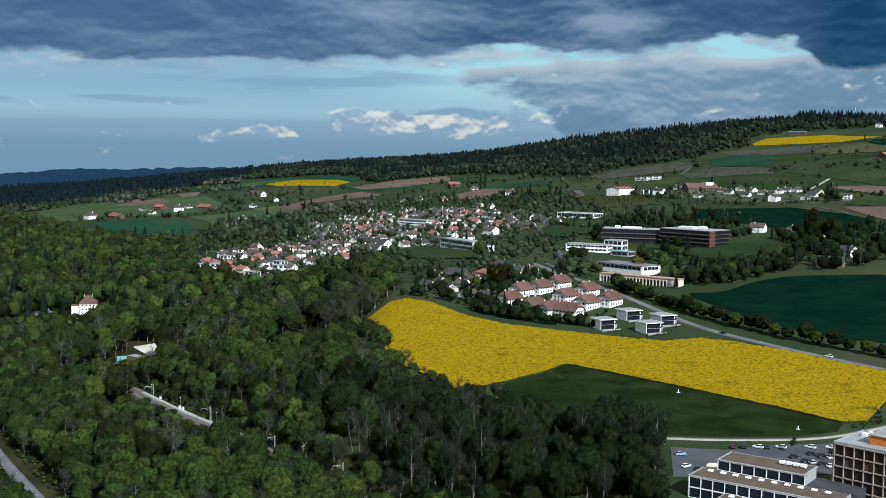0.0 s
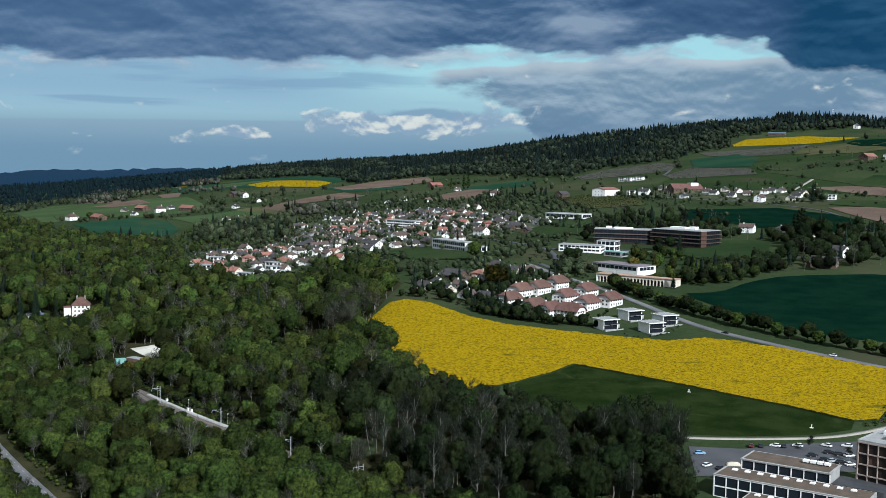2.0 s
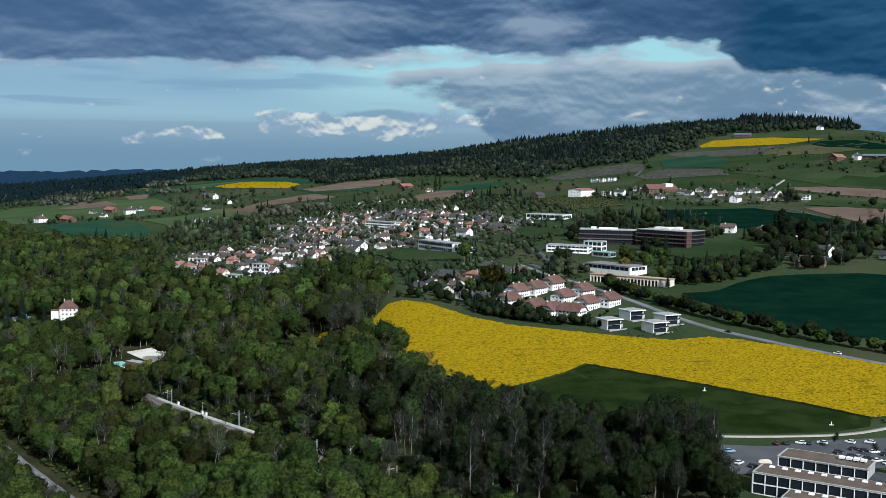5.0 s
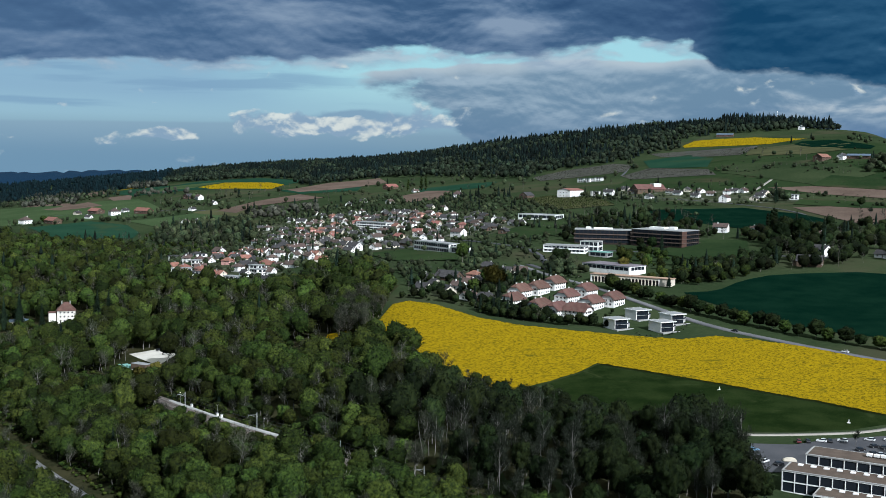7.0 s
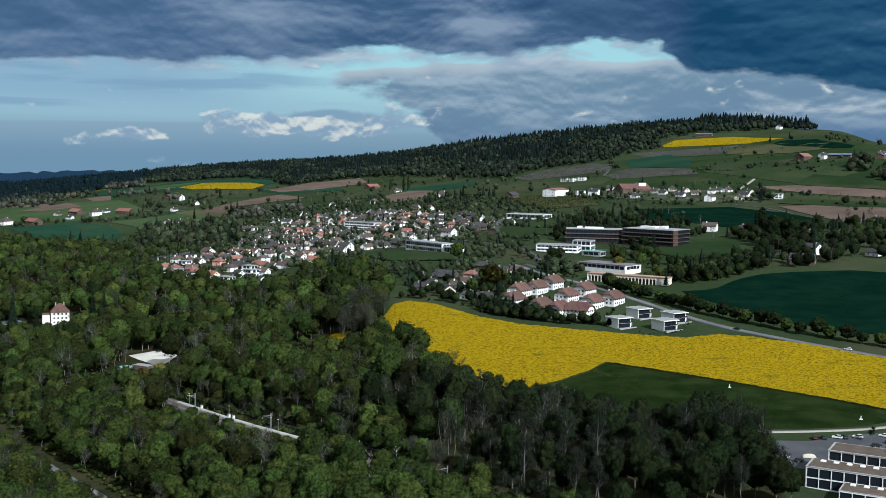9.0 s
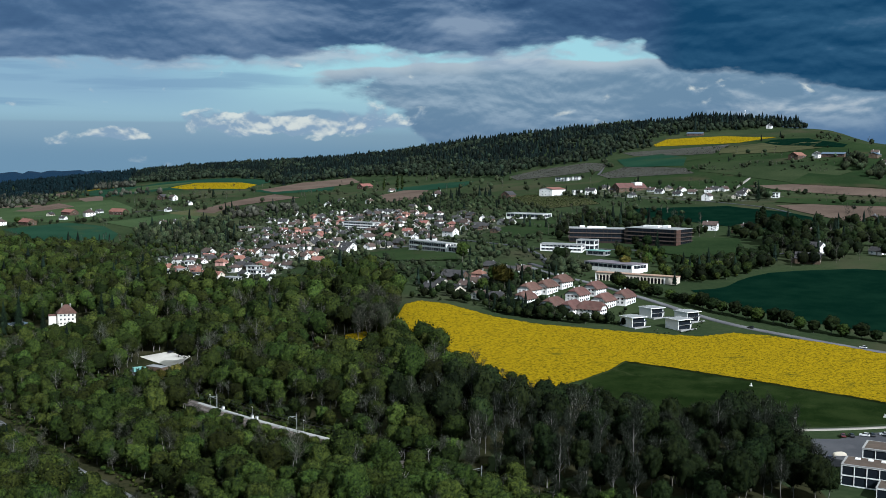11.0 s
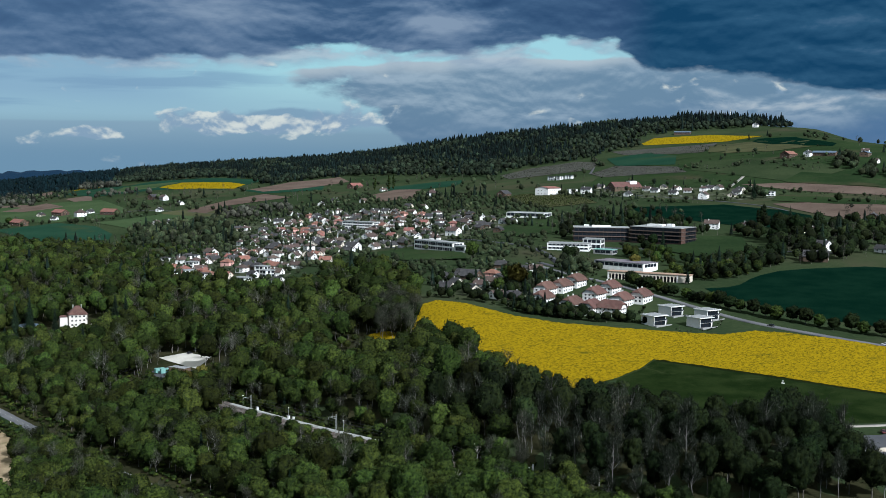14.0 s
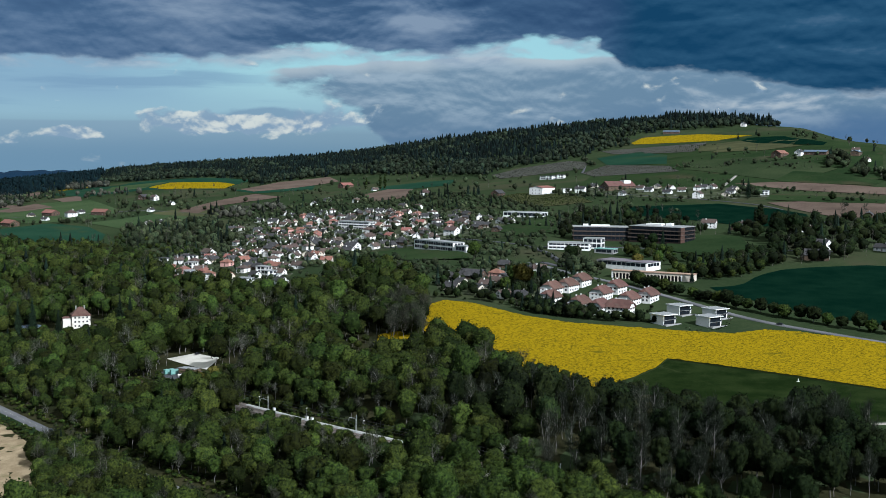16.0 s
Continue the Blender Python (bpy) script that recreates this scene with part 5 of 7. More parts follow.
def flat_house(w, d, h, wall, roof, label, name="house", category="house", group=""):
    """A cube-shaped modern house with big panes and a thin roof slab."""
    ob = new(name)
    part("wall", boxes((-w / 2, w / 2, -d / 2, d / 2, -2, h)), M[wall], ob)
    part("roof", boxes((-w / 2 - 0.5, w / 2 + 0.5, -d / 2 - 0.5, d / 2 + 0.5, h + 0.002, h + 0.35)), M[roof], ob)
    for side, length in ((0, w), (1, d), (2, w), (3, d)):
        n = max(1, int(length / 4.2))
        windows_on(ob, side, w / 2, d / 2, [((i - (n - 1) / 2) * 4.0, 0.4 + s * 3.0) for s in (0, 1) for i in range(n)], 2.8, 1.9, "metal")
    return tagged(ob, label, category, group)


def put(model, x, y, turn, used, up=0.0):
    """Sets a thing down, as itself the first time and as a copy later."""
    m = pose(x, y, lie(x, y) + up, 0, 0, turn)
    if model.name in used:
        return copy_thing(model, m)
    used.add(model.name)
    model.matrix_world = m
    return model


HOMES = dict(
    w=[house(10.1, 8.4, 3.2, 3.1, "gable", "white", "tile_umber", "white rendered house with brown tiled gable roof", group="village houses", balcony=True, bay=4.6),
       house(9.2, 8.4, 4.4, 2.4, "hip", "white", "tile_umber", "white rendered house with brown hipped roof", group="village houses", bay=4.6),
       house(10.9, 8.0, 3.0, 3.0, "gable", "white", "tile_dark", "white rendered house with dark grey gable roof", group="village houses", bay=4.6)],
    d=[house(10.5, 8.8, 2.6, 3.2, "gable", "cream", "tile_dark", "cream rendered house under a dark tiled roof", group="village houses", balcony=True, bay=4.6),
       house(10.1, 8.4, 2.8, 3.2, "half", "timber", "tile_dark", "dark timber chalet under a dark tiled roof", group="village houses", bay=4.6),
       house(10.9, 8.8, 2.6, 3.0, "gable", "white", "tile_umber", "low white house under a wide brown roof", group="village houses", bay=4.6)],
    r=[house(10.1, 8.4, 3.2, 2.9, "gable", "cream", "tile_red", "cream rendered house with orange-red tiled roof", group="village houses", bay=4.6),
       house(10.1, 8.0, 4.2, 2.5, "hip", "pink", "tile_red", "pink rendered house with red tiled roof", group="village houses", bay=4.6)],
    W=[house(14.3, 10.1, 5.6, 3.5, "gable", "white", "tile_umber", "large white house with brown gable roof", group="village houses", balcony=True, bay=4.6),
       house(13.4, 10.1, 5.6, 3.4, "gable", "white", "tile_dark", "large white house with dark gable roof", group="village houses", bay=4.6)],
    f=[flat_house(11, 8.5, 5.6, "white", "grey_roof", "white cube-shaped modern house with flat roof", group="village houses"),
       flat_house(12.5, 8, 5.6, "white", "tile_dark", "white modern house with dark flat roof", group="village houses")],
    H=[house(16, 14, 6.6, 5.0, "hip", "white", "tile_umber", "broad white country house with high hipped roof", group="village houses", bay=4.6)],
    R=[house(28, 15, 5.0, 4.6, "gable", "timber", "tile_red", "long timber barn with red tiled roof", "barn", "farm barns", bay=5.0, name="barn", chimneys=0)],
    D=[house(19, 13, 4.0, 4.4, "gable", "timber", "tile_dark", "dark timber barn with black-brown roof", "barn", "farm barns", bay=5.0, name="barn", chimneys=0)],
    L=[house(34, 12, 4.0, 2.4, "gable", "timber", "steel_roof", "long low timber farm shed with blue-grey roof", "shed", "farm barns", bay=5.0, storeys=1, name="farm_shed", chimneys=0)],
)

UPPER_VILLAGE = dict(w=[(-70, 1761), (-47, 1798), (-7, 1721), (57, 1488), (-154, 1617), (-180, 1539), (-156, 1496), (-118, 1662), (-108, 1624), (-83, 1586), (-73, 1475), (-64, 1605), (-51, 1602), (-46, 1502)], d=[(46, 1962), (43, 1541), (-191, 1557)], W=[(-135, 1557)], r=[(-92, 1591), (-106, 1530), (-87, 1467), (-133, 1458), (-117, 1428), (-104, 1355)])
MIDDLE_VILLAGE = dict(r=[(-89, 1281), (7, 1223), (-15, 1190)], w=[(14, 1355), (0, 1338), (48, 1356), (60, 1377), (33, 1230), (43, 1230), (-8, 1277), (-54, 1218)], d=[(-11, 1353), (30, 1331), (16, 1470), (-10, 1130), (-30, 1117), (-75, 1144), (-82, 1182), (74, 1242), (77, 1176), (88, 1183), (91, 1139)], W=[(45, 1148), (-41, 1175), (-63, 1093)])
LOWER_VILLAGE = dict(w=[(111, 1209), (118, 1200), (-126, 1143), (-120, 1069), (-105, 1045), (-119, 991), (-136, 1092), (-160, 1116), (-140, 1053), (-152, 1399)], d=[(102, 1244), (86, 1346), (92, 1318), (-143, 1114), (-120, 1163), (-130, 994), (-156, 1056), (-98, 1183), (-113, 1250), (-137, 1374), (21, 1173), (-24, 1301), (-33, 1470)], r=[(-93, 1009), (-138, 1003)])
GARDEN_QUARTER = dict(d=[(-14, 799), (3, 784), (-4, 815), (44, 888), (55, 862), (15, 759), (26, 754), (31, 827), (-7, 843)], w=[(66, 858), (21, 810), (12, 800)], D=[(8, 835)], r=[(28, 842)])
HAMLET = dict(H=[(-564, 1749), (-452, 1854)], R=[(-523, 1749), (-490, 1892), (-407, 1863)], w=[(-485, 1818), (-443, 1894), (-330, 1876), (-298, 1724), (-302, 1940)], W=[(-336, 2004)], D=[(-356, 2026)], d=[(-521, 1894), (-319, 1724)])
LEFT_QUARTER = dict(f=[(-248, 1169), (-215, 1023), (-164, 930), (-144, 956), (-201, 987)], d=[(-237, 1195), (-164, 1031), (-229, 1202), (-154, 1013)], w=[(-216, 1122), (-202, 1140), (-136, 958), (-167, 1004), (-135, 912)], r=[(-236, 1083), (-197, 997), (-180, 974), (-183, 1069), (-143, 1015)], W=[(-206, 1194)])
HILL_QUARTER = dict(f=[(268, 1508), (479, 1335), (316, 1766), (305, 1777), (330, 1763)], W=[(282, 1488), (395, 1347)], d=[(316, 1494), (462, 1389), (384, 1466), (400, 1414), (319, 1546), (433, 1348), (395, 1444), (361, 1466)], w=[(319, 1418), (363, 1439), (376, 1404), (421, 1414), (433, 1422), (444, 1417), (448, 1368), (473, 1380)])
MEADOW_QUARTER = dict(W=[(308, 1101), (323, 893)], d=[(326, 1074), (374, 1017), (355, 1044), (315, 896), (287, 848), (474, 1052), (474, 1079)], w=[(339, 1089), (434, 1024), (363, 866)], D=[(292, 842)])
HILL_FARMS = dict(W=[(882, 2297), (649, 1580)], L=[(707, 2267), (671, 1571), (721, 1544)], R=[(626, 1597), (9, 2162)], w=[(705, 1488), (-42, 2519)], d=[(740, 1579)], H=[(94, 1677)], D=[(179, 1548)])
house_sites = []
set_down = set()


def settle(quarter, seed, grid=-44):
    rng = np.random.default_rng(seed)
    for kind, places in quarter.items():
        for x, y in places:
            model = HOMES[kind][int(rng.integers(len(HOMES[kind])))]
            put(model, x, y, grid + float(rng.choice((0, 90, 180, 270))) + rng.normal() * 14, set_down)
            house_sites.append((x, y))


for k, quarter in enumerate((UPPER_VILLAGE, MIDDLE_VILLAGE, LOWER_VILLAGE, GARDEN_QUARTER, HAMLET, LEFT_QUARTER, HILL_QUARTER, MEADOW_QUARTER, HILL_FARMS)):
    settle(quarter, 20 + k)

# more homes in the gaps between those along the streets
SCHOOL_FIELD = [(-55, 1064), (-12, 1090), (40, 1000), (26, 935), (-40, 960)]


def fill_in(poly, gap, seed, kinds, share):
    x, y, rng = scatter(poly, gap, seed, 0.3)
    for a, b in zip(x, y):
        apart = min(math.hypot(a - p, b - q) for p, q in house_sites)
        if apart < gap * 0.72 or rng.uniform() > share or inside(SCHOOL_FIELD, np.array([a]), np.array([b]))[0] or any(inside(f, np.array([a]), np.array([b]))[0] for f in FIELDS):
            continue
        models_of = HOMES[str(rng.choice(kinds))]
        put(models_of[int(rng.integers(len(models_of)))], float(a), float(b), -44 + float(rng.choice((0, 90, 180, 270))) + rng.normal() * 14, set_down)
        house_sites.append((float(a), float(b)))


fill_in([(-170, 1000), (-60, 1085), (40, 1120), (110, 1190), (80, 1400), (-20, 1560), (-150, 1560), (-190, 1300)], 19.5, 41, ("w", "d", "w", "d", "r"), 0.55)
fill_in([(-245, 1010), (-160, 930), (-130, 960), (-190, 1160), (-240, 1190)], 17.5, 42, ("w", "d", "r", "f", "w"), 0.5)

# ---- terrace of white houses beside the rape field ----
terrace = house(15.5, 10.5, 5.2, 4.2, "half", "white", "tile_brown", "white double house with red-brown half-hipped roof", group="terrace of white houses", bay=2.8, over=0.9, chimneys=2)
for x, y, turn in ((52, 768, 48), (66, 777, 48), (81, 795, 48), (80, 741, 48), (97, 761, 48), (91, 715, 48), (107, 723, 48), (65, 697, 48), (77, 690, -40), (56, 711, 48), (42, 735, 48)):
    put(terrace, x, y, turn, set_down)
    house_sites.append((x, y))


def modern_villa():
    """Two-storey white villa: set-back glazed front between white side walls, wide roof slab, low white wing with a roof terrace."""
    ob = new("villa")
    part("wall", boxes((-5.5, 5.5, -5.2, 6.0, -2, 6.2)), M["bronze"], ob, "dark wall behind the glazed front")
    for x0, x1, y0 in ((-5.95, -5.52, -6.0), (5.52, 6.1, -5.4)):
        part("side_wall", boxes((x0, x1, y0, 6.4, -2, 6.3)), M["white"], ob)
    part("back_wall", boxes((-6.3, 6.1, 6.42, 6.8, -2, 6.29)), M["white"], ob)
    roof = part("roof", boxes((-7.2, 7.0, -7.2, 7.2, 6.31, 6.8)), M["frame"], ob, "wide pale flat roof slab")
    part("roof_surface", boxes((-6.6, 6.4, -6.6, 6.6, 6.8, 6.85)), M["grey_roof"], roof)
    part("floor_slab", boxes((-5.5, 5.5, -6.3, -5.22, 2.9, 3.12)), M["concrete"], ob)
    part("balustrade", boxes((-5.5, 5.5, -6.3, -6.24, 3.12, 4.0)), M["glass"], ob, "dark glass balustrade")
    for s in (0.2, 3.3):
        for x in (-3.65, 0, 3.65):
            w = part("window", window_mesh(3.4, 2.5, "bronze", 2), None, ob)
            w.matrix_local = pose(x, -5.2, s)
    for y, z in ((-2.2, 3.4), (2.4, 3.4), (2.4, 0.4)):
        w = part("window", window_mesh(1.9, 1.7, "bronze", 1), None, ob)
        w.matrix_local = pose(6.1, y, z, 0, 0, 90)
    wing = part("low_wing", boxes((6.12, 9.2, -3.2, 5.6, -2, 2.8)), M["concrete"], ob, "low white garage wing")
    part("wing_roof", boxes((5.92, 9.4, -3.4, 5.8, 2.802, 3.0)), M["grey_roof"], wing)
    part("parapet", boxes((9.1, 9.4, -3.4, 5.8, 3.002, 3.7), (6.12, 9.1, -3.4, -3.2, 3.002, 3.7)), M["glass"], wing)
    part("terrace", boxes((-6.0, 8.2, -8.9, -5.6, -2.0, 0.05)), M["concrete"], ob)
    part("garden_wall", boxes((-6.3, 8.4, -9.2, -8.95, -2.0, 0.6)), M["concrete"], ob)
    return tagged(ob, "white modern villa with dark glass front and flat roof", "house", "flat-roofed villas")


villa = modern_villa()
for x, y in ((94, 657), (113, 680), (119, 646), (131, 665)):
    put(villa, x, y, 24, set_down).scale = (0.86, 0.86, 0.9)
    house_sites.append((x, y))

# ---- larger buildings ----


def at_corner(x, y, turn, length, depth):
    """Plan centre of a block from its front left corner."""
    a = radians(turn)
    return x + math.cos(a) * length / 2 - math.sin(a) * depth / 2, y + math.sin(a) * length / 2 + math.cos(a) * depth / 2


def block(name, length, depth, height, storeys, bay, wall, roof, pane, label, category, frame="metal", head=0.5, sill=0.9, plant=(), bands=None, rim="concrete"):
    """A flat-roofed block: body, parapet roof, floor bands and a window in every bay."""
    ob = new(name)
    L, D = length / 2, depth / 2
    part("wall", boxes((-L, L, -D, D, -3, height)), M[wall], ob)
    slab = part("roof", boxes((-L - 0.3, L + 0.3, -D - 0.3, D + 0.3, height + 0.002, height + 0.4)), M[rim], ob)
    part("roof_surface", boxes((-L + 0.3, L - 0.3, -D + 0.3, D - 0.3, height + 0.4, height + 0.44)), M[roof], slab)
    for x, y, w, d, h in plant:
        part("roof_plant", boxes((x - w / 2, x + w / 2, y - d / 2, y + d / 2, height + 0.44, height + h)), M["white"], ob, "white rooftop machine housing")
    sh = height / storeys
    if bands:
        for s in range(1, storeys):
            part("floor_band", boxes((-L - 1.0, L + 1.0, -D - 1.0, D + 1.0, s * sh - 0.2, s * sh + 0.12), (-L - 1.0, L + 1.0, -D - 1.0, -D - 0.9, s * sh + 0.12, s * sh + 0.75)), M[bands], ob)
    for side, run in ((0, length), (1, depth), (3, depth)):
        n = max(1, int((run - 0.6) / bay))
        windows_on(ob, side, L, D, [((i - (n - 1) / 2) * bay, s * sh + sill) for s in range(storeys) for i in range(n)], round(bay - 0.5, 2), round(sh - sill - head, 2), frame, 1)
    return tagged(ob, label, category)


def stand(ob, x, y, turn, up=0.0):
    ob.matrix_world = pose(x, y, lie(x, y) + up, 0, 0, turn)
    house_sites.append((x, y))
    return ob


office = block("office_building", 52, 35, 14.5, 4, 4.0, "bronze", "grey_roof", "glass", "dark bronze office block with pale flat roof", "office", "bronze", 0.5, 0.9, ((-8, 2, 16, 8, 2.2), (6, 4, 6, 6, 2.8)), "brown_band")
stand(office, *at_corner(197, 1028, -44, 52, 35), -44)
part("corner_panel", boxes((25.98, 26.3, -17.7, -8.0, 0.2, 14.4)), M["rust"], office, "red-brown clad corner panel")
wing = block("office_building", 53, 26, 12.5, 3, 4.0, "bronze", "grey_roof", "glass", "long dark office wing with pale flat roof", "office", "bronze", 0.5, 0.9, ((0, 0, 18, 6, 1.8), (-14, 3, 5, 5, 2.2)), "brown_band")
stand(wing, *at_corner(146, 1044, -14, 53, 26), -14)
school = block("school", 56, 14, 8.2, 2, 3.4, "white", "grey_roof", "glass", "long white two-storey school with window rows", "school")
stand(school, *at_corner(-6.5, 1060, -58, 56, 14), -58)
annex = block("school_annex", 16, 12, 5.0, 1, 4.0, "white", "grey_roof", "glass", "white single-storey school annex", "school")
stand(annex, *at_corner(24, 1010, -58, 16, 12), -58)
sports = block("sports_hall", 46, 22, 6.4, 1, 4.4, "white", "plum_roof", "glass", "low hall with plum-grey flat roof and dark window band", "hall", "bronze", 0.5, 3.4, rim="plum_roof")
stand(sports, *at_corner(119, 878, -50, 46, 22), -50)
lab = block("workshop", 38, 16, 6.0, 2, 3.6, "white", "grey_roof", "glass", "long white low workshop with strip windows", "workshop")
stand(lab, 126, 985, -22)
cube = block("workshop", 17, 14, 9.0, 2, 4.0, "white", "grey_roof", "glass", "white cube-shaped workshop block", "workshop")
stand(cube, 151, 992, -30)
shed = block("canopy", 18, 11, 3.8, 1, 5.0, "concrete", "teal", "glass", "low shed with pale teal roof", "shed", rim="teal")
stand(shed, 152, 958, -40)
flats = block("flats", 46, 14, 9.0, 3, 3.6, "white", "grey_roof", "glass", "long white terrace of flats", "flats")
stand(flats, -38, 1338, -40)
store = block("greenhouse", 46, 24, 4.6, 1, 5.0, "white", "grey_roof", "glass", "long low white greenhouse shed", "shed", rim="white")
stand(store, 150, 1258, -35)
barn_white = house(34, 21, 9.0, 2.6, "gable", "white", "tile_red", "tall white barn with shallow red roof", "barn", bay=5.5, name="barn", chimneys=0)
stand(barn_white, 234, 1512, 45)
barn_big = house(44, 20, 4.6, 6.2, "gable", "timber", "tile_brown", "huge timber barn with sweeping brown roof", "barn", bay=6, name="barn", chimneys=0)
stand(barn_big, 338, 1494, 15)
part("dormer", boxes((6, 17, -5, 5, 7.5, 12.2)), M["white"], barn_big, "white box dormer on the roof")


def arcade():
    """A white wall of round arches before a dark walk, under a flat clay-coloured roof."""
    ob = new("arcade")
    n, bay, h, d = 20, 2.7, 5.6, 9.0
    L = n * bay / 2
    # near-black wall colour stands in for the shade behind the arches
    part("back_wall", boxes((-L, L, -1.0, d / 2, -2, h - 0.02)), M["dark"], ob)
    for s in (-1, 1):
        part("end_wall", boxes((s * L - 0.4, s * L + 0.4, -d / 2 - 0.02, d / 2 + 0.02, -2, h)), M["white"], ob)
    part("end_block", boxes((L + 0.42, L + 9, -d / 2, d / 2, -2, h)), M["cream"], ob)
    part("roof", boxes((-L - 0.8, L + 9.4, -d / 2 - 0.5, d / 2 + 0.5, h + 0.002, h + 0.45)), M["clay_roof"], ob, "flat clay-coloured roof")
    bm = bmesh.new()
    r, spring, y0, y1 = 1.0, 3.2, -d / 2, -d / 2 + 0.5
    for s in (-1, 1):
        box(bm, *sorted((s * r, s * bay / 2)), y0, y1, -2, spring)
    k = 8
    for i in range(k):
        a0, a1 = math.pi * i / k, math.pi * (i + 1) / k
        q = [(math.cos(a0) * r, spring + math.sin(a0) * r), (math.cos(a1) * r, spring + math.sin(a1) * r)]
        edge = lambda a: (max(-bay / 2, min(bay / 2, math.cos(a) * 2.4)), h if abs(math.cos(a)) < 0.5625 else spring + (h - spring) * min(1.0, math.sin(a) * 1.21))
        prism(bm, [q[0], edge(a0), edge(a1), q[1]], y0, y1)
    me = finish("arch", bm, M["cream"])
    for i in range(n):
        part("arch", me, None, ob).location.x = -L + bay * (i + 0.5)
    return tagged(ob, "white arcade of round arches with flat roof", "arcade")


stand(arcade(), *at_corner(114, 824, -37, 55, 9), -37)

# ---- offices by the car park ----


def grid_front(thing, length, y, z0, storeys, sh, bay, frame, glazing, seed, depth=0.35):
    """A front of concrete posts and beams with panes set back, facing -y."""
    rng = np.random.default_rng(seed)
    n = int(round(length / bay))
    post = finish("post", boxes((-0.14, 0.14, y - depth, y + 0.05, z0, z0 + storeys * sh)), M[frame])
    pane_meshes = [finish("window", boxes((-bay / 2 + 0.14, bay / 2 - 0.14, y - 0.04, y + 0.04, 0.12, sh - 0.32)), M[g]) for g in glazing]
    for i in range(n + 1):
        part("post", post, None, thing).location.x = -length / 2 + i * bay
    for s in range(storeys + 1):
        part("beam", boxes((-length / 2, length / 2, y - depth + 0.04, y + 0.04, z0 + s * sh - 0.28, z0 + s * sh + 0.1)), M[frame], thing)
    for s in range(storeys):
        for i in range(n):
            g = int(rng.choice(len(glazing), p=[0.72] + [0.28 / (len(glazing) - 1)] * (len(glazing) - 1)))
            part("window", pane_meshes[g], None, thing).location = (-length / 2 + (i + 0.5) * bay, 0, z0 + s * sh)


def low_office():
    """Three steps of flat gravel roofs with skylights above glazed fronts."""
    ob = new("office_building")
    z = 7.2
    part("main_wall", boxes((0, 50, 0, 11.9, -4, z)), M["concrete"], ob)
    part("main_roof", boxes((-0.4, 50, -0.5, 11.9, z + 0.002, z + 0.3)), M["concrete"], ob)
    part("main_gravel", boxes((0.4, 49.6, 0.3, 11.5, z + 0.3, z + 0.36)), M["gravel_roof"], ob, "brown gravel roof surface")
    front = new("front")
    front.parent = ob
    front.location = (25, 0, 0)
    part("upper_wall", boxes((5.2, 35, 12, 24.28, -4, z + 3.7)), M["concrete"], ob)
    part("upper_roof", boxes((4.8, 35.4, 11.4, 24.6, z + 3.702, z + 4.0)), M["concrete"], ob)
    part("upper_gravel", boxes((5.6, 34.6, 12.2, 23.9, z + 4.0, z + 4.06)), M["gravel_roof"], ob, "brown gravel roof surface")
    part("terrace_wall", boxes((13, 58, -11, -0.6, -4, 3.4)), M["concrete"], ob)
    part("terrace_roof", boxes((12.6, 58.4, -11.4, -0.6, 3.402, 3.65)), M["concrete"], ob)
    part("terrace_gravel", boxes((13.2, 57.8, -10.8, -0.9, 3.65, 3.7)), M["gravel_roof"], ob, "brown gravel roof surface")
    part("link", boxes((35.45, 52, 12.2, 24.2, -4, z + 0.4)), M["black_roof"], ob, "black roof of the link to the tower")
    sky = finish("skylight", boxes((-0.9, 0.9, -0.7, 0.7, 0, 0.35), (-0.75, 0.75, -0.55, 0.55, 0.35, 0.5)), M["white"])
    for i in range(10):
        part("skylight", sky, None, ob).location = (4 + i * 4.4, 8.6, z + 0.361)
        if i < 9:
            part("skylight", sky, None, ob).location = (16 + i * 4.4, -3.2, 3.702)
    for i in range(4):
        part("ventilator", boxes((24 + i * 2.4, 25.9 + i * 2.4, 18.5, 20.2, z + 4.5, z + 5.3), (24.2 + i * 2.4, 24.4 + i * 2.4, 19, 19.7, z + 4.06, z + 4.5), (25.5 + i * 2.4, 25.7 + i * 2.4, 19, 19.7, z + 4.06, z + 4.5)), M["white"], ob, "white rooftop fan housing")
    grid_front(front, 50, -0.1, 0.0, 2, z / 2, 4.17, "frame", ("glass", "glass"), 3)
    upper = new("upper_front")
    upper.parent = ob
    upper.location = (20.1, 12, z + 0.37)
    grid_front(upper, 29.8, -0.1, 0.0, 1, 3.3, 4.26, "frame", ("glass", "glass"), 4)
    lower = new("terrace_front")
    lower.parent = ob
    lower.location = (35.5, -11, 0)
    grid_front(lower, 45, -0.1, 0.0, 1, 3.4, 4.09, "frame", ("glass", "glass"), 5)
    end = new("end_front")
    end.parent = ob
    end.matrix_local = pose(0, 6, 0, 0, 0, -90)
    grid_front(end, 12, -0.1, 0.0, 2, z / 2, 4.0, "frame", ("glass", "glass"), 6)
    return tagged(ob, "stepped office building with brown gravel roofs and skylights", "office")


low = low_office()
low.matrix_world = pose(83.4, 368.4, 6.8, 0, 0, -35.4)


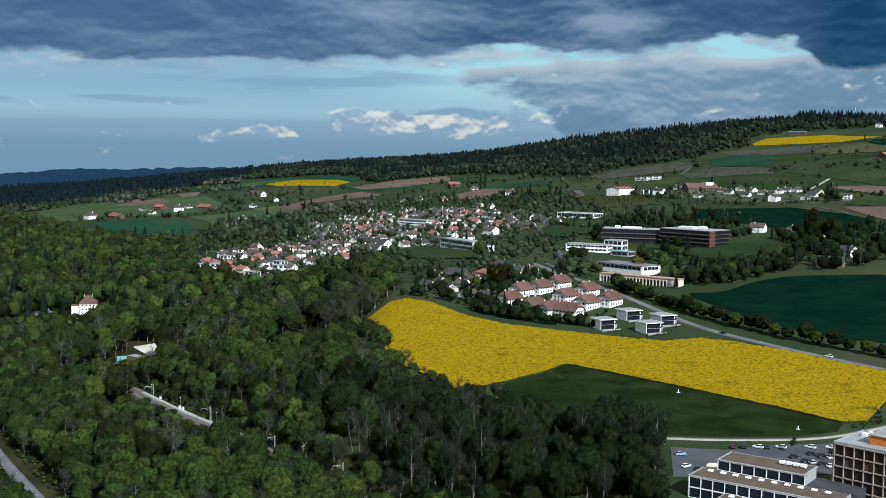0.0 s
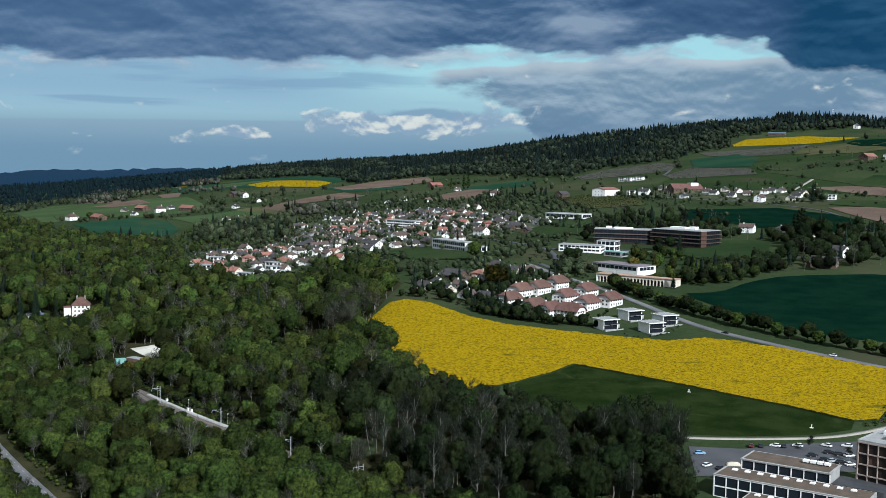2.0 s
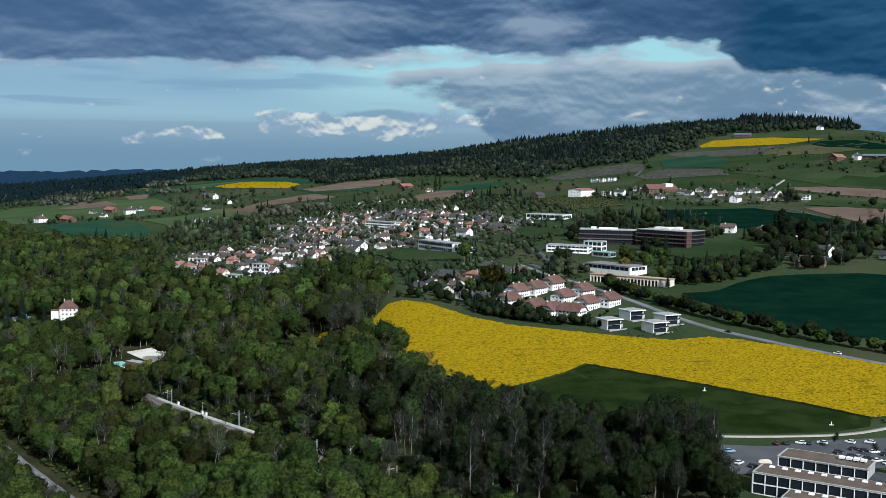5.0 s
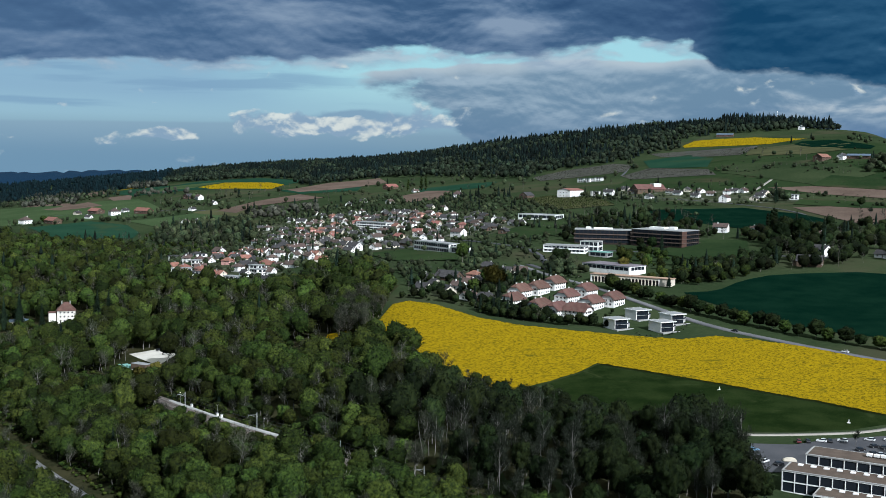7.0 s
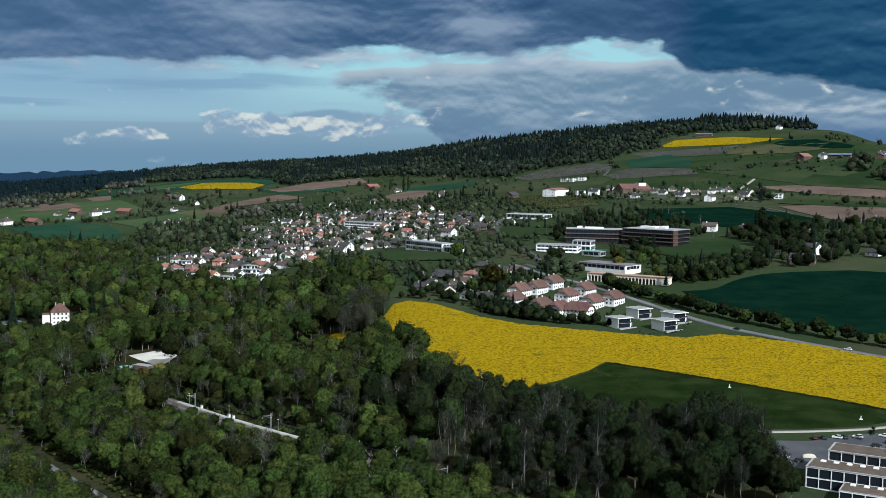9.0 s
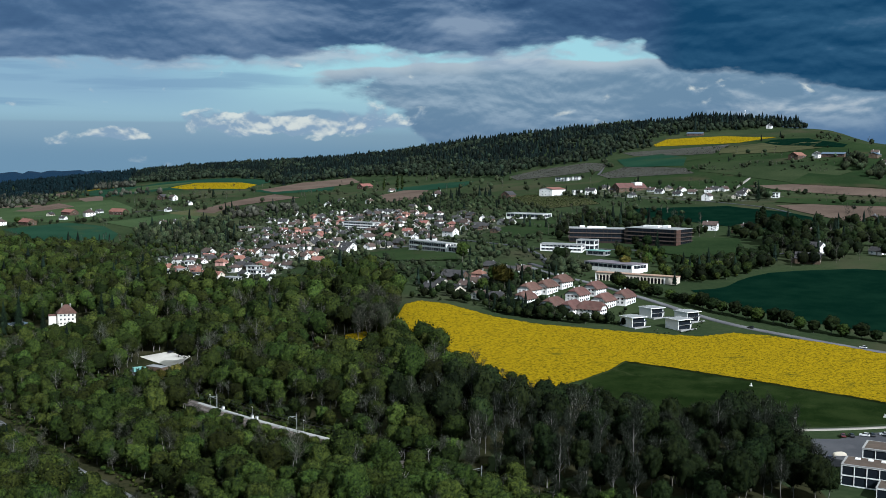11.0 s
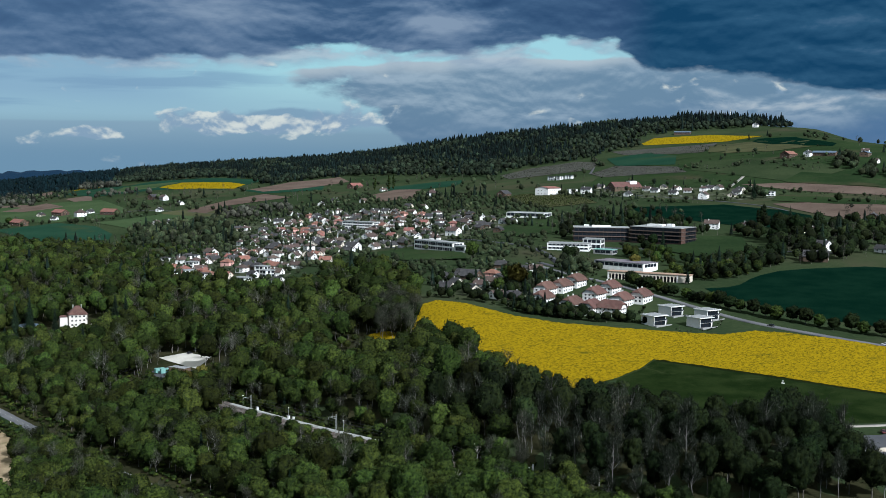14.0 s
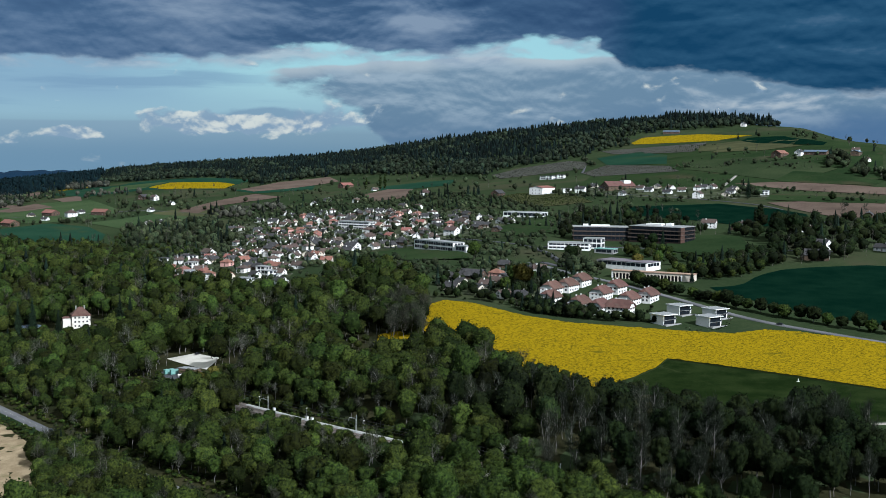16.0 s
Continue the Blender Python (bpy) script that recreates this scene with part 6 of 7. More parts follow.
def tower():
    """A six-storey office tower: pale concrete grid, dark bronze panes, some orange blinds."""
    ob = new("office_tower")
    L, D, H, n = 33.6, 22.0, 22.0, 6
    part("core", boxes((0, L, 0, D, -4, H)), M["bronze"], ob, "dark bronze wall behind the grid")
    part("roof", boxes((-0.4, L + 0.4, -0.4, D + 0.4, H + 0.002, H + 0.35), (-0.4, L + 0.4, -0.4, -0.1, H + 0.35, H + 0.8), (-0.4, -0.1, -0.1, D + 0.1, H + 0.35, H + 0.8), (-0.4, L + 0.4, D + 0.1, D + 0.4, H + 0.35, H + 0.8)), M["concrete"], ob)
    part("roof_surface", boxes((-0.05, L, -0.05, D + 0.05, H + 0.35, H + 0.4)), M["grey_roof"], ob)
    part("penthouse", boxes((9, L, 6, D - 3, H + 0.4, H + 3.4)), M["orange"], ob, "orange-clad rooftop storey")
    part("penthouse_roof", boxes((8.6, L + 0.3, 5.6, D - 2.6, H + 3.402, H + 3.7)), M["grey_roof"], ob)
    for x, y in ((3.5, 15), (6.0, 15.5), (4.5, 18)):
        part("roof_plant", boxes((x - 0.9, x + 0.9, y - 0.8, y + 0.8, H + 0.4, H + 1.6)), M["white"], ob, "white rooftop fan housing")
    front = new("front")
    front.parent = ob
    front.location = (L / 2, 0, 0)
    grid_front(front, L, -0.1, 0.0, n, H / n, 3.36, "sandstone", ("bronze", "bronze", "rust", "bronze"), 7, 0.6)
    end = new("end_front")
    end.parent = ob
    end.matrix_local = pose(0, D / 2, 0, 0, 0, -90)
    grid_front(end, D, -0.1, 0.0, n, H / n, 3.14, "sandstone", ("bronze", "rust"), 8, 0.6)
    return tagged(ob, "office tower with pale concrete grid and bronze panes", "office")


office_tower = tower()
office_tower.matrix_world = pose(130.5, 364, 5.2, 0, 0, -44)

# ---- manor in the wood ----


def manor():
    ob = house(13.5, 10.5, 9.8, 5.6, "hip", "pale_cream", "tile_brown", "tall white manor with steep brown hipped roof", "manor", storeys=3, bay=2.9, name="manor", chimneys=2)
    part("side_wing", boxes((-13, -7.52, -3, 5, -2, 7.5)), M["pale_cream"], ob)
    part("wing_roof", boxes((-13.4, -7.52, -3.4, 5.4, 7.502, 7.9)), M["tile_brown"], ob)
    return ob


stand(manor(), -288, 886, 15, -0.5)
low_house = house(14, 10, 3.2, 1.6, "hip", "cream", "steel_roof", "low cream house with blue-grey roof", name="house", storeys=1)
stand(low_house, -325, 890, 20)
ribbon("manor_drive", [(-300, 868), (-285, 874), (-268, 884), (-262, 900)], 4.0, M["gravel"], "pale gravel drive of the manor", "path", lift=0.3)

# ---- works yard ----
for x, y, w, d, h, mat, name, label, turn in ((-207, 700, 6, 2.4, 2.6, "teal", "container", "teal steel container in the yard", 30), (-203, 696, 6, 2.4, 2.6, "teal", "container", "teal steel container in the yard", 25),
                                              (-190, 668, 5, 2.2, 1.6, "steel_roof", "container", "low blue skip in the yard", 40), (-194, 690, 12, 6, 3.2, "timber", "yard_shed", "open brown timber shed in the yard", -35),
                                              (-199, 684, 3, 2, 1.4, "white", "skip", "white skip in the yard", 10)):
    ob = new(name)
    part("body", boxes((-w / 2, w / 2, -d / 2, d / 2, 0, h)), M[mat], ob)
    part("rim" if h < 2 else "roof", boxes((-w / 2 - 0.1, w / 2 + 0.1, -d / 2 - 0.1, d / 2 + 0.1, h + 0.002, h + 0.15)), M["grey_roof" if h > 3 else mat], ob)
    for k in range(3):
        part("rib", boxes((-w / 2 + (k + 0.8) * w / 3.6 - 0.06, -w / 2 + (k + 0.8) * w / 3.6 + 0.06, -d / 2 - 0.06, -d / 2, 0.1, h - 0.1)), M[mat], ob)
    ob.matrix_world = pose(x, y, lie(x, y) + 0.25, 0, 0, turn)
    tagged(ob, label, "container" if h < 3 else "shed")

# ---- railway ----


def rail_level(x, y):
    even = float(rail_grade(y))
    f = min(1.0, max(0.0, (y - 575) / 30))
    return even * (1 - f) + min(even, lie(x, y)) * f


ribbon("track_bed", RAIL, 8.8, M["ballast"], "brown gravel bed of the railway", "railway", lift=0.25, level=rail_level, thick=2.5)
for k, shift in enumerate((-2.1, 2.1)):
    track = tagged(new("railway_track"), "railway track with rusty rails on sleepers", "track", "railway tracks")
    part("rail", ribbon_mesh("rail", RAIL, 0.12, M["rail_steel"], lift=0.62, shift=shift - 0.72, level=rail_level, thick=0.1), None, track)
    part("rail", ribbon_mesh("rail", RAIL, 0.12, M["rail_steel"], lift=0.62, shift=shift + 0.72, level=rail_level, thick=0.1), None, track)
    bm = bmesh.new()
    pts = smooth_line(RAIL, 0.75)
    for a, b in zip(pts, pts[1:]):
        if not 330 < a.y < 640:
            continue
        d = (b - a).normalized()
        s = Vector((d.y, -d.x))
        c = a + s * shift
        z = rail_level(c.x, c.y) + 0.27
        q = [c + s * u * 1.3 + d * w * 0.13 for u, w in ((-1, -1), (1, -1), (1, 1), (-1, 1))]
        lo, hi = [bm.verts.new((p.x, p.y, z)) for p in q], [bm.verts.new((p.x, p.y, z + 0.16)) for p in q]
        bm.faces.new(hi)
        for i in range(4):
            bm.faces.new((lo[i], lo[(i + 1) % 4], hi[(i + 1) % 4], hi[i]))
    tagged(part("sleeper", bm, M["sleeper"], track), kind="stuff")

PLATFORM = [(-158, 573.5), (-131.3, 535.5), (-113, 511.5), (-95.5, 490.5), (-82, 474)]
ribbon("platform", PLATFORM, 1.5, M["platform"], "pale concrete railway platform", "platform", lift=1.05, level=rail_level, thick=1.0)


def catenary_mast(reach):
    ob = new("catenary_mast")
    for s in (-0.16, 0.16):
        part("post", boxes((s - 0.05, s + 0.05, -0.1, 0.1, -0.5, 8.6)), M["metal"], ob)
    bm = bmesh.new()
    for i in range(11):
        box(bm, -0.2, 0.2, -0.03, 0.03, 0.4 + i * 0.78, 0.5 + i * 0.78)
    part("lacing", bm, M["metal"], ob)
    bm = bmesh.new()
    tube(bm, (0, 0, 7.6), (reach, 0, 7.9), 0.07)
    tube(bm, (0, 0, 6.3), (reach * 0.8, 0, 7.8), 0.06)
    tube(bm, (reach, 0, 7.9), (reach + 0.5, 0, 6.6), 0.05)
    part("arm", bm, M["metal"], ob)
    part("base", boxes((-0.4, 0.4, -0.4, 0.4, -1.0, 0.12)), M["concrete"], ob)
    return tagged(ob, "grey steel overhead-line mast with bracket arm", "mast", "overhead-line masts")


mast = catenary_mast(4.2)
used_masts = set()
for x, y in ((-147.6, 554.3), (-108.2, 504.5), (-70.0, 451.3), (-38, 412), (-4, 366)):
    ob = put(mast, x, y, 215, used_masts)
    ob.location.z = rail_level(x, y) + 0.2
wires = tagged(new("overhead_wires"), "thin dark overhead contact wires", "wire", kind="stuff")
for shift, lift in ((-2.1, 6.1), (-2.1, 7.4), (2.1, 6.1), (2.1, 7.4)):
    part("wire", ribbon_mesh("wire", RAIL, 0.05, M["dark"], lift=lift, shift=shift, level=rail_level, thick=-0.45), None, wires)


def platform_lamp():
    ob = new("platform_lamp")
    bm = bmesh.new()
    tube(bm, (0, 0, -0.4), (0, 0, 5.0), 0.08, 0.05)
    part("pole", bm, M["metal"], ob)
    part("head", boxes((-0.35, 0.35, -0.16, 0.16, 5.0, 5.14)), M["white"], ob)
    return tagged(ob, "slim grey platform lamp with white head", "lamp", "platform lamps")


lamp = platform_lamp()
used_lamps = set()
for x, y in ((-152.5, 566.5), (-130, 534.5), (-109, 507.5), (-105.5, 503)):
    put(lamp, x + 0.6, y + 0.6, 30, used_lamps).location.z = rail_level(x, y) + 1.0
for x, y in ((-129.8, 533.6), (-127.5, 530.6), (-145, 555.6)):
    ob = new("platform_shelter")
    part("frame", boxes((-1.1, -1.0, -0.7, 0.7, 0, 2.3), (1.0, 1.1, -0.7, 0.7, 0, 2.3), (-1.0, 1.0, 0.6, 0.7, 0, 2.3)), M["frame"], ob)
    part("roof", boxes((-1.3, 1.3, -0.9, 0.9, 2.302, 2.42)), M["grey_roof"], ob)
    ob.matrix_world = pose(x + 0.4, y + 0.2, rail_level(x, y) + 1.05, 0, 0, 126) @ Matrix.Scale(0.6, 4)
    tagged(ob, "small pale waiting shelter on the platform", "shelter", "platform shelters")
signal = new("signal_mast")
bm = bmesh.new()
tube(bm, (0, 0, -0.5), (0, 0, 7.5), 0.1, 0.08)
part("post", bm, M["metal"], signal)
part("box", boxes((-0.45, 0.45, -0.25, 0.25, 6.2, 8.0)), M["white"], signal, "white signal box at the top")
part("ladder", boxes((-0.3, -0.25, -0.4, -0.35, 0, 6.2), (0.25, 0.3, -0.4, -0.35, 0, 6.2), *[(-0.25, 0.25, -0.39, -0.36, 0.4 + 0.5 * k, 0.45 + 0.5 * k) for k in range(12)]), M["metal"], signal)
signal.matrix_world = pose(-56.5, 446, rail_level(-58, 449), 0, 0, 30)
tagged(signal, "grey railway signal mast with white box", "signal")

# ---- road markings and field marks ----
dash = new("road_markings")
bm = bmesh.new()
pts = smooth_line(VALLEY_ROAD, 3.0)
for i in range(0, len(pts) - 1, 3):
    a, b = pts[i], pts[i + 1]
    if not 300 < a.y < 760:
        continue
    d = (b - a).normalized()
    s = Vector((d.y, -d.x))
    z = lie(a.x, a.y) + 0.31
    z1 = lie(b.x, b.y) + 0.31
    bm.faces.new([bm.verts.new((p.x, p.y, h)) for p, h in ((a - s * 0.09, z), (a + s * 0.09, z), (b + s * 0.09, z1), (b - s * 0.09, z1))])
lines = part("centre_dashes", bm, M["paint"], dash)
tagged(lines, kind="stuff")
tagged(dash, "white painted centre dashes on the road", "road marking", kind="structure")


def road_post():
    ob = new("road_post")
    part("post", boxes((-0.14, 0.14, -0.10, 0.10, -0.3, 1.15)), M["white"], ob)
    part("cap", boxes((-0.15, 0.15, -0.11, 0.11, 1.152, 1.3)), M["dark"], ob)
    return tagged(ob, "white roadside marker post with dark cap", "post", "roadside posts")


post = road_post()
used_posts = set()
verge = smooth_line(VALLEY_ROAD, 25.0)
for a, b in zip(verge, verge[1:]):
    if 420 < a.y < 720:
        out = Vector(((b - a).y, -(b - a).x)).normalized() * 4.6
        put(post, a.x + out.x, a.y + out.y, 30, used_posts, 0.2)


def field_mark():
    ob = new("field_mark")
    part("post", boxes((-0.16, 0.16, -0.10, 0.10, 0, 1.5)), M["white"], ob)
    part("foot", boxes((-0.8, 0.8, -0.25, 0.25, 0.0, 0.2)), M["white"], ob)
    return tagged(ob, "small white marker post on the mown field", "marker", "field markers")


mark = field_mark()
used_marks = set()
put(mark, 109, 511, -20, used_marks, 0.1)
put(mark, 148, 457, -20, used_marks, 0.1)

# ---- cars ----


def car(paint, label, name="car"):
    """A hatchback: rounded body, glass cabin, four wheels."""
    ob = new(name)
    bm = bmesh.new()
    prism(bm, [(-2.05, 0.28), (2.05, 0.28), (2.1, 0.62), (1.95, 0.82), (1.0, 0.94), (-1.9, 0.96), (-2.1, 0.7)], -0.86, 0.86)
    bmesh.ops.bevel(bm, geom=bm.edges, offset=0.07, segments=1, affect="EDGES")
    part("body", bm, paint, ob)
    bm = bmesh.new()
    v = [bm.verts.new(p) for p in [(-1.85, -0.78, 0.95), (1.0, -0.78, 0.93), (1.0, 0.78, 0.93), (-1.85, 0.78, 0.95), (-1.45, -0.62, 1.42), (0.25, -0.62, 1.42), (0.25, 0.62, 1.42), (-1.45, 0.62, 1.42)]]
    for q in ((0, 1, 5, 4), (1, 2, 6, 5), (2, 3, 7, 6), (3, 0, 4, 7), (4, 5, 6, 7), (3, 2, 1, 0)):
        bm.faces.new([v[i] for i in q])
    part("cabin", bm, M["glass"], ob, "dark glazed cabin")
    part("roof", boxes((-1.42, 0.22, -0.6, 0.6, 1.421, 1.47)), paint, ob)
    wheel = bmesh.new()
    tube(wheel, (0, -0.1, 0), (0, 0.1, 0), 0.31, sides=12)
    me = finish("wheel", wheel, M["rubber"])
    rim = bmesh.new()
    tube(rim, (0, -0.12, 0), (0, 0.12, 0), 0.19, sides=10)
    rim = finish("rim", rim, M["metal"])
    for x in (-1.28, 1.3):
        for y in (-0.78, 0.78):
            w = part("wheel", me, None, ob)
            w.location = (x, y, 0.31)
            part("rim", rim, None, w)
    return tagged(ob, label, "car", "parked cars")


def paint(name, c):
    return material(name, tuple(0.9 * v for v in c), c, 0.5, 0.3, coat=0.6, spec=0.5)


CARS = dict(white=car(paint("white_paint", (0.75, 0.75, 0.74)), "white hatchback parked on asphalt"), black=car(paint("black_paint", (0.012, 0.012, 0.014)), "black hatchback parked on asphalt"),
            grey=car(paint("silver_paint", (0.38, 0.39, 0.41)), "silver-grey hatchback parked on asphalt"), red=car(paint("dark_red_paint", (0.10, 0.012, 0.015)), "dark red hatchback parked on asphalt"),
            blue=car(paint("pale_blue_paint", (0.22, 0.38, 0.55)), "pale blue car parked on asphalt"))
used_cars = set()
for colour, x, y, turn in (("red", 113.5, 427.2, 75), ("black", 117.3, 427.4, 80), ("white", 123.3, 428, 150), ("black", 126.6, 428, 80), ("white", 132.5, 428.8, 155), ("white", 144.4, 430, 140), ("white", 152.6, 430, 150),
                           ("black", 133.9, 416, 15), ("black", 136.8, 410.8, 15), ("grey", 139.2, 409.2, 15), ("black", 142.0, 408, 15), ("white", 144.4, 405.2, 15), ("white", 147.0, 402, 15), ("black", 141.9, 420.6, 15),
                           ("black", 145.2, 418.4, 15), ("white", 148.4, 416.6, 15), ("black", 151.4, 413.6, 15), ("white", 89, 399.5, 40), ("black", 93.2, 396.5, 30), ("blue", 90, 414, 5), ("white", 132.3, 378.5, 20), ("grey", 157, 420, 20)):
    put(CARS[colour], x, y, turn, used_cars, 0.21)
for x, y, turn in ((203, 582, 135), (160, 636, 130), (-258, 596, 120), (-182, 742, 20), (-188, 745, 30), (-192, 741, 40)):
    put(CARS["white" if x > 180 else "black"], x, y, turn, used_cars, 0.32)
heap = new("cover_sheet")
bm = bmesh.new()
prism(bm, [(-2.6, 0), (2.6, 0), (2.4, 0.9), (1.2, 1.35), (-1.0, 1.25), (-2.4, 0.8)], -1.0, 1.0)
bmesh.ops.bevel(bm, geom=bm.edges, offset=0.2, segments=2, affect="EDGES")
part("sheet", bm, M["cream"], heap)
heap.matrix_world = pose(99.4, 401.5, lie(99.4, 401.5) + 0.2, 0, 0, -10)
tagged(heap, "pale yellow sheet drawn over a parked trailer", "trailer cover")

# ---- village streets ----
for line, w in (([(-83, 1072), (-97, 1140), (-87, 1200), (-55, 1110), (-17, 1085), (39, 1129), (70, 1060), (101, 999), (93, 867), (80, 905)], 6.0), ([(39, 1129), (52, 1164), (58, 1233), (60, 1339)], 6.5),
                ([(-17, 1085), (-13, 1178), (-24, 1297), (-32, 1480), (-48, 1636)], 5.5), ([(-150, 1075), (-170, 1112), (-196, 1232), (-227, 1379)], 5.0), ([(101, 999), (140, 1005), (190, 985), (230, 960), (330, 870)], 5.0),
                ([(420, 1052), (410, 1110), (440, 1200), (425, 1290), (300, 1460)], 4.0), ([(375, 1800), (400, 1870), (440, 2000)], 4.0), ([(-600, 1900), (-420, 1880), (-340, 1900), (-230, 1800)], 4.0)):
    ribbon("village_street", line, w, M["asphalt"], "narrow grey village street", lift=0.35)

for outline in ([(-175, 985), (-60, 1070), (40, 1110), (125, 1180), (100, 1400), (-10, 1600), (-130, 1680), (-200, 1560), (-200, 1290)], [(-255, 1010), (-160, 915), (-120, 950), (-140, 1010), (-190, 1170), (-250, 1210)],
                [(-25, 800), (5, 755), (35, 735), (60, 800), (75, 870), (40, 900), (-15, 850)], [(255, 1490), (300, 1420), (385, 1330), (490, 1300), (490, 1400), (380, 1480), (310, 1560)]):
    drape("garden_ground", outline, M["garden"], "gardens, lawns and paved drives between the houses", 0.2, 10, "gardens", rounded=1)

# ---- trees of the village, the slopes and the ridge ----
SITES = np.array(house_sites)
OPEN = FIELDS


def grown(name, poly, gap, seed, mix, scale, detail, label, keep=1.0, off=7.5, open_ground=True, rim=None, category="trees", leaves=()):
    """Trees over a plan outline, clear of houses, streets and open fields. mix: shares of leaf, bare, fir, bush."""
    x, y, rng = scatter(poly, gap, seed)
    ok = rng.uniform(size=x.shape) < keep
    near_house = np.min(np.hypot(x[:, None] - SITES[None, :, 0], y[:, None] - SITES[None, :, 1]), 1) if len(x) else x
    ok &= near_house > off
    if open_ground:
        for field in OPEN:
            ok &= ~inside(field, x, y)
    ok &= off_line(FIELD_ROAD, x, y) > 5
    kinds = ("leaf", "bare", "fir", "bush")
    rows = []
    inner = off_line(rim, x, y) if rim else None
    for i in np.nonzero(ok)[0]:
        share = np.array(mix, float)
        if rim is not None and inner[i] > 150 + 260 * noise.noise((x[i] * 0.004, y[i] * 0.004, 9.0)):
            clump = noise.noise((x[i] * 0.009, y[i] * 0.009, 2.0))
            share = np.array((0.05, 0.02, 0.9, 0.0) if clump > -0.22 else (0.62, 0.22, 0.16, 0.0))
        kind = kinds[int(rng.choice(4, p=share / share.sum()))]
        rows.append((kind, float(x[i]), float(y[i]), float(rng.uniform(*scale) * (1.4 if kind == "bush" else (1.15 if kind == "leaf" else 0.9) + 0.5 * noise.noise((x[i] * 0.02, y[i] * 0.02, 5.0)) if rim is not None else 1.0)), float(rng.uniform(0.8, 1.15) * (0.84 if rim is not None and kind == "fir" else 1.0))))
    if rows:
        thicket(name, rows, detail, label, *leaves, category=category)
    return rows


VILLAGE = [(-262, 960), (-150, 905), (-60, 945), (-25, 850), (-8, 785), (40, 765), (100, 800), (112, 835), (95, 1000), (150, 1100), (195, 1250), (175, 1500), (60, 1900), (-60, 1830), (-210, 1640), (-290, 1300)]
grown("garden_trees", VILLAGE, 8.6, 5, (0.6, 0.22, 0.05, 0.5), (0.30, 0.58), "garden", "mixed garden trees and hedges between the houses", 0.72, 6.3, leaves=("ridge_leaf",))
grown("garden_trees", [(-32, 768), (-8, 748), (20, 702), (45, 686), (60, 690), (45, 722), (36, 752), (46, 780), (62, 800), (95, 815), (108, 835), (60, 862), (0, 850), (-28, 825)], 7.5, 6, (0.6, 0.1, 0.16, 0.4), (0.32, 0.66), "far", "dark garden trees round the terrace houses", 0.85, 7.5, leaves=("wood_late_leaf", "wood_late_twig"))
grown("park_trees", [(112, 770), (160, 770), (220, 800), (255, 830), (262, 880), (215, 890), (200, 960), (150, 970), (165, 900), (172, 830), (118, 800)], 11, 7, (0.9, 0.05, 0.05, 0.3), (0.45, 0.78), "mid", "spring-green park trees beside the arcade", 0.62, 17)
grown("park_trees", [(172, 790), (225, 805), (262, 835), (262, 878), (228, 872), (192, 860), (170, 830)], 7.5, 27, (0.85, 0.1, 0.03, 0.2), (0.5, 0.85), "far", "dense tree belt above the wheat field", 0.9, 8, leaves=("wood_late_leaf", "wood_late_twig"))
grown("park_trees", [(88, 855), (108, 838), (122, 862), (112, 900), (92, 900)], 7.5, 28, (0.9, 0.05, 0.05, 0.2), (0.45, 0.75), "far", "round green trees beside the hall", 0.9, 8, leaves=("ridge_leaf",))
grown("park_trees", [(140, 1060), (290, 1040), (330, 1100), (280, 1220), (200, 1260), (130, 1180)], 12, 8, (0.65, 0.25, 0.15, 0.1), (0.6, 0.95), "far", "tall trees behind the offices", 0.85, 30, leaves=("wood_late_leaf", "wood_late_twig"))
grown("garden_trees", [(262, 818), (430, 860), (560, 1000), (480, 1115), (420, 1060), (340, 1080), (300, 1060), (318, 980), (270, 880)], 12, 9, (0.75, 0.12, 0.10, 0.2), (0.55, 1.0), "far", "dark trees round the houses on the meadow", 0.82, leaves=("wood_late_leaf", "wood_late_twig"))
grown("garden_trees", [(255, 1380), (300, 1330), (480, 1290), (545, 1360), (470, 1470), (300, 1570), (240, 1560)], 13, 10, (0.5, 0.2, 0.2, 0.5), (0.25, 0.55), "far", "garden trees round the hill houses", 0.6, leaves=("ridge_leaf",))
grown("garden_trees", [(-610, 1690), (-280, 1680), (-260, 2080), (-560, 1960)], 14, 11, (0.6, 0.3, 0.04, 0.3), (0.4, 0.8), "far", "scattered trees round the hamlet", 0.6, leaves=("ridge_leaf",))
grown("field_trees", [(-560, 2000), (-250, 1650), (60, 1900), (240, 1560), (300, 1900), (60, 2350), (-150, 2250), (-420, 2640)], 26, 12, (0.5, 0.4, 0.02, 0.4), (0.4, 0.8), "far", "scattered trees and hedges among the fields", 0.55, leaves=("ridge_leaf",))
grown("hill_trees", [(300, 1560), (540, 1420), (700, 1300), (900, 1500), (1000, 2200), (700, 2060), (560, 2120), (330, 1900)], 30, 13, (0.45, 0.25, 0.1, 0.6), (0.35, 0.75), "far", "scattered trees and bushes on the hillside", 0.24, leaves=("ridge_leaf",))
grown("slope_wood", [(-300, 1255), (-215, 1250), (-200, 1420), (-260, 1600), (-420, 1500), (-380, 1390)], 12, 14, (0.6, 0.35, 0.08, 0.3), (0.35, 0.6), "far", "mixed wood between hamlet and village", 0.9)
grown("meadow_wood", [(-1100, 2250), (-830, 2050), (-790, 2150), (-840, 2470), (-640, 2180), (-520, 2300), (-480, 2640), (-640, 2680), (-1000, 2720)], 15, 15, (0.3, 0.6, 0.1, 0.1), (0.55, 0.95), "ridge", "grey-brown wood along the meadows", 0.8, leaves=("ridge_leaf",))

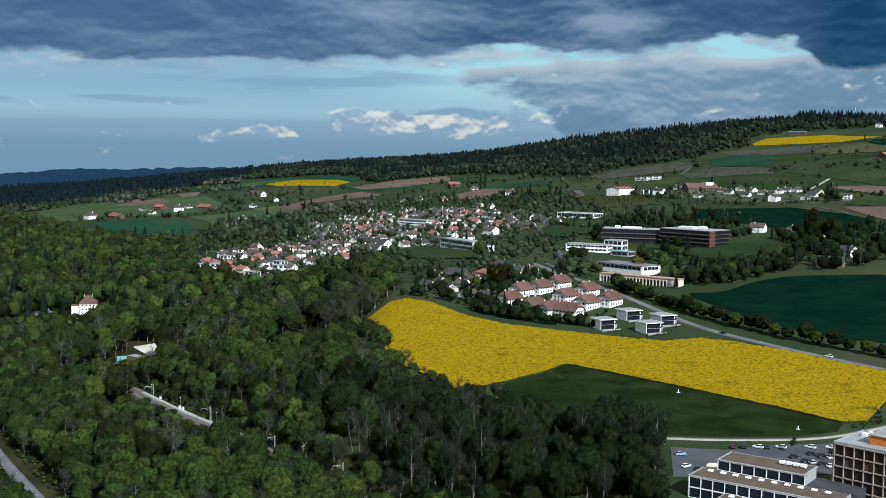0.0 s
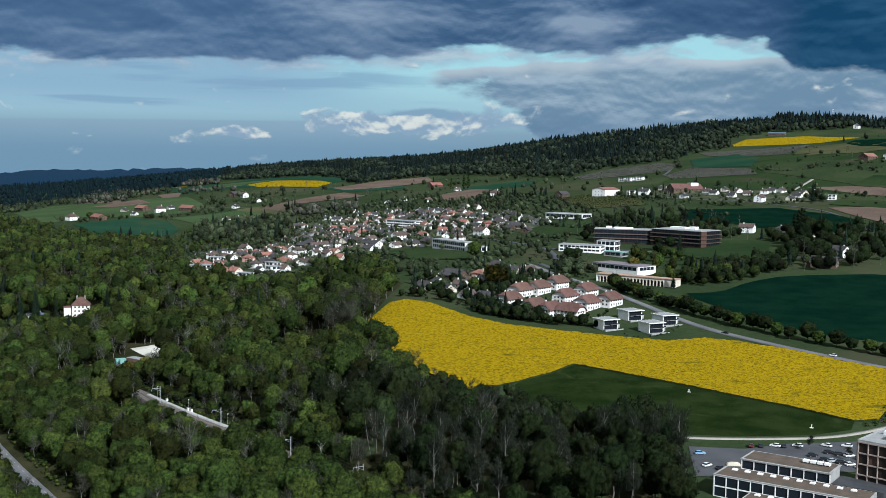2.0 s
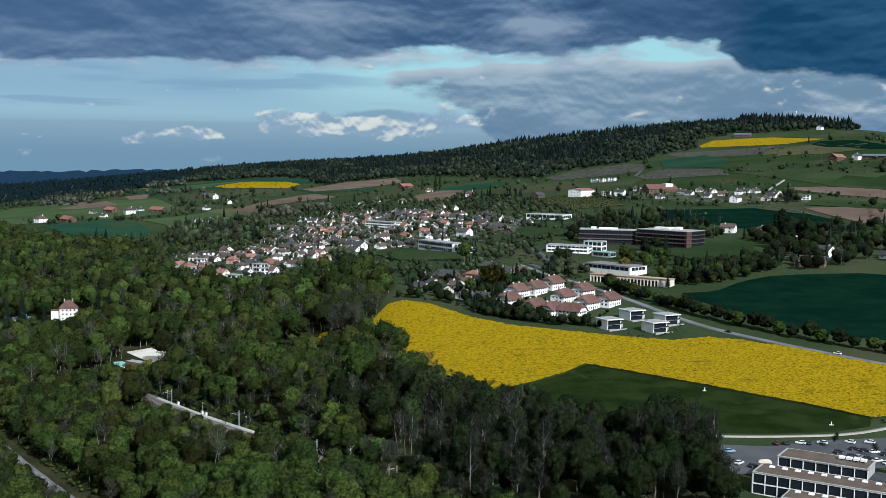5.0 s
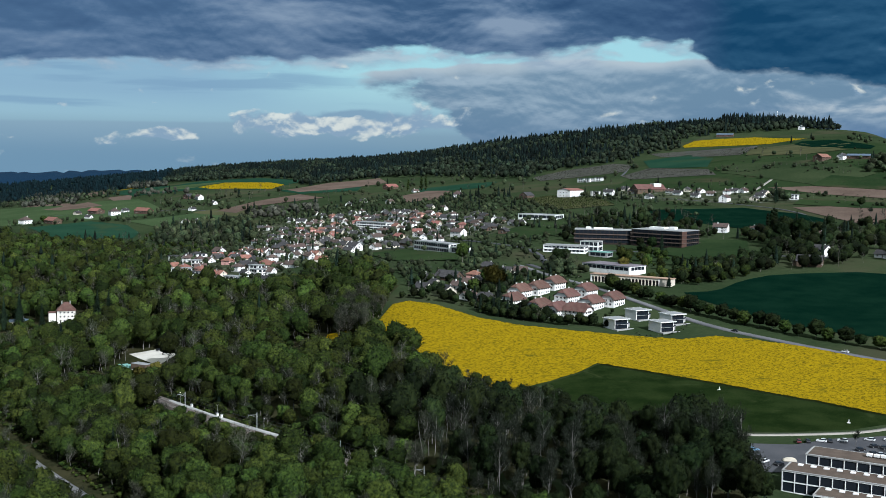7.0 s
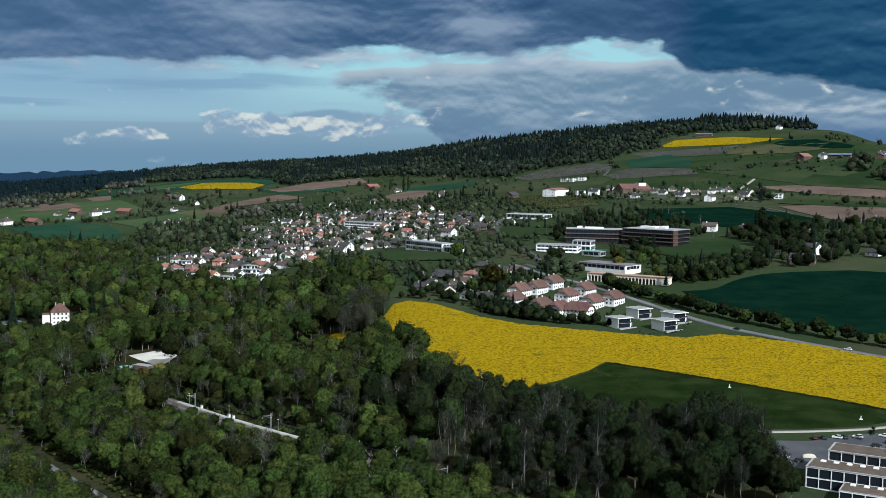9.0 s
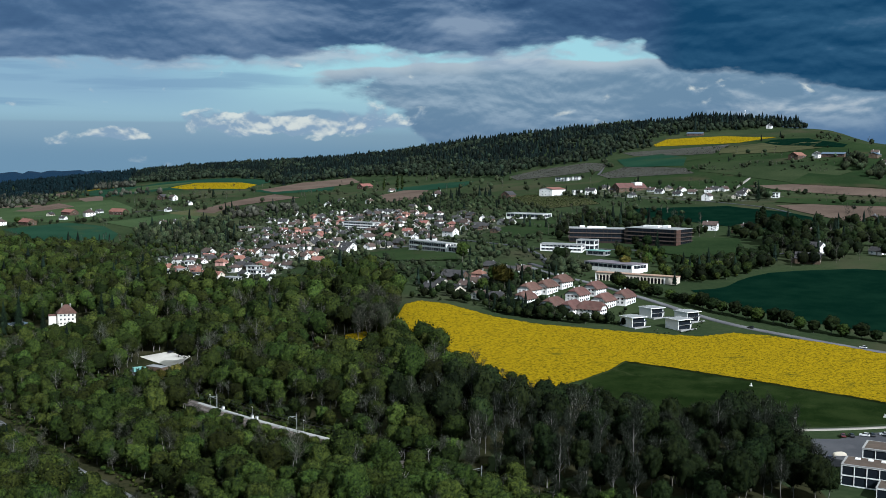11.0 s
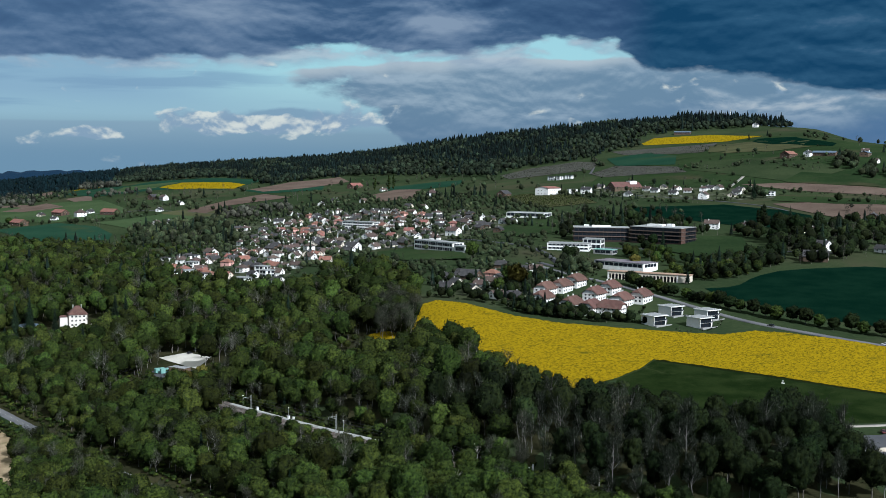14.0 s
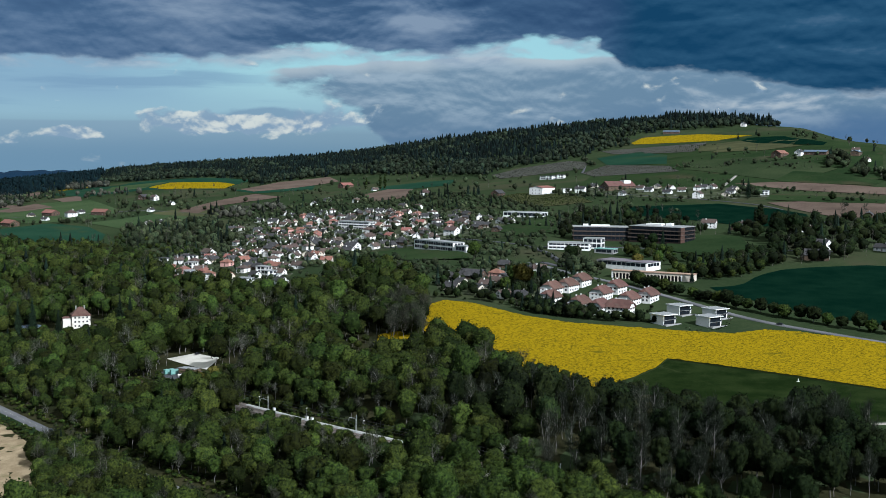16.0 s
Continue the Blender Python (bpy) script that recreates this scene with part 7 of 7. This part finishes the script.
grown("field_copse", [(-640, 2960), (-600, 2990), (-520, 2760), (-495, 2640), (-560, 2640), (-630, 2840)], 13, 50, (0.75, 0.1, 0.08, 0.1), (0.75, 1.05), "far", "grey budding wood between the fields", 0.95, leaves=("bud_leaf",), open_ground=False)
grown("field_copse", [(-937, 3055), (-841, 3020), (-779, 3001), (-569, 2094), (-703, 2216)], 24, 51, (0.75, 0.1, 0.08, 0.1), (0.6, 0.95), "far", "grey budding hedgerow trees along the fields", 0.7, leaves=("bud_leaf",), open_ground=False)
grown("field_copse", [(-512, 2270), (-437, 2215), (-377, 2169), (-364, 2070), (-484, 2149)], 20, 52, (0.75, 0.1, 0.08, 0.1), (0.5, 0.8), "far", "grey budding trees beside the crop field", 0.8, leaves=("bud_leaf",), open_ground=False)
grown("field_copse", [(-236, 1811), (-187, 1823), (-163, 1691), (-222, 1695)], 13, 53, (0.75, 0.1, 0.08, 0.1), (0.6, 0.95), "far", "dark budding copse above the village", 0.8, leaves=("bud_leaf",), open_ground=False)
grown("field_copse", [(-173, 1812), (-124, 1864), (-112, 1695), (-163, 1699)], 14, 54, (0.75, 0.1, 0.08, 0.1), (0.6, 0.9), "far", "green copse above the village", 0.7, leaves=("bud_leaf",), open_ground=False)
grown("field_copse", [(-358, 1690), (-282, 1709), (-215, 1720), (-187, 1388), (-316, 1449)], 11, 55, (0.75, 0.1, 0.08, 0.1), (0.6, 1.0), "far", "mixed copse between hamlet and village", 0.75, leaves=("ridge_leaf",), open_ground=False)
grown("bare_copse", [(-73, 735), (-55, 750), (-43, 711), (-53, 644), (-76, 666)], 5.2, 61, (0.1, 0.9, 0.0, 0.0), (0.75, 1.05), "mid", "tall grey leafless trees at the field corner", 0.9, open_ground=True)

RIM = [(-575, 3050), (-372, 2700), (-219, 2500), (-156, 2310), (-90, 2420), (8, 2460), (92, 2380), (180, 2140), (238, 1960), (300, 2060), (430, 2095), (507, 2155), (590, 2195), (600, 2240), (622, 2300), (710, 2300), (778, 2285), (837, 2275),
       (892, 2318), (930, 2250), (985, 2330)]
RIDGE = RIM + [(1010, 2420), (886, 2650), (756, 2700), (586, 2780), (341, 2950), (132, 3250), (-40, 3400), (-232, 3600), (-428, 3850), (-673, 4050)]
# leaf and needle colours here carry the bluish haze of distance
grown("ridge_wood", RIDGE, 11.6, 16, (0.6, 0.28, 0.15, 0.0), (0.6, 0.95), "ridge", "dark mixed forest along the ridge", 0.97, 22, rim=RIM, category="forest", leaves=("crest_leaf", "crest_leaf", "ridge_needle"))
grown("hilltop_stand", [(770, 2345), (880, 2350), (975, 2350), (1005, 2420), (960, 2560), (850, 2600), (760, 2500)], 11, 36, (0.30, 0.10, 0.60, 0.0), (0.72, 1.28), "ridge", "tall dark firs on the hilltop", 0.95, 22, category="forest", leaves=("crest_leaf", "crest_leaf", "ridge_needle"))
grown("field_corner_scrub", [(168, 462), (182, 468), (196, 500), (190, 470), (176, 458)], 2.6, 31, (0.0, 0.3, 0.0, 0.9), (0.18, 0.32), "far", "pale tangled scrub at the field corner", 0.9, 3, open_ground=False, category="bushes")
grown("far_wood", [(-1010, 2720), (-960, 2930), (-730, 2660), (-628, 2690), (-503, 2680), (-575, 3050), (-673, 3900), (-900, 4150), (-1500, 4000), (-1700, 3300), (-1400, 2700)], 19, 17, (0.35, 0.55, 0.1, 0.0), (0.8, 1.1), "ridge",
      "far forest above the lake tinted blue for haze", 0.97, 5, rim=[(-1400, 2700), (-1010, 2720), (-730, 2660), (-503, 2680)], category="forest", leaves=("far_wood", "far_wood", "far_wood"))



def hedge(line, gap, scale, mix, label, leaf="ridge_leaf"):
    """A hedge or tree line along a line in plan."""
    local = np.random.default_rng(len(line) + int(abs(line[0][0])))
    rows = []
    for p in smooth_line(line, gap):
        kind = ("leaf", "bare", "fir", "bush")[int(local.choice(4, p=mix))]
        rows.append((kind, p.x + local.normal() * gap * 0.35, p.y + local.normal() * gap * 0.35, float(local.uniform(*scale) * (1.5 if kind == "bush" else 1.0)), float(local.uniform(0.75, 1.05))))
    thicket("hedge", rows, "far", label, leaf, category="hedge")


HEDGE, SCRUB, TREES = (0.2, 0.2, 0.0, 0.6), (0.3, 0.4, 0.0, 0.3), (0.7, 0.15, 0.15, 0.0)
for line, gap, scale, mix, label in (
    ([(500, 1374), (522, 1342), (556, 1299), (595, 1252)], 5, (0.25, 0.45), HEDGE, "green hedge along the ploughed strip"),
    ([(560, 1702), (589, 1723), (615, 1685)], 6, (0.25, 0.45), HEDGE, "hedge below the dry hill strip"),
    ([(531, 1587), (545, 1600), (560, 1613), (578, 1621)], 5, (0.3, 0.6), SCRUB, "grey-green thicket on the hillside"),
    ([(574, 1571), (596, 1564), (629, 1558), (650, 1540)], 5, (0.35, 0.65), SCRUB, "brown-grey scrub below the farm"),
    ([(472, 1629), (495, 1652), (526, 1692)], 7, (0.25, 0.45), HEDGE, "hedge between the hill fields"),
    ([(928, 2147), (878, 2001), (836, 1877)], 16, (0.3, 0.5), TREES, "line of small trees down the hill shoulder"),
    ([(489, 1288), (505, 1272), (517, 1255), (560, 1210)], 9, (0.3, 0.65), SCRUB, "round bushes between the ploughed fields"),
    ([(658, 1509), (659, 1479), (654, 1454)], 6, (0.6, 0.95), TREES, "tall dark trees beside the hill farm"),
    ([(644, 1391), (678, 1426), (678, 1392), (660, 1360)], 6, (0.6, 1.0), TREES, "dark wood at the edge of the hillside"),
    ([(583, 1591), (592, 1498), (610, 1464)], 7, (0.25, 0.5), SCRUB, "rough hedge down the pasture"),
    ([(-280, 1870), (-225, 1850), (-160, 1700), (-100, 1640)], 10, (0.35, 0.7), TREES, "tree line above the village"),
    ([(60, 1620), (110, 1640), (160, 1600)], 8, (0.5, 0.9), (0.3, 0.0, 0.7, 0.0), "dark conifers behind the village"),
    ([(487, 1666), (498, 1599), (533, 1583), (570, 1596)], 5, (0.3, 0.6), SCRUB, "dark thicket on the hillside"),
    ([(419, 1554), (444, 1506), (479, 1471)], 6, (0.2, 0.4), HEDGE, "low hedge below the pasture"),
    ([(559, 1522), (599, 1516), (639, 1512)], 6, (0.25, 0.5), SCRUB, "scrub below the hill farm"),
    ([(636, 1466), (668, 1518), (696, 1552), (669, 1481)], 5, (0.7, 1.05), TREES, "tall dark trees beside the hill farm"),
    ([(640, 1410), (666, 1435), (689, 1463)], 5, (0.6, 1.0), TREES, "dark wood edge on the hillside"),
    ([(641, 2108), (680, 2076), (718, 2030)], 5, (0.2, 0.38), HEDGE, "dark hedge along the orchard"),
    ([(464, 2099), (442, 1996), (426, 1915)], 5, (0.35, 0.55), TREES, "round tree beside the farm track"),
    ([(292, 1382), (325, 1346), (369, 1305), (444, 1329)], 5, (0.25, 0.5), SCRUB, "garden scrub below the hill houses"),
    ([(249, 1504), (260, 1427), (296, 1419)], 5, (0.3, 0.6), TREES, "garden trees beside the white barn"),
    ([(470, 1383), (464, 1342), (463, 1319)], 5, (0.6, 0.95), TREES, "tall garden trees at the hill houses"),
    ([(267, 1346), (291, 1264), (328, 1233)], 6, (0.4, 0.7), SCRUB, "scrubby wood edge above the offices"),
    ([(113, 1197), (129, 1167), (152, 1150)], 6, (0.35, 0.6), TREES, "trees beside the village meadow"),
    ([(-330, 1500), (-300, 1600), (-250, 1640)], 9, (0.4, 0.7), TREES, "tree belt beside the brown field"),
):
    hedge(line, gap, scale, mix, label)
for line, gap, scale, mix, label in (
    ([(60, 684), (69, 675), (80, 665), (89, 657)], 2.4, (0.34, 0.52), (0.25, 0.05, 0.1, 0.6), "dark hedge before the terrace houses"),
    ([(27, 722), (32, 704), (38, 692), (48, 688), (55, 685)], 3.0, (0.48, 0.78), (0.7, 0.1, 0.2, 0.0), "dark tall trees beside the terrace houses"),
    ([(17, 720), (25, 704), (36, 693), (48, 682), (63, 672), (81, 664)], 3.2, (0.38, 0.62), (0.7, 0.1, 0.05, 0.15), "dark trees and shrubs below the terrace houses"),
    ([(84, 690), (94, 685), (102, 701)], 3.0, (0.16, 0.30), (0.2, 0.0, 0.0, 0.8), "clipped hedge between terrace and villas"),
    ([(101, 639), (113, 631), (127, 639), (137, 657)], 2.6, (0.12, 0.22), (0.0, 0.3, 0.0, 0.7), "low garden shrubs before the villas"),
    ([(53, 749), (60, 741), (66, 728)], 4.0, (0.25, 0.42), (0.6, 0.2, 0.2, 0.0), "small trees between the terrace rows"),
    ([(34, 792), (42, 806), (50, 846)], 7.0, (0.5, 0.8), (0.8, 0.1, 0.1, 0.0), "tall trees behind the terrace houses"),
):
    hedge(line, gap, scale, mix, label, "wood_late_leaf")
ribbon("farm_track", [(462, 1426), (501, 1481), (511, 1496)], 4.5, M["path"], "pale gravel track up the hillside", "path", lift=0.35)

# single trees that stand out
rng = np.random.default_rng(77)
for kind, x, y, s, tall in (("leaf", 318, 968, 1.35, 1.0), ("leaf", 332, 992, 1.45, 1.0), ("leaf", 341, 978, 1.3, 1.05), ("fir", 346, 1002, 1.2, 1.1), ("leaf", 300, 905, 0.9, 0.9), ("leaf", 268, 872, 0.8, 0.9), ("leaf", 205, 985, 0.85, 0.9), ("leaf", 196, 992, 0.7, 1.0), ("fir", 212, 978, 0.8, 1.0), ("leaf", 188, 955, 0.75, 0.9), ("bare", 172, 972, 0.7, 0.9), ("leaf", 104, 905, 0.95, 0.85), ("leaf", 112, 915, 0.8, 0.9), ("poplar", 352, 1080, 1.0, 1.0), ("poplar", 357, 1086, 1.05, 1.0), ("poplar", 362, 1092, 0.95, 1.0), ("poplar", 346, 1074, 0.9, 1.0), ("leaf", 325, 985, 1.0, 0.9), ("leaf", 312, 965, 0.9, 0.9),
                            ("leaf", 336, 968, 1.05, 0.85), ("fir", 372, 1000, 1.0, 1.0), ("fir", 450, 1320, 1.1, 1.0), ("leaf", 520, 1240, 0.8, 0.8), ("bare", 488, 1150, 0.8, 0.7), ("poplar", 36, 2020, 1.0, 1.0),
                            ("poplar", 58, 1990, 1.2, 1.0), ("poplar", 66, 1985, 1.1, 1.1), ("leaf", 20, 776, 0.75, 0.9), ("leaf", 34, 812, 0.95, 0.85), ("leaf", 28, 935, 1.0, 1.0), ("fir", 28, 700, 0.55, 1.0), ("fir", 36, 693, 0.5, 1.0),
                            ("fir", -252, 832, 1.35, 1.0), ("fir", -246, 842, 1.15, 1.0), ("fir", -322, 880, 1.25, 1.0), ("fir", -330, 868, 1.1, 1.1), ("fir", -300, 862, 0.85, 1.1), ("bare", -281, 884, 0.55, 0.8), ("leaf", -540, 1760, 0.9, 0.8), ("bare", 135, 422, 0.4, 1.0), ("bare", 146, 411, 0.38, 0.9)):
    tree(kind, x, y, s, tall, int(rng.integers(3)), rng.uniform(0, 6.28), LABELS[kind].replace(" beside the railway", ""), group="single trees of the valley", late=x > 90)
bronze_leaf = leaf_material("bronze_spring_leaves", (0.040, 0.036, 0.009), (0.095, 0.082, 0.018), random=0.3)
bronze_crown = mesh_of("crown", *tree_model("leaf", "near", 2)[1], [bronze_leaf], True)
for x, y, s, tall in ((35, 790, 1.15, 0.95), (42, 800, 0.9, 0.9), (150, 868, 0.8, 0.85), (-178, 648, 0.62, 0.9), (-186, 640, 0.6, 0.95)):
    ob = tree("leaf", x, y, s, tall, 2, x, "round tree in bronze-coloured young leaf", group="bronze-leaved trees")
    ob.children[1].data = bronze_crown
M["dead_wood"] = material("bleached_dead_wood", (0.24, 0.23, 0.205), (0.40, 0.385, 0.35), 0.6, 0.9, 0.02, 4.0, spec=0.1)
dead_meshes = [mesh_of("trunk", *bare(300 + k, 15.0, 8.0, 4, 0.3, 6)[0], [M["dead_wood"]], True) for k in range(3)]
for k, (x, y) in enumerate([(-90, 417), (-67, 431), (-84, 410), (-76, 425), (-107, 426), (-67, 410), (-56, 433), (-76, 432), (-30, 408)]):
    ob = new("dead_tree")
    ob.matrix_world = pose(x, y, lie(x, y) - 0.3, 0, 0, k * 70) @ Matrix.Scale(0.72 + 0.07 * (k % 4), 4)
    part("trunk", dead_meshes[k % 3], None, ob)
    tagged(ob, "bleached bare dead tree among the scrub", "tree", "dead trees beside the railway")
row_pts = smooth_line([(118, 790), (137, 735), (156, 685), (171, 655), (193, 624), (215, 600), (238, 578), (262, 560)], 9.2)
for k, p in enumerate(row_pts):
    s = rng.uniform(0.60, 0.88)
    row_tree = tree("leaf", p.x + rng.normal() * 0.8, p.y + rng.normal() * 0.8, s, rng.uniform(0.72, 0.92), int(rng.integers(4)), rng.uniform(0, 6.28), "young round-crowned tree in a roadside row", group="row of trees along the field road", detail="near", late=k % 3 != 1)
    row_tree.location.z -= 2.4 * s


def crop_rows(name, poly, gap, along, turn, size, leaf, label):
    """Rows of small fruit trees or vines over a plan outline."""
    c, s = math.cos(radians(turn)), math.sin(radians(turn))
    cx, cy = sum(p[0] for p in poly) / len(poly), sum(p[1] for p in poly) / len(poly)
    u, w = np.meshgrid(np.arange(-220, 220, along), np.arange(-220, 220, gap))
    u, w = u.ravel(), w.ravel()
    local = np.random.default_rng(len(u))
    x, y = cx + u * c - w * s + local.uniform(-0.3, 0.3, u.shape), cy + u * s + w * c
    keep = inside(poly, x, y)
    x, y = x[keep], y[keep]
    z = land(x, y)
    v, f = leaf_quads(local, [(0, 0, size * 0.55, size * 0.42, size * 0.5)], 4 * len(x), size * 0.42)
    v = v.reshape(len(x), -1, 3) + np.stack([x, y, z], -1)[:, None]
    shade = np.repeat(local.uniform(0, 1, len(x)), 4)
    tagged(new(name, mesh_of(name, v.reshape(-1, 3), f, [M[leaf]], False, None, shade)), label, "orchard", kind="stuff")


crop_rows("orchard_trees", [(256, 1965), (327, 2037), (425, 2067), (446, 1994), (400, 1873), (254, 1876)], 6, 4.5, 35, 1.7, "wood_twig", "rows of small grey-brown fruit trees")
crop_rows("orchard_trees", [(374, 1795), (444, 1879), (485, 1691), (469, 1604), (370, 1712)], 6, 4.5, 35, 1.7, "wood_twig", "rows of small grey-brown fruit trees")
crop_rows("orchard_trees", [(523, 2173), (690, 2113), (719, 2105), (626, 1946), (528, 2102)], 7, 4.5, 10, 1.8, "wood_twig", "rows of dark small fruit trees")
crop_rows("vines", [(167, 1511), (210, 1547), (263, 1449), (260, 1359), (182, 1335)], 4, 2.5, -30, 1.6, "wood_leaf", "rows of low green vines")


def distant_hills():
    """Long wooded hills beyond the lake; distance haze is painted in as blue."""
    xs = np.arange(-3300, 400, 24.0)
    local = np.random.default_rng(9)
    crest = -30 + 62 * np.exp(-((xs + 1500) / 300) ** 2) + 78 * np.exp(-((xs + 1000) / 330) ** 2) + 60 * np.exp(-((xs + 600) / 260) ** 2) + 26 * np.exp(-((xs + 1850) / 200) ** 2) + local.uniform(0, 7, len(xs))
    rows = [np.stack([xs, np.full(len(xs), y), np.maximum(-60, -45 + (crest + 45) * f) + local.uniform(-3, 3, len(xs)) * (f > 0.1)], -1) for y, f in ((4150, 0.0), (4230, 0.35), (4310, 0.7), (4380, 0.9), (4440, 1.0), (4560, 0.9), (4800, 0.0))]
    w = len(xs)
    q = (np.arange(len(rows) - 1)[:, None] * w + np.arange(w - 1)[None]).ravel()
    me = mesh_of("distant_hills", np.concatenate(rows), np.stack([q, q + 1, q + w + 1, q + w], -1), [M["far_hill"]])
    tagged(new("distant_hills", me), "far wooded hills tinted blue for distance haze", "hills", kind="structure")


distant_hills()
lake = bmesh.new()
box(lake, -5000, -1500, 3300, 4700, -40, -31)
tagged(new("lake", finish("lake", lake, M["water"])), "calm grey-blue lake below the far hills", "lake", kind="structure")


def radio_mast():
    ob = new("radio_mast")
    bm = bmesh.new()
    tube(bm, (0, 0, -1), (0, 0, 34), 0.6, 0.25)
    part("pole", bm, M["white"], ob)
    for z in (25, 29, 32):
        bm = bmesh.new()
        tube(bm, (0, 0, z), (0, 0, z + 1.2), 1.1)
        part("antenna_drum", bm, M["white"], ob)
    ob.matrix_world = pose(878, 2425, lie(878, 2425))
    tagged(ob, "white radio mast above the hilltop forest", "mast")


radio_mast()
